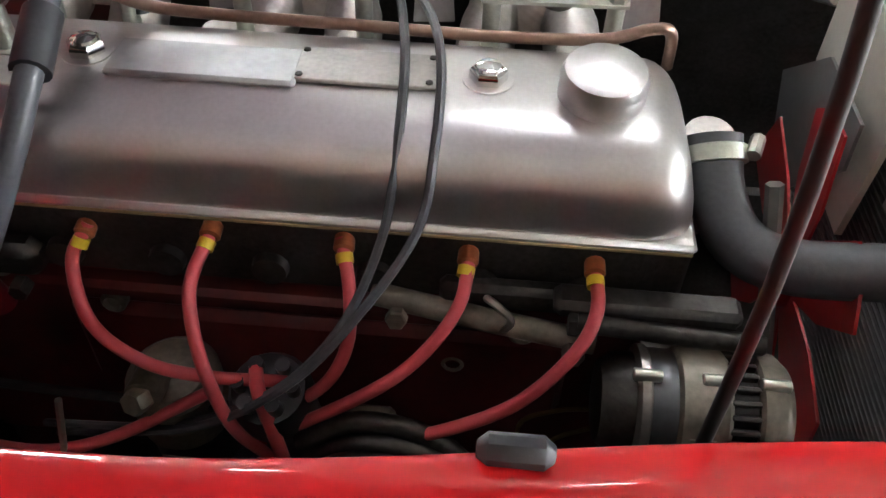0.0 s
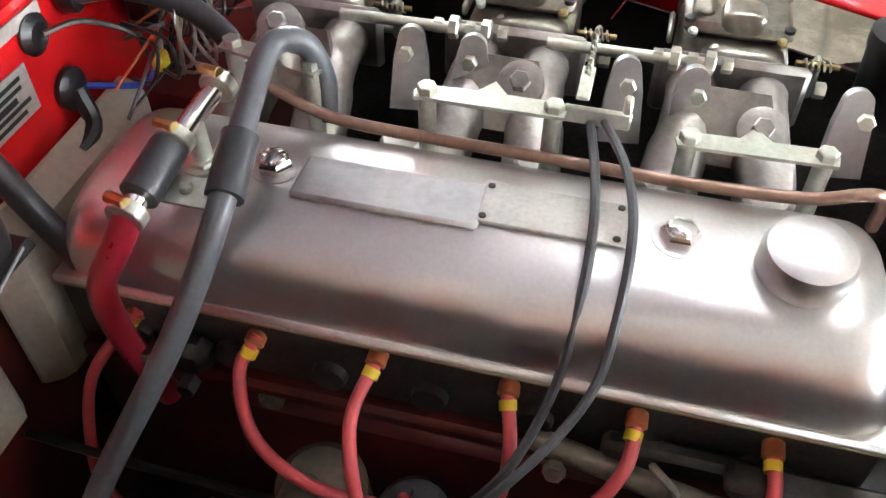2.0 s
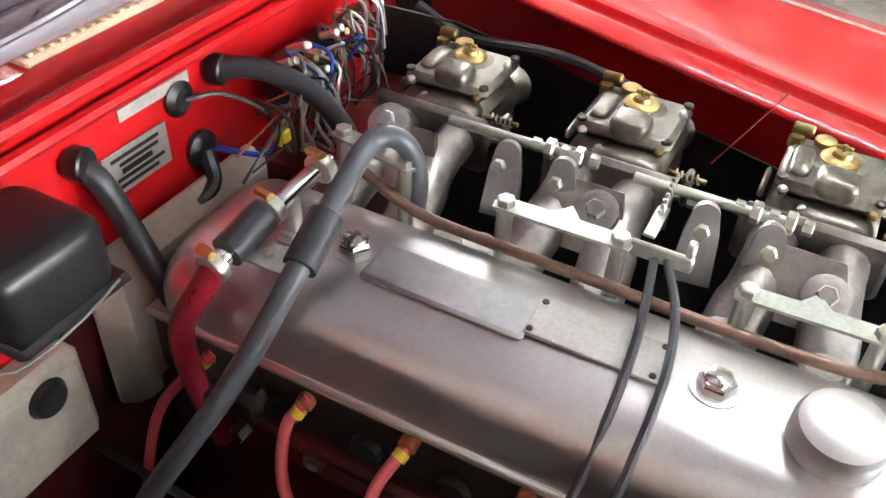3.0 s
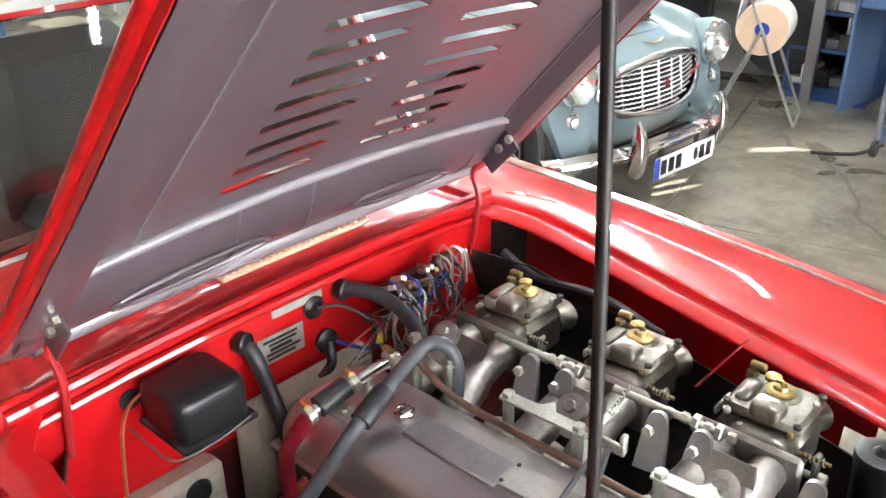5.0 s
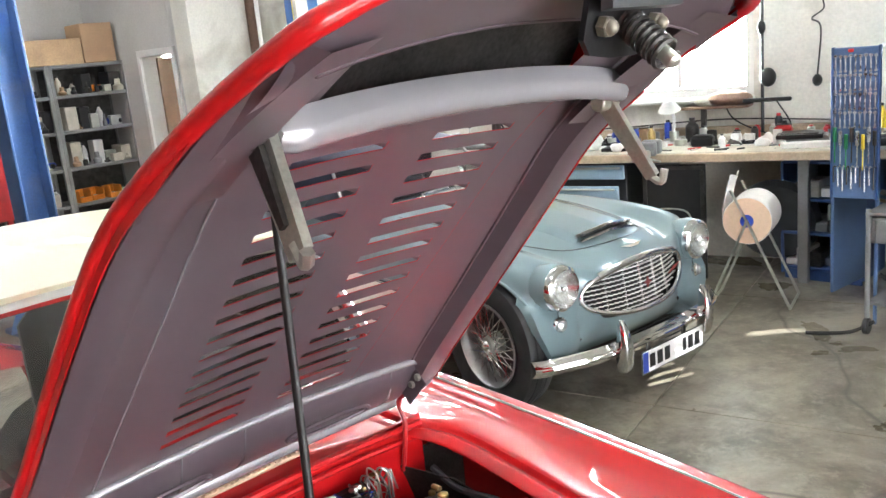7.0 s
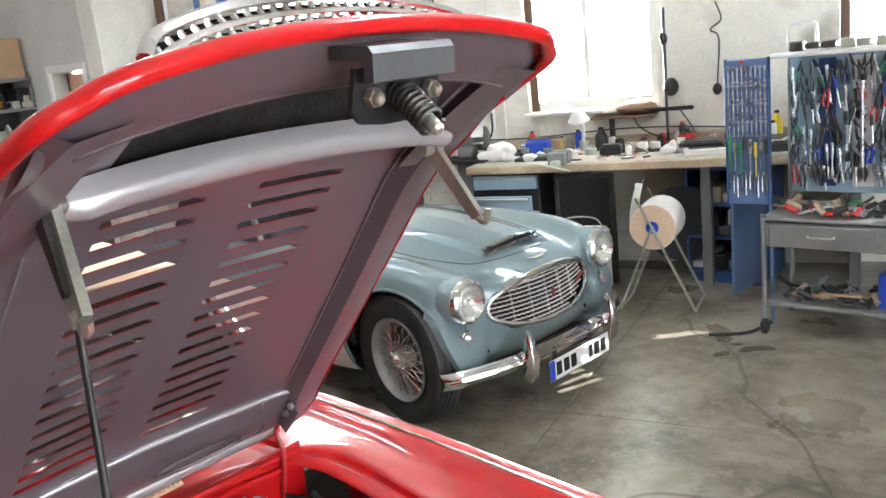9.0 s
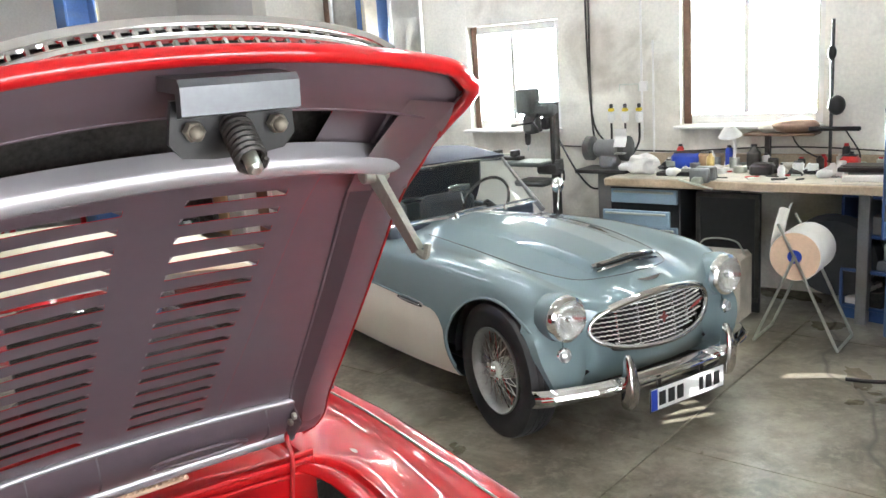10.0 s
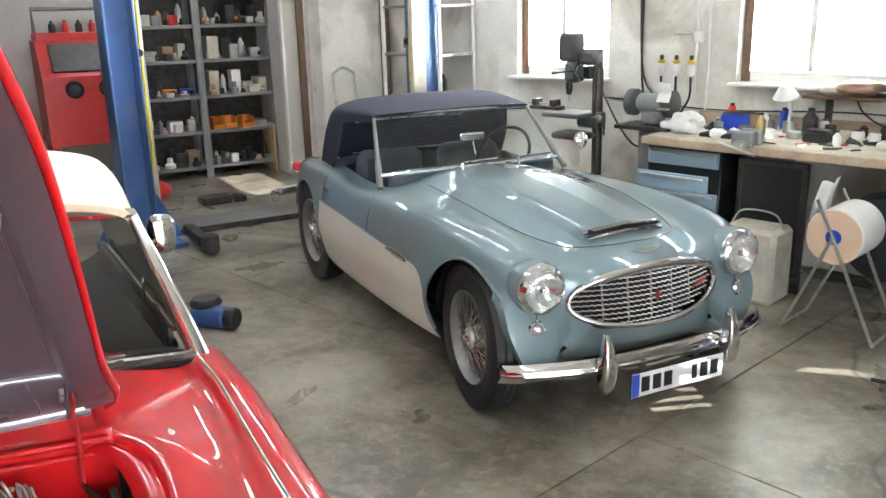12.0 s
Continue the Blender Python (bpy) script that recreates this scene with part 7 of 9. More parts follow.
def wheel_at(x, y, steer, side):
    wm = BM @ pose(x, y, 0.35 + FLOOR, 0, 0, steer) @ pose(0, 0, 0, 90 if side < 0 else -90, 0, 0) @ Matrix.Diagonal((1.07, 1.07, 1.0, 1.0))
    w = part("wheel", tyre_me, None, blue_car, "chrome wire wheel with a black tyre")
    inv = w.matrix_parent_inverse.copy()
    w.matrix_parent_inverse = Matrix()
    w.matrix_basis = inv @ wm
    w.matrix_parent_inverse = Matrix()

    def sub(name, me, m=Matrix()):
        o = new(name, me)
        o.parent = w
        o.matrix_basis = m
        return o

    sub("rim", rim_me)
    sub("hub", hub_me)
    sub("knock_off", knock_me, pose(0, 0, 0, 0, 0, 35 * side))
    sub("brake_drum", brake_me)
    for k in range(20):
        sub("spoke", sp_a, pose(0, 0, 0, 0, 0, 18 * k))
        sub("spoke", sp_b, pose(0, 0, 0, 0, 0, 18 * k + 9))
        if side < 0:
            sub("spoke", sp_c, pose(0, 0, 0, 0, 0, 18 * k + 5))


for x in (0.0, -2.337):
    for side in (1, -1):
        wheel_at(x, side * 0.63, -6 if x == 0 else 0, side)

# ---- the workshop's things ----
rs = random.Random(11)


def shelf_unit(x0, y0, y1, h, levels, label):
    """A steel shelf against the end wall; its front lies at x0."""
    s = thing("shelf_unit", label, "shelf", (x0, (y0 + y1) / 2, 0), "steel shelves")
    for y in (y0, y1):
        for x in (x0, x0 - 0.45):
            part("upright", Geo().box((x, y, (h + FLOOR) / 2), (0.04, 0.04, h - FLOOR), 0.004), M_GREYMETAL, s)
    for z in levels:
        part("shelf_board", Geo().box((x0 - 0.225, (y0 + y1) / 2, z), (0.47, y1 - y0 + 0.03, 0.035), 0.004), M_GREYMETAL, s)
    # dark sheet stands for the shade deep in the shelves
    part("back_shade_panel", Geo().box((x0 - 0.47, (y0 + y1) / 2, h / 2), (0.01, y1 - y0, h), 0.001), M_DSTEEL, s)
    return s


SHX = -8.45
LEV = (0.08, 0.48, 0.88, 1.28, 1.66, 1.98)
shelf_unit(SHX, 2.22, 2.88, 2.0, LEV, "grey steel shelf crowded with tools and machines")
shelf_unit(SHX, 2.92, 3.74, 2.0, LEV, "grey steel shelf stacked with boxes and bottles")
CLUT = (M_CARD, M_WHITE, M_BLACK, M_PALE, M_BLUEP, M_DSTEEL, M_PALE, M_PLY, M_GREYMETAL, M_WHITE, M_STEEL, M_REDP, M_CARD, M_BLACK)


def crate(p, s, m, label="", name="box"):
    g = Geo().box((p[0], p[1], p[2] + s[2] / 2), s, 0.006)
    if name == "box":
        t = thing("box", label or "small closed storage box on a shelf", "box", (p[0], p[1], p[2]), "shelf goods")
        part("carton", g, m, t)
        part("lid_seam", Geo().box((p[0], p[1], p[2] + s[2] + 0.001), (s[0] * 0.96, 0.006, 0.002), 0.0005), M_BLACK, t)
        return t
    return solo(name, g, m, label, "box", "shelf goods")


def bottle(p, r, h, m, mcap=None):
    t = thing("bottle", "upright bottle or can standing on a shelf", "bottle", p, "shelf goods")
    part("flask", Geo().lathe([(r * 0.95, 0), (r, 0.01), (r, h * 0.68), (r * 0.45, h * 0.84), (r * 0.4, h * 0.92)], p, (0, 0, 1), 12), m, t)
    part("cap", Geo().cyl((p[0], p[1], p[2] + h * 0.91), (p[0], p[1], p[2] + h), r * 0.46, n=10, b=0.002), mcap or M_BLACK, t)


def bin_open(p, w, h, m):
    t = thing("storage_bin", "open-fronted plastic parts bin", "bin", p, "orange bins")
    x, y, z = p
    part("tray", Geo().box((x, y, z + 0.006), (0.22, w, 0.012), 0.003).box((x, y - w / 2, z + h / 2), (0.22, 0.008, h), 0.002).box((x, y + w / 2, z + h / 2), (0.22, 0.008, h), 0.002).box((x - 0.11, y, z + h / 2), (0.008, w, h), 0.002).box((x + 0.11, y, z + h * 0.22), (0.008, w, h * 0.44), 0.002), m, t)
    part("screws", Geo().box((x, y, z + h * 0.22), (0.18, w * 0.85, h * 0.25), 0.02), M_DSTEEL, t)


for y0, y1 in ((2.26, 2.84), (2.97, 3.70)):
    for li, z in enumerate(LEV[:-1]):
        y = y0 + 0.03
        while y < y1 - 0.06:
            w = rs.uniform(0.05, 0.19)
            zz = z + 0.018
            x = SHX - rs.uniform(0.12, 0.2)
            k = rs.random()
            if y0 > 2.5 and li == 1 and y < 3.45:
                bin_open((x, y + 0.07, zz), 0.13, 0.13, M_ORANGE)
                w = 0.15
            elif k < 0.45:
                crate((x, y + w / 2, zz), (rs.uniform(0.15, 0.26), w * 0.9, rs.uniform(0.06, 0.27)), rs.choice(CLUT))
            elif k < 0.85:
                bottle((x, y + 0.035, zz), rs.uniform(0.025, 0.04), rs.uniform(0.12, 0.26), rs.choice(CLUT))
                w = 0.08
            else:
                t = thing("power_tool", "hand power tool lying on the shelf", "tool", (x, y + 0.08, zz), "shelf goods")
                c = rs.choice((M_BLUEP, M_ORANGE, M_GREENP, M_BLACK))
                part("tool_body", Geo().cyl((x, y, zz + 0.05), (x, y + 0.16, zz + 0.05), 0.04, 0.03, 14, 0.008), c, t)
                part("tool_grip", Geo().box((x + 0.03, y + 0.11, zz + 0.045), (0.14, 0.04, 0.05), 0.014), M_BLACK, t)
                w = 0.18
            y += w + rs.uniform(0.0, 0.04)
DULL = (M_DSTEEL, M_WHITE, M_GREYMETAL, M_BLACK, M_CARD, M_DSTEEL, M_PALE, M_STEEL, M_PALE)
for y0, y1 in ((2.26, 2.84), (2.97, 3.70)):
    for li, z in enumerate(LEV[:-1]):
        y = y0 + 0.02
        while y < y1 - 0.05:
            w = rs.uniform(0.05, 0.14)
            zz = z + 0.018
            x = SHX - rs.uniform(0.0, 0.06)
            h = rs.uniform(0.05, 0.16)
            if li == 1 and y0 > 2.5:
                y += 0.2
                continue
            if rs.random() < 0.5:
                t = thing("machine_part", "oily machine part lying on the shelf", "part", (x, y, zz), "shelf goods")
                part("casting", Geo().lathe([(0.01, 0), (w * 0.42, 0.006), (w * 0.45, h * 0.4), (w * 0.25, h * 0.55), (w * 0.22, h)], (x - 0.03, y + w / 2, zz), (0, 0, 1), 14), rs.choice(DULL), t)
            else:
                crate((x - 0.03, y + w / 2, zz), (rs.uniform(0.06, 0.11), w * 0.9, h), rs.choice(DULL))
            y += w + rs.uniform(0.0, 0.07)
crate((SHX - 0.2, 2.95, 2.0), (0.4, 0.72, 0.27), M_PLY, "long orange-brown wooden crate on the shelf top")
crate((SHX - 0.2, 3.50, 2.0), (0.4, 0.36, 0.42), M_CARD, "brown cardboard carton on the shelf top")


# two-post lift columns
def lift_column(x, y, turn, base=True):
    m = pose(x, y, 0, 0, 0, turn)
    t = thing("lift_column", "scuffed blue two-post lift column with a yellow hose", "lift", (x, y, 0), "lift columns", turn=turn)

    def lp(name, g, mt, label=""):
        g.v = [tuple(m @ Vector(p)) for p in g.v]
        return part(name, g, mt, t, label)

    lp("column", Geo().box((0, 0, 1.6), (0.10, 0.24, 3.2), 0.012).box((0.09, 0.11, 1.6), (0.16, 0.02, 3.2), 0.006).box((0.09, -0.11, 1.6), (0.16, 0.02, 3.2), 0.006), M_LIFTBLUE)
    lp("wall_channel", Geo().box((-0.09, 0.16, 1.7), (0.05, 0.14, 3.0), 0.006), M_PALE)
    lp("hydraulic_hose", Geo().tube([(0.0, 0.17, 3.0), (-0.03, 0.19, 2.2), (0.01, 0.18, 1.4), (-0.02, 0.19, 0.6)], 0.011, 8, 6), M_YELLOW)
    lp("base_plate", Geo().box((0.05, 0, 0.02), (0.5, 0.6, 0.04), 0.008), M_LIFTBLUE)
    for s in (1, -1):
        lp("gusset", Geo().prism([(0, 0), (0.22, 0), (0.0, 0.45)], 0.014, Matrix.Translation((0.03, s * 0.13, 0.04)) @ pose(0, 0, 0, 90, 0, 90 * s)), M_LIFTBLUE)
    lp("switch_knob", Geo().lathe([(0.03, 0), (0.03, 0.02), (0.02, 0.03)], (0.10, 0.14, 1.55), (1, 0, 0), 16), M_BLACK)


lift_column(-5.75, 1.56, 5)
lift_column(-5.45, 4.15, 185)
ramp = thing("lift_ramp", "low dark steel ramp plate lying on the floor", "ramp", (-6.05, 2.4, 0))
part("ramp_plate", Geo().box((-6.1, 2.4, 0.05), (0.42, 1.5, 0.012), 0.004), M_GREYMETAL, ramp)
part("ramp_edge", Geo().box((-5.89, 2.4, 0.028), (0.012, 1.5, 0.052), 0.003), M_DSTEEL, ramp)
part("ramp_edge", Geo().box((-6.31, 2.4, 0.028), (0.012, 1.5, 0.052), 0.003), M_DSTEEL, ramp)
arm = thing("jack_stand", "dark swinging steel beam with a round pad on the floor", "jack", (-5.4, 1.9, 0))
part("arm_beam", Geo().box((-5.45, 1.95, 0.10), (0.5, 0.10, 0.08), 0.01, None), M_DSTEEL, arm)
part("pad", Geo().cyl((-5.15, 1.98, 0.02), (-5.15, 1.98, 0.16), 0.07, n=18, b=0.01), M_DSTEEL, arm)

# sand-blast cabinet
sb_ = thing("blast_cabinet", "red sand-blasting cabinet with two black glove ports", "cabinet", (-8.35, 1.63, 0))
part("cabinet_shell", Geo().prism([(0, 0.55), (0.75, 0.55), (0.75, 1.25), (0.45, 1.60), (0, 1.60)], 0.95, Matrix(((1, 0, 0, -8.85), (0, 0, -1, 2.18), (0, 1, 0, 0), (0, 0, 0, 1)))), M_REDP, sb_)
part("window_panel", Geo().box((0, 0, 0), (0.02, 0.72, 0.36), 0.008, Matrix.Translation((-8.24, 1.70, 1.43)) @ pose(0, 0, 0, 0, -40, 0)), M_DSTEEL, sb_)
for y in (1.52, 1.84):
    po = part("glove_port", Geo().lathe([(0.085, 0), (0.09, 0.012), (0.07, 0.02), (0.06, 0.0)], (-8.10, y, 1.12), (1, 0, 0), 26), M_BLACK, sb_)
    part("glove", Geo().ball((-8.098, y, 1.12), (0.012, 0.06, 0.06)), M_RUBBER, po)
for y in (1.28, 2.13):
    for x in (-8.8, -8.15):
        part("leg", Geo().box((x, y, 0.28), (0.05, 0.05, 0.56), 0.004), M_REDP, sb_)
part("top_shelf", Geo().box((-8.6, 1.70, 1.63), (0.4, 0.9, 0.10), 0.01), M_REDP, sb_)
part("top_frame", Geo().tube([(-8.75, 1.28, 1.6), (-8.75, 1.28, 1.92), (-8.75, 2.13, 1.92), (-8.75, 2.13, 1.6)], 0.025, 8, 1), M_GREYMETAL, sb_)
for k in range(4):
    bottle((-8.5, 1.43 + 0.13 * k, 1.64), 0.035, 0.12, M_REDP if k % 2 else M_DSTEEL)
solo("rag_heap", Geo().ball((-7.75, 1.75, 0.13), (0.30, 0.42, 0.17), 18, 9), M_BLUEP, "heap of dark blue rags on the floor", "rags")
solo("rag_heap", Geo().ball((-7.55, 2.0, 0.09), (0.2, 0.25, 0.12), 18, 9), M_REDP, "heap of dark red rags on the floor", "rags")
dk = thing("coat_rack", "dark clothes hanging on the end wall", "coats", (-9.0, 0.5, 0))
for k in range(4):
    part("coat", Geo().box((-9.21, 0.1 + 0.22 * k, 1.0 + 0.05 * (k % 2)), (0.17, 0.20, 1.1), 0.06), M_BLACK, dk)
part("rail", Geo().cyl((-9.27, -0.1, 1.62), (-9.27, 0.95, 1.62), 0.015, n=10), M_STEEL, dk)

# sack truck, boards, pipe, rack left of the first window
st = thing("sack_truck", "light steel sack truck leaning against the wall", "sack truck", (-6.5, 3.85, 0))
for y in (3.74, 3.98):
    part("stile", Geo().tube([(-6.4, y, 0.05), (-6.55, y, 0.7), (-6.66, y, 1.22)], 0.013, 8, 4), M_STEEL, st)
part("handle", Geo().tube([(-6.66, 3.74, 1.22), (-6.68, 3.86, 1.28), (-6.66, 3.98, 1.22)], 0.013, 8, 5), M_STEEL, st)
part("cross_bar", Geo().cyl((-6.56, 3.74, 0.75), (-6.56, 3.98, 0.75), 0.01, n=8), M_STEEL, st)
part("toe_plate", Geo().box((-6.32, 3.86, 0.03), (0.2, 0.3, 0.01)), M_STEEL, st)
solo("plank", Geo().box((-8.55, 3.68, 0.28), (0.4, 0.03, 0.55), 0.004), M_PLY, "raw board leaning by the doorway", "plank")
solo("wall_pipe", Geo().tube([(-6.66, 4.34, 0.02), (-6.66, 4.34, 3.2)], 0.05, 12, 1), M_WOODD, "dark brown pipe standing at the wall", "pipe")
rk = thing("parts_rack", "tall white rack with grey shelves and spare parts", "rack", tuple(wpt(0.85, 0.3, 0)))
for a in (0.5, 1.25):
    for o in (0.06, 0.5):
        p = wpt(a, o, 0)
        part("post", Geo().cyl((p.x, p.y, 0), (p.x, p.y, 2.6), 0.02, n=10), M_WHITE, rk)
for z in (0.5, 1.02, 1.42, 1.85):
    part("rack_shelf", Geo().box((0.875, -0.28, z), (0.78, 0.46, 0.025), 0.004, W_MAT), M_GREYMETAL, rk)
for k in range(9):
    p = wpt(0.6 + 0.07 * k, 0.3, (1.435, 1.035, 0.515)[k % 3])
    bottle(tuple(p), 0.03, rs.uniform(0.1, 0.2), rs.choice(CLUT))
fb_ = thing("folded_frame", "black folded tubular frame leaning behind the car", "frame", tuple(wpt(1.6, 0.8, 0)))
for k in range(3):
    part("frame_tube", Geo().tube([wpt(1.35 + 0.12 * k, 0.9, 0.05), wpt(1.45 + 0.1 * k, 0.8, 0.8), wpt(1.75 + 0.05 * k, 0.7, 1.0), wpt(1.95, 0.75, 0.75)], 0.02, 8, 5), M_BLACK, fb_)
solo("steel_bar", Geo().cyl(wpt(1.75, 0.85, 0.3), wpt(1.35, 0.7, 1.12), 0.018, n=10), M_STEEL, "bright steel bar leaning behind the car", "bar")


# pillar drill
def at_wall(t, name, g, a, off, m, label="", turn=0):
    mm = wmat(a, off, 0, turn)
    g.v = [tuple(mm @ Vector(p)) for p in g.v]
    return part(name, g, m, t, label)


DA, DO = 2.75, 0.46
dr = thing("pillar_drill", "dark grey pillar drill with a cluttered table", "drill", tuple(wpt(DA, DO, 0)))
at_wall(dr, "base", Geo().box((0.1, 0, 0.04 + FLOOR), (0.36, 0.5, 0.08), 0.02), DA, DO, M_MACHINE)
at_wall(dr, "column", Geo().cyl((0.14, 0.06, 0.02), (0.14, 0.06, 1.46), 0.04, n=18), DA, DO, M_DSTEEL)
at_wall(dr, "motor_box", Geo().box((-0.06, -0.02, 1.475), (0.15, 0.17, 0.21), 0.018), DA, DO, M_MACHINE)
at_wall(dr, "belt_guard", Geo().box((0.06, 0.02, 1.40), (0.24, 0.13, 0.12), 0.03), DA, DO, M_MACHINE)
at_wall(dr, "head", Geo().box((-0.03, -0.02, 1.29), (0.13, 0.14, 0.17), 0.03), DA, DO, M_MACHINE)
at_wall(dr, "rack", Geo().box((0.15, 0.0, 1.20), (0.03, 0.03, 0.5), 0.006), DA, DO, M_DSTEEL)
at_wall(dr, "chuck", Geo().lathe([(0.012, -0.06), (0.022, -0.05), (0.028, 0.0), (0.024, 0.04)], (-0.07, -0.03, 1.17), (0, 0, 1), 16), DA, DO, M_DSTEEL)
at_wall(dr, "spindle", Geo().cyl((-0.07, -0.03, 1.06), (-0.07, -0.03, 1.115), 0.006, n=10), DA, DO, M_STEEL)
for k, (x, z) in enumerate(((0.10, 1.37), (0.13, 1.24), (-0.16, 1.28))):
    at_wall(dr, "feed_handle", Geo().tube([(0.02, -0.09, 1.3), ((0.02 + x) / 2, -0.12, (1.3 + z) / 2), (x, -0.13, z)], [0.008, 0.007, 0.013], 8, 3), DA, DO, M_BLACK)
at_wall(dr, "switch_box", Geo().box((0.11, -0.03, 1.29), (0.07, 0.06, 0.10), 0.01), DA, DO, M_BLACK)
at_wall(dr, "drill_table", Geo().box((-0.03, -0.06, 0.965), (0.36, 0.30, 0.035), 0.012), DA, DO, M_MACHINE)
at_wall(dr, "table_arm", Geo().box((0.10, 0.03, 0.91), (0.22, 0.11, 0.10), 0.02), DA, DO, M_MACHINE)
at_wall(dr, "table_clamp", Geo().lathe([(0.062, -0.06), (0.066, 0.0), (0.062, 0.06)], (0.14, 0.06, 0.92), (0, 0, 1), 20), DA, DO, M_MACHINE)
at_wall(dr, "crank", Geo().tube([(0.20, 0.0, 0.90), (0.27, -0.04, 0.90), (0.27, -0.04, 0.82)], 0.008, 8, 2), DA, DO, M_DSTEEL)
at_wall(dr, "lower_table", Geo().box((0.0, -0.05, 0.80), (0.30, 0.24, 0.05), 0.02), DA, DO, M_MACHINE)
at_wall(dr, "cable", Geo().tube([(0.15, 0.05, 1.2), (0.30, 0.15, 0.85), (0.45, 0.2, 0.72), (0.60, 0.3, 0.9)], 0.008, 6, 6), DA, DO, M_BLACK)
mv = thing("machine_vice", "oily drill vice on the drill's table", "vice", tuple(wpt(DA - 0.1, DO + 0.1, 0.983)))
at_wall(mv, "vice_bed", Geo().box((-0.28, -0.04, 1.0), (0.30, 0.10, 0.03), 0.008), DA, DO, M_DSTEEL)
at_wall(mv, "jaw", Geo().box((-0.38, -0.04, 1.04), (0.05, 0.10, 0.055), 0.008), DA, DO, M_DSTEEL)
at_wall(mv, "jaw", Geo().box((-0.20, -0.04, 1.04), (0.05, 0.10, 0.055), 0.008), DA, DO, M_DSTEEL)
at_wall(mv, "vice_screw", Geo().cyl((-0.52, -0.04, 1.03), (-0.2, -0.04, 1.03), 0.009, n=10), DA, DO, M_STEEL)

# grinder on its pedestal
GA, GO = 3.43, 0.47
gr = thing("bench_grinder", "grey bench grinder on a steel pedestal", "grinder", tuple(wpt(GA, GO, 0)))
at_wall(gr, "pedestal", Geo().box((0, 0.02, 0.44), (0.17, 0.16, 0.92), 0.01), GA, GO, M_GREYMETAL)
at_wall(gr, "foot_plate", Geo().box((0, 0, 0.02 + FLOOR), (0.4, 0.36, 0.04), 0.008), GA, GO, M_GREYMETAL)
at_wall(gr, "shelf", Geo().box((-0.02, 0, 0.915), (0.44, 0.3, 0.03), 0.006), GA, GO, M_DSTEEL)
at_wall(gr, "motor", Geo().cyl((-0.12, 0, 1.085), (0.10, 0, 1.085), 0.072, n=24, b=0.02), GA, GO, M_GREYMETAL)
at_wall(gr, "motor_foot", Geo().box((0, 0, 0.985), (0.15, 0.13, 0.11), 0.025), GA, GO, M_GREYMETAL)
for x in (-0.17, 0.14):
    wg = at_wall(gr, "wheel_guard", Geo().lathe([(0.02, -0.034), (0.085, -0.034), (0.098, -0.026), (0.098, 0.026), (0.085, 0.034), (0.02, 0.034)], (x, 0, 1.085), (1, 0, 0), 28), GA, GO, M_MACHINE)
    at_wall(wg, "stone", Geo().cyl((x - 0.038, 0, 1.085), (x - 0.034, 0, 1.085), 0.068, n=24), GA, GO, M_DSTEEL)
at_wall(gr, "eye_shield", Geo().sheet(lambda u, v: (0.10 + 0.10 * v, -0.13 + 0.03 * math.sin(u * 2.6), 1.11 + 0.14 * u), 6, 4, 0.004), GA, GO, M_WHITE)
at_wall(gr, "tool_rest", Geo().box((0.15, -0.12, 1.06), (0.08, 0.05, 0.012), 0.003), GA, GO, M_STEEL)
at_wall(gr, "coolant_tray", Geo().box((0.22, -0.07, 0.955), (0.16, 0.16, 0.05), 0.015), GA, GO, M_WHITE)

# compressed-air regulators and pipes on the wall
rg = thing("air_regulators", "three air filter regulators with hanging hoses on the wall", "regulators", tuple(wpt(3.25, 0.02, 1.35)))
for k in range(3):
    a = 3.27 + 0.125 * k
    at_wall(rg, "regulator_head", Geo().box((0, 0, 1.36), (0.045, 0.045, 0.028), 0.008), a, 0.12, M_YELLOW)
    at_wall(rg, "regulator_knob", Geo().lathe([(0.014, -0.012), (0.016, 0.014), (0.010, 0.024)], (0, 0, 1.385), (0, 0, 1), 14), a, 0.12, M_DSTEEL)
    at_wall(rg, "bowl", Geo().lathe([(0.028, 0), (0.03, -0.05), (0.022, -0.075), (0.008, -0.08)], (0, 0, 1.335), (0, 0, 1), 16), a, 0.12, M_WHITE)
    at_wall(rg, "air_hose", Geo().tube([(0, 0, 1.25), (-0.01, 0.01, 1.1), (-0.05 - 0.01 * k, 0.0, 0.98), (-0.10, -0.02, 0.88)], 0.009, 8, 6), a, 0.12, M_BLACK)
at_wall(rg, "feed_pipe", Geo().tube([(-0.2, 0, 2.6), (-0.2, 0, 1.3), (-0.12, 0, 1.02), (0.02, 0, 1.02)], 0.009, 8, 6), 3.24, 0.03, M_DSTEEL)
at_wall(rg, "feed_pipe", Geo().tube([(0.03, 0, 1.5), (0.03, 0, 1.56), (0.2, 0, 1.56), (0.2, 0, 1.5)], 0.006, 8, 1), 3.29, 0.06, M_STEEL)
at_wall(rg, "socket", Geo().box((0.26, 0.01, 1.54), (0.07, 0.03, 0.08), 0.006), 3.27, 0.06, M_WHITE)
for a, z0, z1 in ((3.50, 1.1, 2.6), (3.60, 0.95, 1.9)):
    cb = solo("wall_conduit", Geo().cyl(wpt(a, 0.02, z0), wpt(a, 0.02, z1), 0.009, n=8), M_WHITE, "thin painted conduit on the wall", "conduit")

# workbench along the windows
BZ = 0.90
bench = thing("workbench", "long workbench with a worn wooden top", "workbench", tuple(wpt(4.9, 0.5, 0)))
at_wall(bench, "bench_top", Geo().box((0, 0, BZ - 0.03), (2.85, 0.80, 0.06), 0.008), 4.98, 0.42, M_WOOD)
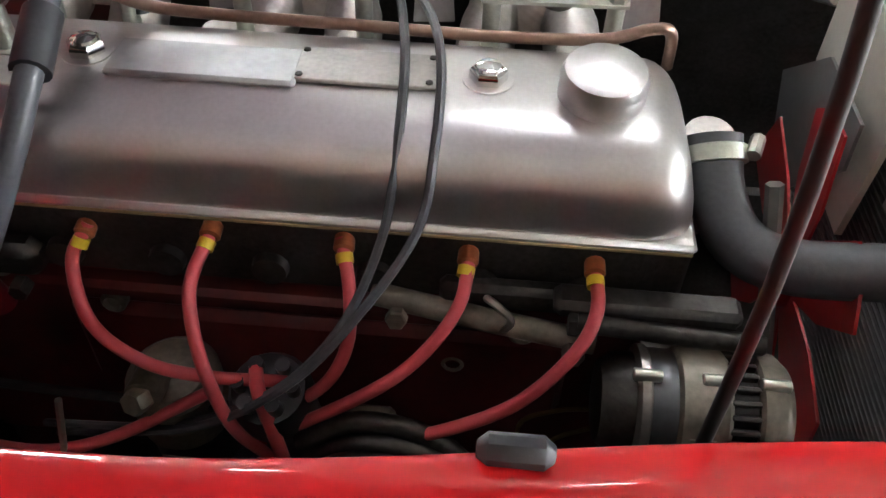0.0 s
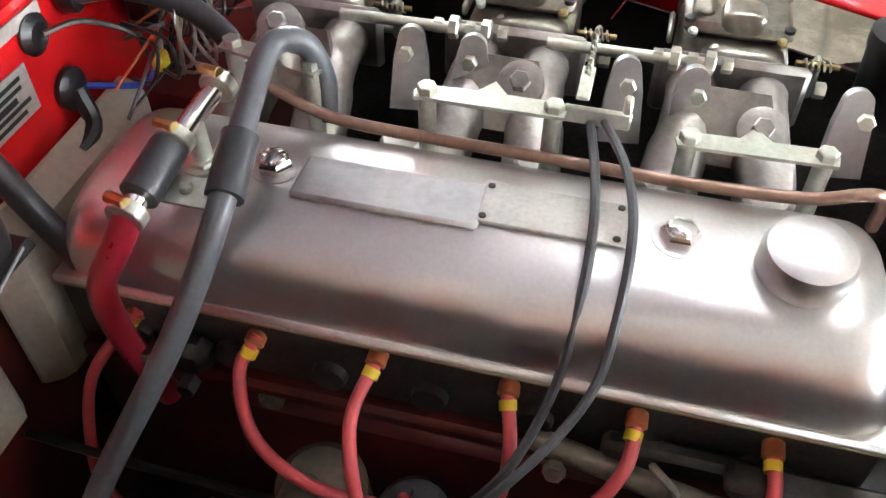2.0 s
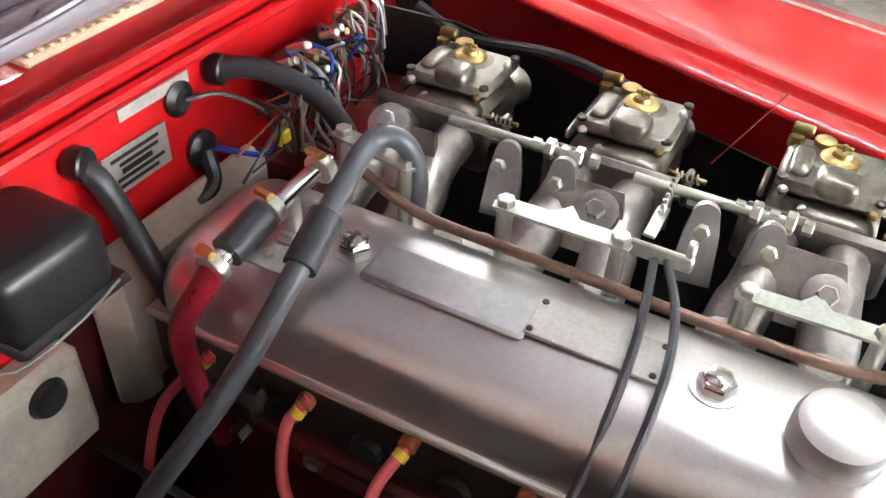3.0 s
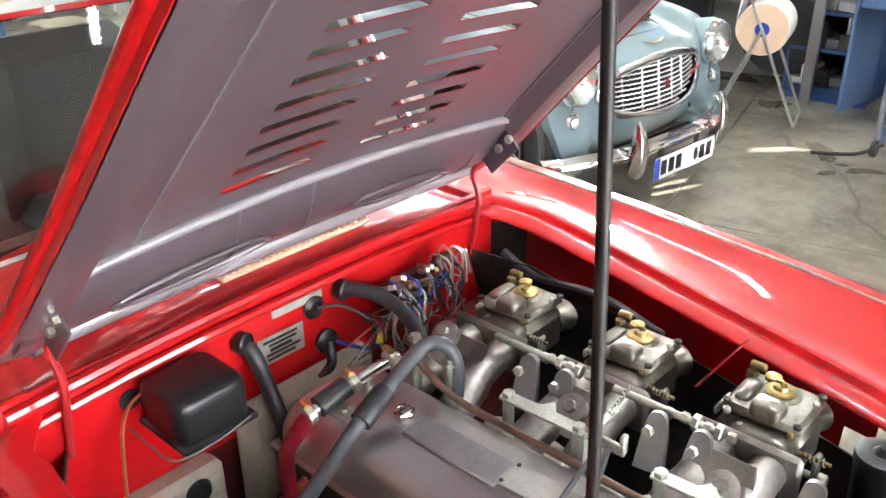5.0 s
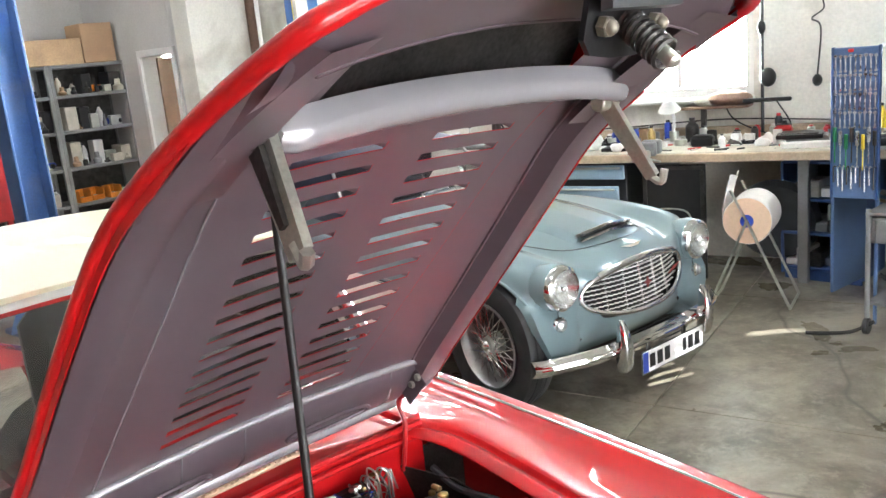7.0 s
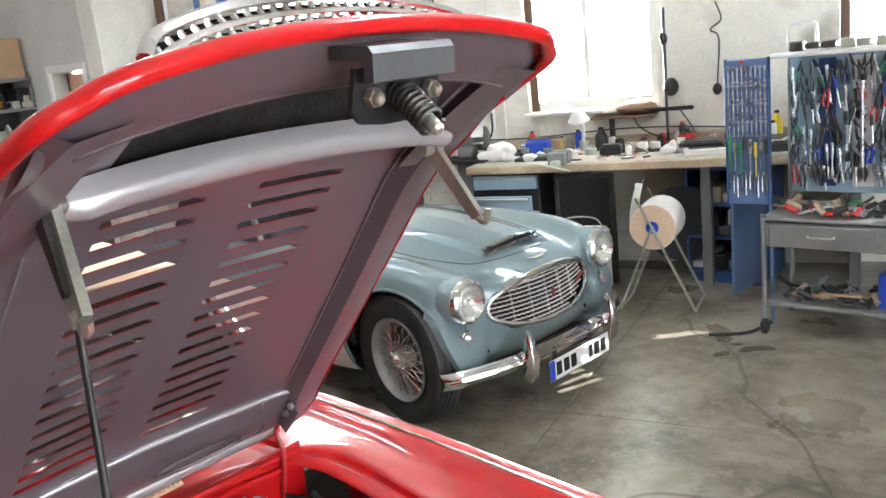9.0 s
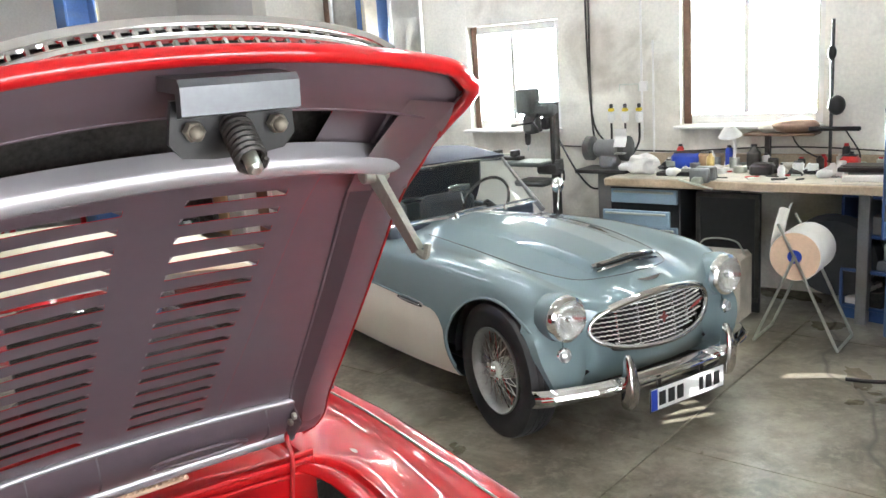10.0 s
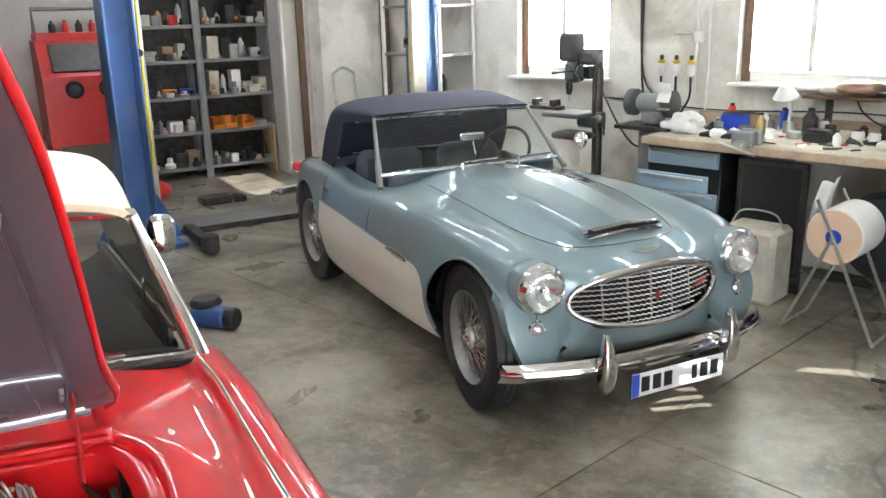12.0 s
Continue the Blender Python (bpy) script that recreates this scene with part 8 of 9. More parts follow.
# pale sheet added over the wood for its washed-out top
at_wall(bench, "washed_top_sheet", Geo().box((0, 0, BZ + 0.001), (2.80, 0.74, 0.006), 0.001), 4.98, 0.41, M_PALE, "pale grey sheet added for the bench top's washed-out look")
at_wall(bench, "back_rail", Geo().box((0, 0, BZ + 0.05), (2.85, 0.03, 0.10), 0.006), 4.98, 0.03, M_WOOD)
for a in (4.32, 5.35, 6.3):
    at_wall(bench, "leg", Geo().box((0, 0, (BZ - 0.06 + FLOOR) / 2), (0.07, 0.6, BZ - 0.06 - FLOOR), 0.006), a, 0.42, M_GREYMETAL)
at_wall(bench, "bench_back", Geo().box((0, 0, 0.405), (2.7, 0.02, 0.89), 0.004), 4.98, 0.05, M_WALL)
dc = thing("drawer_cabinet", "steel-blue drawer cabinet under the bench, one drawer ajar", "drawers", tuple(wpt(3.85, 0.45, 0)))
at_wall(dc, "carcass", Geo().box((0, 0, 0.395), (0.56, 0.62, 0.87), 0.008), 3.84, 0.42, M_BLACK)
for k, z in enumerate((0.76, 0.62, 0.47, 0.30, 0.12)):
    h = (0.12, 0.13, 0.14, 0.16, 0.16)[k]
    out = 0.14 if k == 1 else 0.0
    d = at_wall(dc, "drawer", Geo().box((0, -0.315 - out, z), (0.53, 0.03, h - 0.014), 0.006), 3.84, 0.42, M_DRAWER)
    at_wall(d, "handle", Geo().box((0, -0.338 - out, z + h * 0.28), (0.48, 0.02, 0.016), 0.005), 3.84, 0.42, M_STEEL)
kb = thing("knee_panel", "dark panel closing the bench's kneehole", "panel", tuple(wpt(4.5, 0.7, 0)))
at_wall(kb, "door_rim", Geo().box((0, -0.018, 0.79), (0.44, 0.012, 0.03), 0.003).box((0, -0.018, 0.05), (0.44, 0.012, 0.03), 0.003).box((-0.21, -0.018, 0.42), (0.03, 0.012, 0.70), 0.003).box((0.21, -0.018, 0.42), (0.03, 0.012, 0.70), 0.003), 4.47, 0.72, M_DSTEEL)
at_wall(kb, "panel", Geo().box((0, 0, 0.385), (0.46, 0.03, 0.85), 0.005), 4.47, 0.72, M_BLACK)
wt = thing("waste_bin", "white plastic bucket with a wire handle", "bucket", tuple(wpt(4.5, 0.95, 0)))
at_wall(wt, "tub", Geo().box((0, 0, 0.24), (0.36, 0.28, 0.48), 0.03), 4.5, 0.95, M_PALE)
at_wall(wt, "handle", Geo().tube([(-0.17, 0, 0.47), (-0.1, 0, 0.56), (0.1, 0, 0.56), (0.17, 0, 0.47)], 0.006, 6, 5), 4.5, 0.95, M_STEEL)
wb = thing("spare_wheel", "dark wheel leaning under the bench", "wheel", tuple(wpt(5.15, 0.5, 0)))
at_wall(wb, "tyre", Geo().lathe([(0.16, -0.06), (0.27, -0.07), (0.30, 0), (0.27, 0.07), (0.16, 0.06)], (0, 0, 0.42), (0, 1, 0.15), 32), 5.15, 0.55, M_RUBBER)

# vice and clutter on the bench
vc = thing("vice", "grey bench vice at the bench's edge", "vice", tuple(wpt(4.33, 0.8, BZ)))
at_wall(vc, "jaw", Geo().box((0, 0, BZ + 0.05), (0.14, 0.06, 0.10), 0.012).box((0, -0.12, BZ + 0.05), (0.14, 0.05, 0.10), 0.012), 4.33, 0.76, M_GREYMETAL)
at_wall(vc, "slide", Geo().box((0, -0.05, BZ + 0.02), (0.07, 0.3, 0.05), 0.01), 4.33, 0.76, M_STEEL)
at_wall(vc, "handle", Geo().cyl((-0.12, -0.2, BZ + 0.03), (0.12, -0.2, BZ - 0.03), 0.008, n=8), 4.33, 0.76, M_STEEL)


def bench_item(kind, a, off, sz, m, label, z=BZ, turn=0):
    t = thing(kind, label, kind.replace("_", " "), tuple(wpt(a, off, z)), "bench clutter")
    at_wall(t, "case", Geo().box((0, 0, z + sz[2] / 2), sz, min(sz) * 0.2), a, off, m, "", turn)
    at_wall(t, "cover", Geo().box((0, 0, z + sz[2] + 0.003), (sz[0] * 0.8, sz[1] * 0.8, 0.006), 0.002), a, off, M_DSTEEL, "", turn)
    return t


bench_item("tool_case", 3.98, 0.25, (0.22, 0.16, 0.13), M_BLUEP, "blue plastic tool case on the bench")
bench_item("spray_can_box", 4.12, 0.25, (0.09, 0.10, 0.13), M_CARD, "yellow-brown carton on the bench")
bench_item("battery_charger", 4.62, 0.45, (0.16, 0.12, 0.08), M_BLACK, "black battery charger on the bench")
bench_item("parts_tray", 4.05, 0.55, (0.30, 0.20, 0.03), M_DSTEEL, "shallow dark parts tray on the bench")
bench_item("paper_stack", 5.35, 0.55, (0.34, 0.26, 0.05), M_PAPER, "stack of papers and folders", turn=12)
bench_item("ring_binder", 5.30, 0.50, (0.30, 0.24, 0.03), M_BLACK, "black ring binder on the papers", BZ + 0.058, 5)
bench_item("paper_stack", 5.72, 0.45, (0.36, 0.28, 0.08), M_PAPER, "loose heap of paper sheets", turn=-10)
bench_item("keyboard_case", 5.95, 0.55, (0.40, 0.2, 0.07), M_BLACK, "black case at the bench's end", turn=4)
bench_item("red_tin", 5.15, 0.25, (0.12, 0.12, 0.12), M_REDP, "red tin on the bench")
bench_item("glass_jar", 4.85, 0.40, (0.07, 0.07, 0.09), M_WHITE, "white jar on the bench")
for a, off, r, h, m in ((5.62, 0.2, 0.03, 0.2, M_DSTEEL), (5.78, 0.18, 0.04, 0.24, M_YELLOW), (4.22, 0.4, 0.03, 0.16, M_BRASS), (4.50, 0.28, 0.05, 0.2, M_DSTEEL), (4.78, 0.55, 0.025, 0.1, M_WHITE), (6.05, 0.2, 0.035, 0.22, M_WHITE)):
    bottle(tuple(wpt(a, off, BZ)), r, h, m)
for k in range(80):
    a, off = rs.uniform(3.75, 6.25), rs.uniform(0.15, 0.75)
    p = wpt(a, off, BZ + 0.008)
    d = W_DIR * rs.uniform(-0.1, 0.1) + W_OUT * rs.uniform(-0.08, 0.08)
    solo("hand_tool", Geo().cyl(p, p + d, rs.uniform(0.005, 0.01), n=8), rs.choice((M_STEEL, M_DSTEEL, M_TOOL, M_REDP, M_BLACK)), "small hand tool lying on the bench", "tool", "bench clutter")
for k in range(84):
    a, off = rs.uniform(3.7, 6.3), rs.uniform(0.12, 0.5)
    h, w = rs.uniform(0.03, 0.12), rs.uniform(0.04, 0.12)
    if rs.random() < 0.5:
        t = thing("tin", "small tin or pot on the bench", "tin", tuple(wpt(a, off, BZ)), "bench clutter")
        at_wall(t, "pot", Geo().lathe([(w * 0.3, 0), (w * 0.42, 0.004), (w * 0.42, h), (w * 0.38, h), (w * 0.36, h * 0.9)], (0, 0, BZ), (0, 0, 1), 14), a, off, rs.choice((M_WHITE, M_STEEL, M_DSTEEL, M_WHITE, M_GREYMETAL)))
    else:
        t = thing("rag", "crumpled cotton rag lying on the bench", "rag", tuple(wpt(a, off, BZ)), "bench clutter")
        q0_, q1_ = rs.uniform(0, 6), rs.uniform(0, 6)
        at_wall(t, "cloth", Geo().sheet(lambda u, v: ((u - 0.5) * w * 2, (v - 0.5) * w * 1.6, BZ + 0.004 + h * 0.5 * max(0.0, math.sin(u * 3.14) * math.sin(v * 3.14)) * (1 + 0.5 * math.sin(q0_ + 9 * u) * math.sin(q1_ + 8 * v))), 10, 10), a, off, rs.choice((M_WHITE, M_PAPER, M_PALE, M_DSTEEL)))
def crumple(t, name, c, r, m, seed, a, off):
    """A soft crumpled lump with folds."""
    def fn(u, v):
        p = Vector(superform((0, 0, 0), r, u, v, 0.8))
        k = 1 + 0.30 * noise.noise(p * 16 + Vector((seed, 0, 0))) + 0.14 * noise.noise(p * 45 + Vector((0, seed, 0)))
        return (c[0] + p.x * k, c[1] + p.y * k, max(c[2] - r[2] * 0.98, c[2] + p.z * k))
    return at_wall(t, name, Geo().sheet(fn, 18, 30), a, off, m)


pb = thing("plastic_bag", "crumpled white plastic bag on the bench end", "bag", tuple(wpt(3.72, 0.5, BZ)), "bench clutter")
crumple(pb, "film", (0, 0, BZ + 0.075), (0.12, 0.09, 0.075), M_WHITE, 3.1, 3.74, 0.55)
for k, (a, off, r) in enumerate(((4.02, 0.62, 0.06), (4.75, 0.3, 0.07), (5.05, 0.5, 0.05), (5.55, 0.25, 0.06), (6.1, 0.4, 0.08))):
    t = thing("shop_towel", "crumpled paper towel lying on the bench", "towel", tuple(wpt(a, off, BZ)), "bench clutter")
    crumple(t, "paper", (0, 0, BZ + r * 0.55), (r, r * 0.8, r * 0.55), rs.choice((M_PAPER, M_WHITE, M_PALE)), 7.0 + k, a, off)
for k in range(9):
    a, off = 3.85 + 0.28 * k + rs.uniform(-0.05, 0.05), rs.uniform(0.2, 0.6)
    r = rs.uniform(0.04, 0.07)
    t = thing("cable_coil", "small coil of cable on the bench", "cable", tuple(wpt(a, off, BZ)), "bench clutter")
    at_wall(t, "coil", Geo().tube([(r * math.cos(q * 0.8) * (1 + 0.1 * math.sin(q)), r * math.sin(q * 0.8), BZ + 0.008 + 0.0011 * q) for q in range(26)], 0.004, 6, 2), a, off, rs.choice((M_BLACK, M_ORANGE, M_DSTEEL, M_WHITE)))
for k in range(16):
    a, off, h = rs.uniform(3.8, 6.25), rs.uniform(0.1, 0.3), rs.uniform(0.10, 0.2)
    t = thing("spray_can", "spray can standing on the bench", "can", tuple(wpt(a, off, BZ)), "bench clutter")
    at_wall(t, "can", Geo().lathe([(0.026, 0), (0.028, 0.004), (0.028, h * 0.8), (0.018, h * 0.9)], (0, 0, BZ), (0, 0, 1), 14), a, off, rs.choice((M_STEEL, M_BLACK, M_REDP, M_BLUEP, M_WHITE, M_DSTEEL)))
    at_wall(t, "cap", Geo().cyl((0, 0, BZ + h * 0.88), (0, 0, BZ + h), 0.016, n=10, b=0.003), a, off, rs.choice((M_BLACK, M_WHITE, M_REDP)))
lp_ = thing("bench_lamp", "white articulated bench lamp", "lamp", tuple(wpt(4.35, 0.25, BZ)))
at_wall(lp_, "stand", Geo().cyl((0, 0, BZ), (0, 0, BZ + 0.03), 0.07, n=18).tube([(0, 0, BZ + 0.02), (0.02, 0, BZ + 0.2), (0.0, -0.05, BZ + 0.28)], 0.012, 8, 4), 4.35, 0.3, M_WHITE)
at_wall(lp_, "shade", Geo().lathe([(0.03, 0.08), (0.05, 0.05), (0.085, 0.0), (0.08, 0.0), (0.04, 0.05)], (0.0, -0.05, BZ + 0.27), (0, -0.3, 1), 20), 4.35, 0.3, M_WHITE)
sh = thing("wall_shelf", "small shelf bracket with tool bags under the window", "shelf", tuple(wpt(4.6, 0.1, 1.12)))
at_wall(sh, "shelf_post", Geo().box((0, 0, 1.05), (0.04, 0.04, 0.32), 0.005), 4.55, 0.12, M_DSTEEL)
at_wall(sh, "shelf_board", Geo().box((0.1, 0, 1.16), (0.5, 0.2, 0.02), 0.004), 4.55, 0.12, M_WOODD)
at_wall(sh, "bag", Geo().ball((0.2, -0.02, 1.22), (0.17, 0.10, 0.06), 16, 8), 4.55, 0.12, M_COPPER)
at_wall(sh, "bag", Geo().ball((0.02, 0.0, 1.20), (0.09, 0.08, 0.04), 16, 8), 4.55, 0.12, M_PALE)
wl = thing("work_lamp", "black articulated work lamp by the window", "lamp", tuple(wpt(5.0, 0.1, 1.0)))
at_wall(wl, "pole", Geo().cyl((0, 0, 0.95), (0, 0, 1.95), 0.012, n=8), 4.98, 0.10, M_BLACK)
at_wall(wl, "arm", Geo().box((0.05, -0.1, 1.20), (0.34, 0.04, 0.03), 0.008), 4.98, 0.10, M_BLACK)
at_wall(wl, "head", Geo().ball((0.05, -0.06, 1.36), (0.06, 0.06, 0.07), 14, 8), 4.98, 0.10, M_BLACK)
at_wall(wl, "clamp", Geo().ball((0.0, -0.02, 1.72), (0.03, 0.03, 0.05)), 4.98, 0.10, M_BLACK)
at_wall(wl, "cable", Geo().tube([(0.1, 0, 1.18), (0.2, 0, 1.0), (0.12, -0.05, 0.93), (-0.2, 0, 1.05), (-0.3, 0, 1.25)], 0.006, 6, 6), 4.98, 0.10, M_BLACK)
hc = thing("hanging_cable", "dark lamp cable hanging on the wall", "cable", tuple(wpt(5.35, 0.03, 1.3)))
at_wall(hc, "cord", Geo().tube([(0, 0, 1.95), (0.04, 0, 1.82), (-0.04, 0, 1.75), (0.02, 0, 1.68), (0, 0, 1.35)], 0.006, 6, 6), 5.35, 0.03, M_DSTEEL)
at_wall(hc, "plug", Geo().ball((0, 0, 1.31), (0.035, 0.03, 0.045)), 5.35, 0.04, M_BLACK)
solo("wall_cable", Geo().tube([wpt(a, 0.02, 1.03 + 0.02 * math.sin(a * 3)) for a in np.linspace(2.7, 5.6, 14)], 0.006, 6, 3), M_DSTEEL, "dark cable run along the wall", "cable")
solo("wall_cable", Geo().tube([wpt(3.0, 0.02, 2.6), wpt(3.01, 0.02, 1.8), wpt(3.05, 0.02, 1.25), wpt(3.2, 0.03, 1.05)], 0.008, 6, 5), M_DSTEEL, "dark cable hanging down the wall", "cable")

# red tool box on the floor
tb = thing("tool_box", "red steel tool box on the floor by the wall", "tool box", tuple(wpt(2.95, 0.9, 0)))
at_wall(tb, "case", Geo().box((0, 0, 0.22), (0.36, 0.24, 0.30), 0.012).box((0, 0, 0.035), (0.4, 0.3, 0.07), 0.01), 2.95, 0.9, M_REDP)
at_wall(tb, "handle", Geo().tube([(-0.1, 0, 0.37), (-0.08, 0, 0.43), (0.08, 0, 0.43), (0.1, 0, 0.37)], 0.008, 6, 4), 2.95, 0.9, M_STEEL)

# paper roll stand
RXY = Vector((-1.43, 4.40, 0))
ps = thing("paper_roll_stand", "steel tube stand with a big paper roll", "roll stand", tuple(RXY))
ra = Vector((-0.25, 0.97, 0)).normalized()
rn = Vector((-ra.y, ra.x, 0))
hub = RXY + Vector((0, 0, 0.535))
part("paper_roll", Geo().lathe([(0.04, -0.165), (0.150, -0.165), (0.155, -0.16), (0.155, 0.16), (0.150, 0.165), (0.04, 0.165)], hub + ra * 0.165, ra, 40), M_PAPER, ps, "white paper roll")
part("roll_end", Geo().lathe([(0.05, 0), (0.149, 0), (0.149, 0.003), (0.05, 0.003)], hub - ra * 0.004, ra, 40), M_PINK, ps)
part("core", Geo().lathe([(0.028, -0.004), (0.042, -0.004), (0.042, 0.003), (0.028, 0.003)], hub - ra * 0.006, ra, 24), M_BLUEP, ps)
part("axle", Geo().cyl(hub - ra * 0.03, hub + ra * 0.36, 0.011, n=12), M_STEEL, ps)
for o in (-0.012, 0.345):
    b = hub + ra * o
    part("leg", Geo().tube([b - rn * 0.26 - Vector((0, 0, 0.525 - FLOOR)), b], 0.0095, 8, 1), M_STEEL, ps)
    part("leg", Geo().tube([b + rn * 0.24 - Vector((0, 0, 0.525 - FLOOR)), b, b + rn * 0.10 + Vector((0, 0, 0.20))], 0.0095, 8, 1), M_STEEL, ps)
for s in (-0.26, 0.24):
    p0, p1 = hub + ra * -0.012 + rn * s, hub + ra * 0.345 + rn * s
    p0.z = p1.z = 0.0105 + FLOOR
    part("foot_bar", Geo().cyl(p0, p1, 0.0095, n=8), M_STEEL, ps)
part("torn_sheet", Geo().sheet(lambda u, v: hub + ra * (0.02 + 0.29 * v) + rn * (0.155 - 0.05 * u * u + 0.012 * math.sin(v * 9)) + Vector((0, 0, -0.02 + 0.29 * u + 0.015 * math.sin(v * 7) * u)), 8, 10, 0.001), M_PAPER, ps)

# low tool cabinet under the bench's end, its door swung open
cabn = thing("tool_cabinet", "dark blue steel cabinet with an open door, papers inside", "cabinet", (-1.25, 5.3, FLOOR))
C0, C1, CY0, CY1, CZ = -1.52, -0.97, 5.12, 5.52, 0.80
for x in (C0, C1):
    part("carcass_side", Geo().box((x, (CY0 + CY1) / 2, CZ / 2 + 0.0), (0.02, CY1 - CY0, CZ), 0.004), M_CABBLUE, cabn)
# back is coloured black for the shade inside the open cabinet
part("carcass_back_shade", Geo().box(((C0 + C1) / 2, CY1, CZ / 2), (C1 - C0, 0.02, CZ), 0.004), M_BLACK, cabn)
part("plinth", Geo().box(((C0 + C1) / 2, CY0 + 0.03, 0.0), (C1 - C0 - 0.02, 0.02, 0.08), 0.004), M_CABBLUE, cabn)
for z in (0.05, 0.30, 0.54, CZ):
    part("cabinet_shelf", Geo().box(((C0 + C1) / 2, (CY0 + CY1) / 2, z), (C1 - C0 - 0.02, CY1 - CY0, 0.022), 0.004), M_CABBLUE, cabn)
leaf = part("door_panel", Geo().box((0, -0.22, 0), (0.022, 0.44, 0.76), 0.006, Matrix.Translation((C1 + 0.01, CY0 - 0.005, 0.42)) @ pose(0, 0, 0, 0, 0, -6)), M_BOARD, cabn, "blue steel door leaf")
part("latch", Geo().box((-1.045, 4.74, 0.55), (0.016, 0.03, 0.10), 0.004), M_STEEL, leaf)
for k in range(16):
    z = (0.061, 0.311, 0.551)[k % 3]
    crate((C0 + 0.06 + 0.028 * k, 5.27 + rs.uniform(-0.06, 0.06), z), (0.085, 0.2, rs.uniform(0.03, 0.15)), rs.choice((M_PAPER, M_BLACK, M_DSTEEL, M_GREYMETAL, M_PALE)), "folded papers and parts in the cabinet")
board = thing("tool_board", "blue perforated tool board with rows of spanners", "tool board", (-0.775, 4.42, 0.7))
part("board_panel", Geo().box((-0.775, 4.40, 1.15), (0.25, 0.03, 0.86), 0.006, None), M_BOARD, board)
part("board_leg", Geo().box((-0.66, 4.43, 0.36), (0.02, 0.02, 0.80), 0.004), M_BOARD, board)
for r_ in range(4):
    for c_ in range(9):
        x, z, h = -0.882 + 0.027 * c_, 1.49 - 0.105 * r_, 0.088 - 0.004 * (c_ % 3)
        g = Geo().box((x, 4.378, z), (0.008, 0.006, h), 0.003).lathe([(0.010, 0), (0.010, 0.007), (0.005, 0.008)], (x, 4.381, z + h / 2), (0, -1, 0), 10).lathe([(0.008, 0), (0.008, 0.007)], (x, 4.381, z - h / 2), (0, -1, 0), 8)
        part("spanner", g, M_TOOL, board)
for c_ in range(8):
    x = -0.88 + 0.031 * c_
    z = 1.05 - 0.02 * (c_ % 3)
    part("screwdriver", Geo().cyl((x, 4.372, z), (x, 4.372, z - 0.12), 0.004, n=6).cyl((x, 4.372, z), (x, 4.372, z + 0.085), 0.011, n=8, b=0.003), (M_GREENP, M_TOOL, M_GREENP, M_DSTEEL, M_TOOL, M_YELLOW, M_TOOL, M_DSTEEL)[c_], board)
for c_ in range(10):
    x, h = -0.885 + 0.0245 * c_, 0.09 + 0.05 * ((c_ * 7) % 5) / 4
    part("hex_key", Geo().tube([(x + 0.014, 4.374, 0.905), (x, 4.374, 0.905), (x, 4.374, 0.905 - h)], 0.0045, 6, 2), M_TOOL if c_ % 3 else M_DSTEEL, board)
part("tag", Geo().box((-0.80, 4.380, 1.562), (0.03, 0.004, 0.018), 0.002), M_REDP, board)
for x in (-0.90, -0.65):
    part("board_edge", Geo().box((x, 4.392, 1.15), (0.012, 0.04, 0.87), 0.004), M_CABBLUE, board)

# tool trolley with a tool wall
tr = thing("tool_trolley", "grey tool trolley with a crowded tool wall", "trolley", (-0.2, 4.25, 0))
T0, T1, TY0, TY1 = -0.64, 0.42, 4.24, 4.72
for x in (T0, T1):
    for y in (TY0, TY1):
        part("post", Geo().cyl((x, y, 0.10 + FLOOR), (x, y, 1.62 if y == TY1 else 0.695), 0.015, n=10), M_GREYMETAL, tr)
        w = part("castor", Geo().cyl((x - 0.015, y, 0.05 + FLOOR), (x + 0.015, y, 0.05 + FLOOR), 0.05, n=18, b=0.006), M_BLACK, tr)
for z, h in ((0.15, 0.03), (0.575, 0.15)):
    part("tray", Geo().box(((T0 + T1) / 2, (TY0 + TY1) / 2, z), (T1 - T0, TY1 - TY0, h), 0.01), M_GREYMETAL, tr)
part("tray_top", Geo().box(((T0 + T1) / 2, (TY0 + TY1) / 2, 0.67), (T1 - T0 + 0.03, TY1 - TY0 + 0.03, 0.02), 0.005), M_GREYMETAL, tr)
dw = part("drawer", Geo().box((T0 + 0.33, TY0 - 0.012, 0.575), (0.58, 0.02, 0.135), 0.006), M_GREYMETAL, tr)
part("handle", Geo().tube([(T0 + 0.26, TY0 - 0.02, 0.585), (T0 + 0.27, TY0 - 0.04, 0.58), (T0 + 0.39, TY0 - 0.04, 0.58), (T0 + 0.40, TY0 - 0.02, 0.585)], 0.006, 8, 3), M_STEEL, dw)
part("tool_wall", Geo().box(((T0 + T1) / 2, TY1, 1.15), (T1 - T0, 0.02, 0.82), 0.004), M_DRAWER, tr)
part("top_shelf", Geo().box(((T0 + T1) / 2, TY1 - 0.10, 1.58), (T1 - T0 + 0.06, 0.30, 0.025), 0.005), M_WHITE, tr)
part("hoop", Geo().tube([(T0, TY1 - 0.02, 1.58), (T0, TY1 - 0.02, 1.72), (T0 + 0.03, TY1 - 0.02, 1.75), (T0 + 0.13, TY1 - 0.02, 1.75), (T0 + 0.16, TY1 - 0.02, 1.72), (T0 + 0.16, TY1 - 0.02, 1.58)], 0.011, 8, 3), M_WHITE, tr)
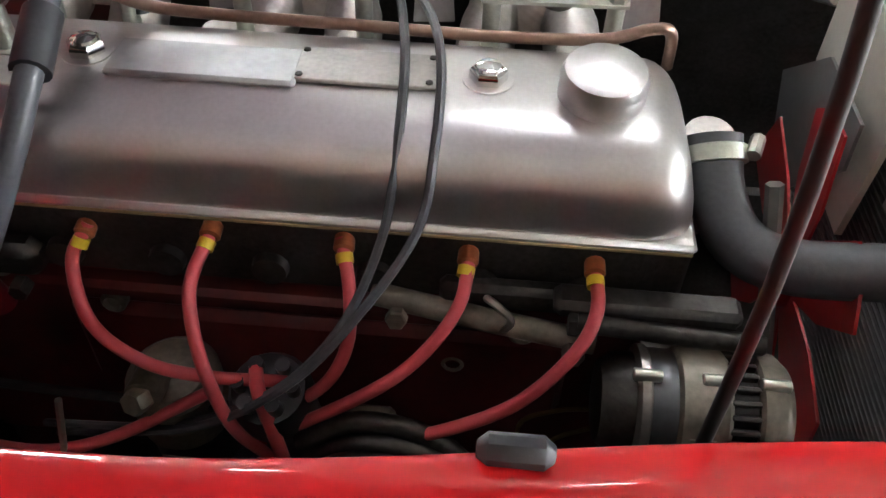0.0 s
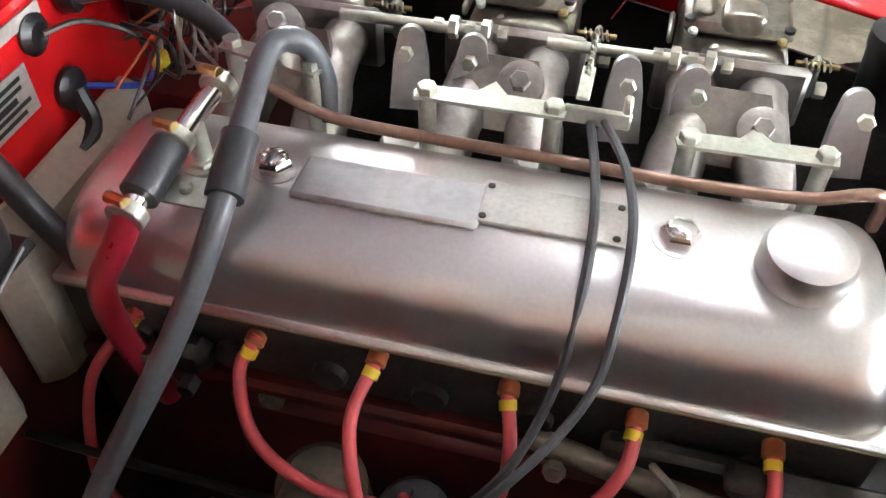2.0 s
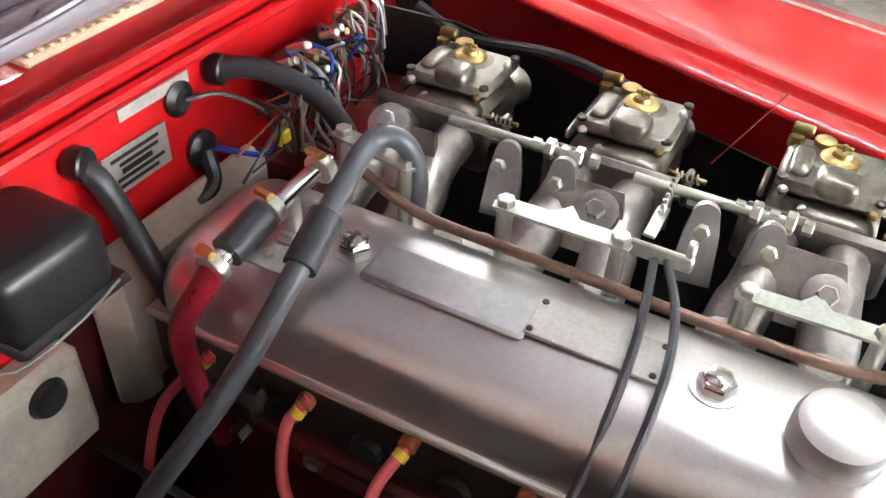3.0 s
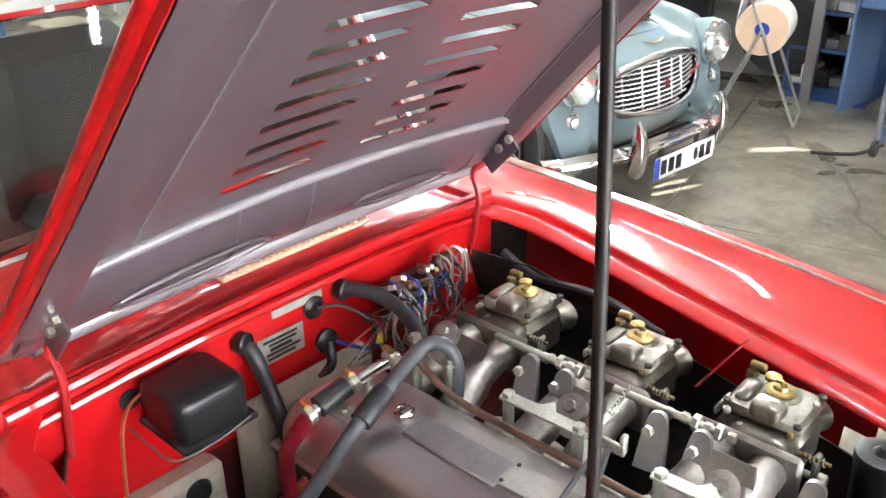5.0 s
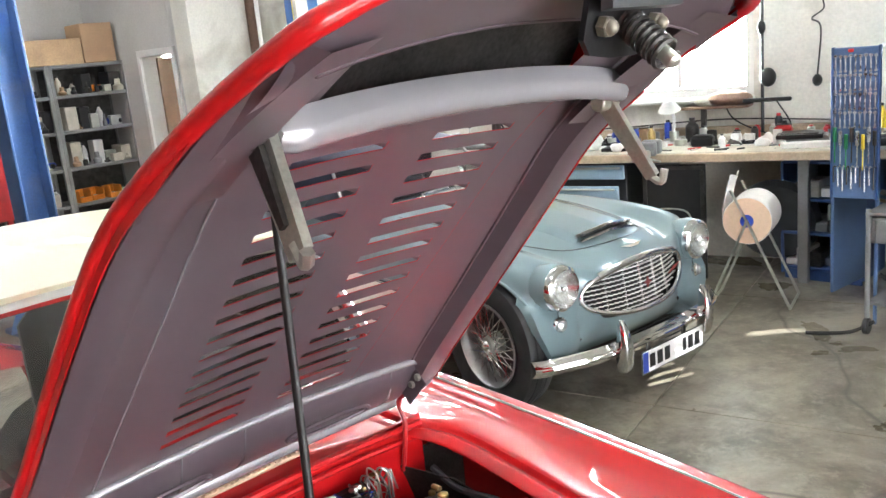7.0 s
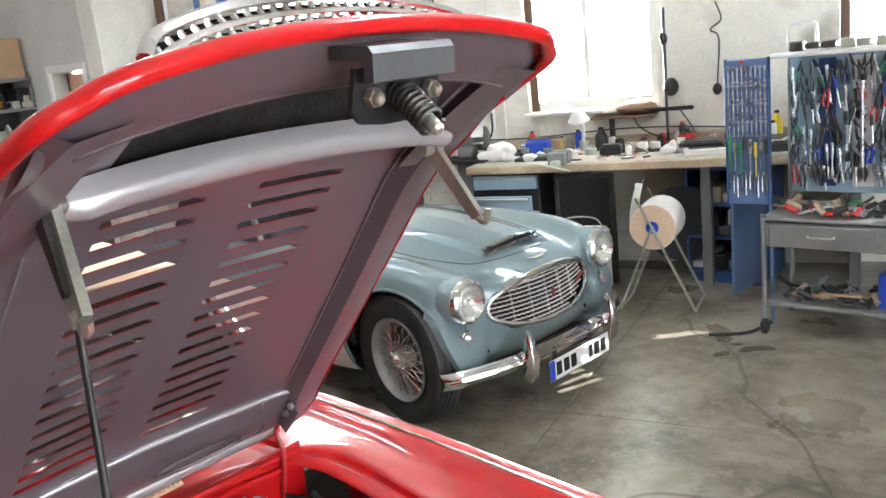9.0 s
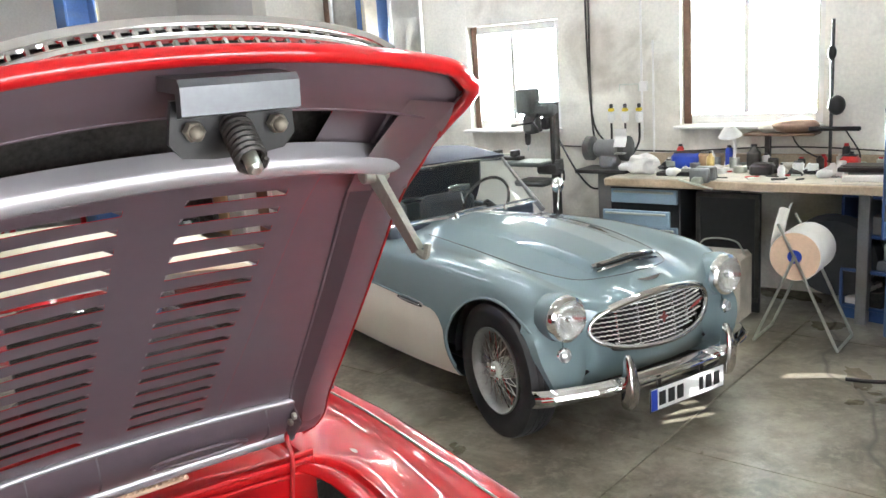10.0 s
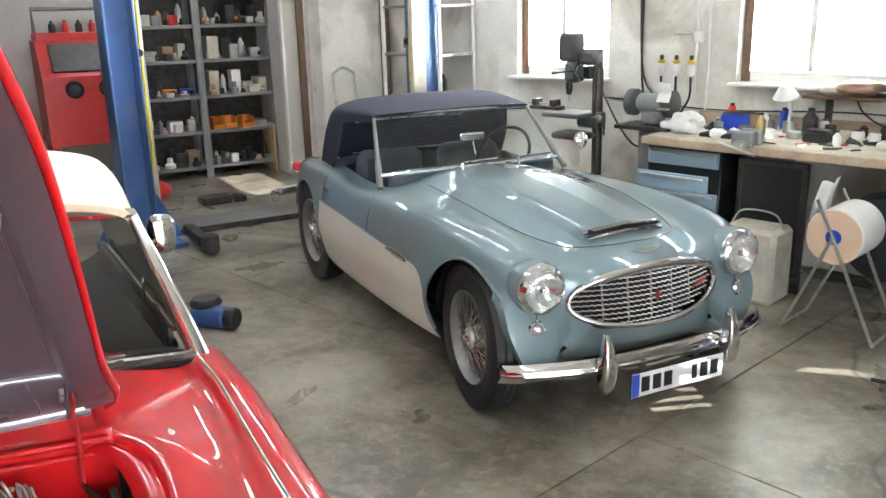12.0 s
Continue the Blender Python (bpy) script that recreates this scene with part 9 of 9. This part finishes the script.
# blue panels, and white strips that stand for window light in the tool wall
for k, (x, w, m) in enumerate(((-0.42, 0.10, M_CABBLUE), (-0.22, 0.12, M_WHITE), (-0.02, 0.09, M_WHITE), (0.12, 0.14, M_CABBLUE), (0.34, 0.12, M_BOARD))):
    part("wall_panel_light", Geo().box((x, TY1 - 0.013, 1.16), (w, 0.006, 0.76), 0.002), m, tr)
HANDLES = (M_BLACK, M_BLACK, M_BLACK, M_DSTEEL, M_REDP, M_BLUEP, M_BLACK, M_BLACK, M_DSTEEL, M_GREENP)


def pliers(x, y, z, h, m):
    t = thing("pliers", "pliers hanging on the tool wall", "pliers", (x, y, z - h * 0.6), "tool wall tools")
    lean = rs.uniform(-0.02, 0.02)
    for sgn in (-1, 1):
        part("handle", Geo().tube([(x, y, z), (x + sgn * 0.016 + lean, y - 0.004, z - h * 0.3), (x + sgn * 0.011 + lean, y - 0.004, z - h * 0.6)], [0.005, 0.008, 0.006], 6, 3), m, t)
    part("nose", Geo().cyl((x, y, z - 0.01), (x - lean, y, z + h * 0.3), 0.011, 0.004, 8), M_DSTEEL, t)


def driver(x, y, z, h, m):
    t = thing("screwdriver", "screwdriver hanging on the tool wall", "screwdriver", (x, y, z - h * 0.6), "tool wall tools")
    lean = rs.uniform(-0.03, 0.03)
    part("grip", Geo().cyl((x, y, z), (x + lean, y, z + h * 0.4), 0.013, 0.010, 8, 0.003), m, t)
    part("blade", Geo().cyl((x, y, z), (x - lean, y, z - h * 0.6), 0.0045, n=6), M_TOOL, t)


def spanner(x, y, z, h, m):
    t = thing("wrench", "steel wrench hanging on the tool wall", "wrench", (x, y, z - h), "tool wall tools")
    lean = rs.uniform(-0.04, 0.04)
    part("shank", Geo().tube([(x, y, z), (x + lean * 0.5, y, z - h * 0.5), (x + lean, y, z - h)], [0.012, 0.006, 0.010], 6, 3), rs.choice((M_TOOL, M_DSTEEL, M_TOOL)), t)


for row in range(6):
    x = T0 + 0.03
    while x < T1 - 0.03:
        z = 1.49 - 0.115 * row + rs.uniform(-0.025, 0.025)
        rs.choice((pliers, driver, spanner, pliers))(x, TY1 - 0.03 - rs.uniform(0, 0.025), z, rs.uniform(0.11, 0.22), rs.choice(HANDLES))
        x += rs.uniform(0.018, 0.05)
solo("torque_wrench", Geo().cyl((-0.22, TY1 - 0.06, 1.36), (-0.215, TY1 - 0.06, 0.90), 0.012, n=10, b=0.003).cyl((-0.22, TY1 - 0.06, 1.36), (-0.22, TY1 - 0.06, 1.40), 0.022, n=12), M_TOOL, "long steel torque wrench on the tool wall", "wrench", "tool wall tools")
for k in range(110):
    lvl = rs.choice((0.683, 0.683, 0.168))
    x, y = rs.uniform(T0 + 0.06, T1 - 0.06), rs.uniform(TY0 + 0.04, TY1 - 0.12)
    d = Vector((rs.uniform(-0.12, 0.12), rs.uniform(-0.06, 0.06), rs.uniform(0, 0.05)))
    r = rs.uniform(0.006, 0.022)
    solo("hand_tool", Geo().cyl((x, y, lvl + r), Vector((x, y, lvl + r)) + d, r, n=8, b=0.002), rs.choice((M_TOOL, M_DSTEEL, M_BLACK, M_DSTEEL, M_TOOL, M_REDP, M_DSTEEL, M_BLACK, M_GREENP, M_WOOD)), "tool lying on the trolley", "tool", "trolley tools")
for k in range(10):
    x = T0 + 0.08 + 0.095 * k
    solo("tool_part", Geo().box((x, TY1 - 0.1, 1.595 + 0.025), (0.08, rs.uniform(0.08, 0.2), rs.uniform(0.03, 0.06)), 0.008), rs.choice((M_DSTEEL, M_STEEL, M_WHITE, M_COPPER)), "metal part on the trolley's top shelf", "part", "trolley tools")
for k in range(6):
    hx, hy = T0 + 0.12 + 0.15 * k, TY0 + 0.1 + 0.03 * (k % 3)
    hm = thing("hammer", "hammer with a wooden handle on the trolley", "hammer", (hx, hy, 0.168), "trolley tools")
    part("shaft", Geo().cyl((hx, hy, 0.20), (hx + 0.24, hy - 0.05 + 0.03 * (k % 2), 0.215), 0.012, 0.010, 8, 0.002), M_PLY, hm)
    part("head", Geo().cyl((hx - 0.01, hy - 0.05, 0.20), (hx - 0.01, hy + 0.05, 0.20), 0.018, n=10, b=0.004), M_DSTEEL, hm)
crate((0.13, 4.47, 0.165), (0.34, 0.3, 0.20), M_BLUEP, "blue plastic crate on the trolley")
solo("floor_strap", Geo().tube([(-0.92, 4.07, 0.012), (-0.8, 4.13, 0.012), (-0.70, 4.2, 0.02), (-0.60, 4.25, 0.08)], 0.012, 6, 5), M_BLACK, "black strap trailing on the floor", "strap")

# blue trolley jack motor on the floor by the red car
jk = thing("floor_polisher", "small blue and black motor unit on the floor", "motor", (-3.5, 1.55, 0))
part("motor", Geo().cyl((-3.62, 1.45, 0.07), (-3.45, 1.60, 0.07), 0.07, n=20, b=0.012), M_CABBLUE, jk)
part("end_cap", Geo().cyl((-3.45, 1.60, 0.07), (-3.40, 1.645, 0.07), 0.068, n=20, b=0.01), M_BLACK, jk)
part("head", Geo().cyl((-3.60, 1.52, 0.125), (-3.60, 1.52, 0.17), 0.10, 0.09, 22, 0.012), M_BLACK, jk)
solo("shoe_scraper", Geo().box((-7.05, 2.55, 0.035), (0.22, 0.3, 0.07), 0.012).box((-7.0, 2.78, 0.03), (0.16, 0.12, 0.06), 0.01), M_DSTEEL, "dark tool lying on the floor before the shelves", "tool")
solo("broom", Geo().cyl((-8.2, 2.12, 0.05), (-8.3, 2.10, 1.45), 0.014, n=8).box((-8.2, 2.12, 0.04), (0.08, 0.28, 0.07), 0.012), M_PALE, "pale broom leaning against the shelf", "broom")

# what stands loose on the floor comes down to its level
for ob in list(scene.objects):
    if ob.parent is None and ob.name.split(".")[0] in ("lift_column", "lift_ramp", "jack_stand", "blast_cabinet", "rag_heap", "coat_rack", "sack_truck", "plank", "wall_pipe", "parts_rack", "folded_frame", "steel_bar", "tool_box", "waste_bin", "spare_wheel", "floor_polisher", "shoe_scraper", "broom", "floor_strap"):
        ob.location.z += FLOOR
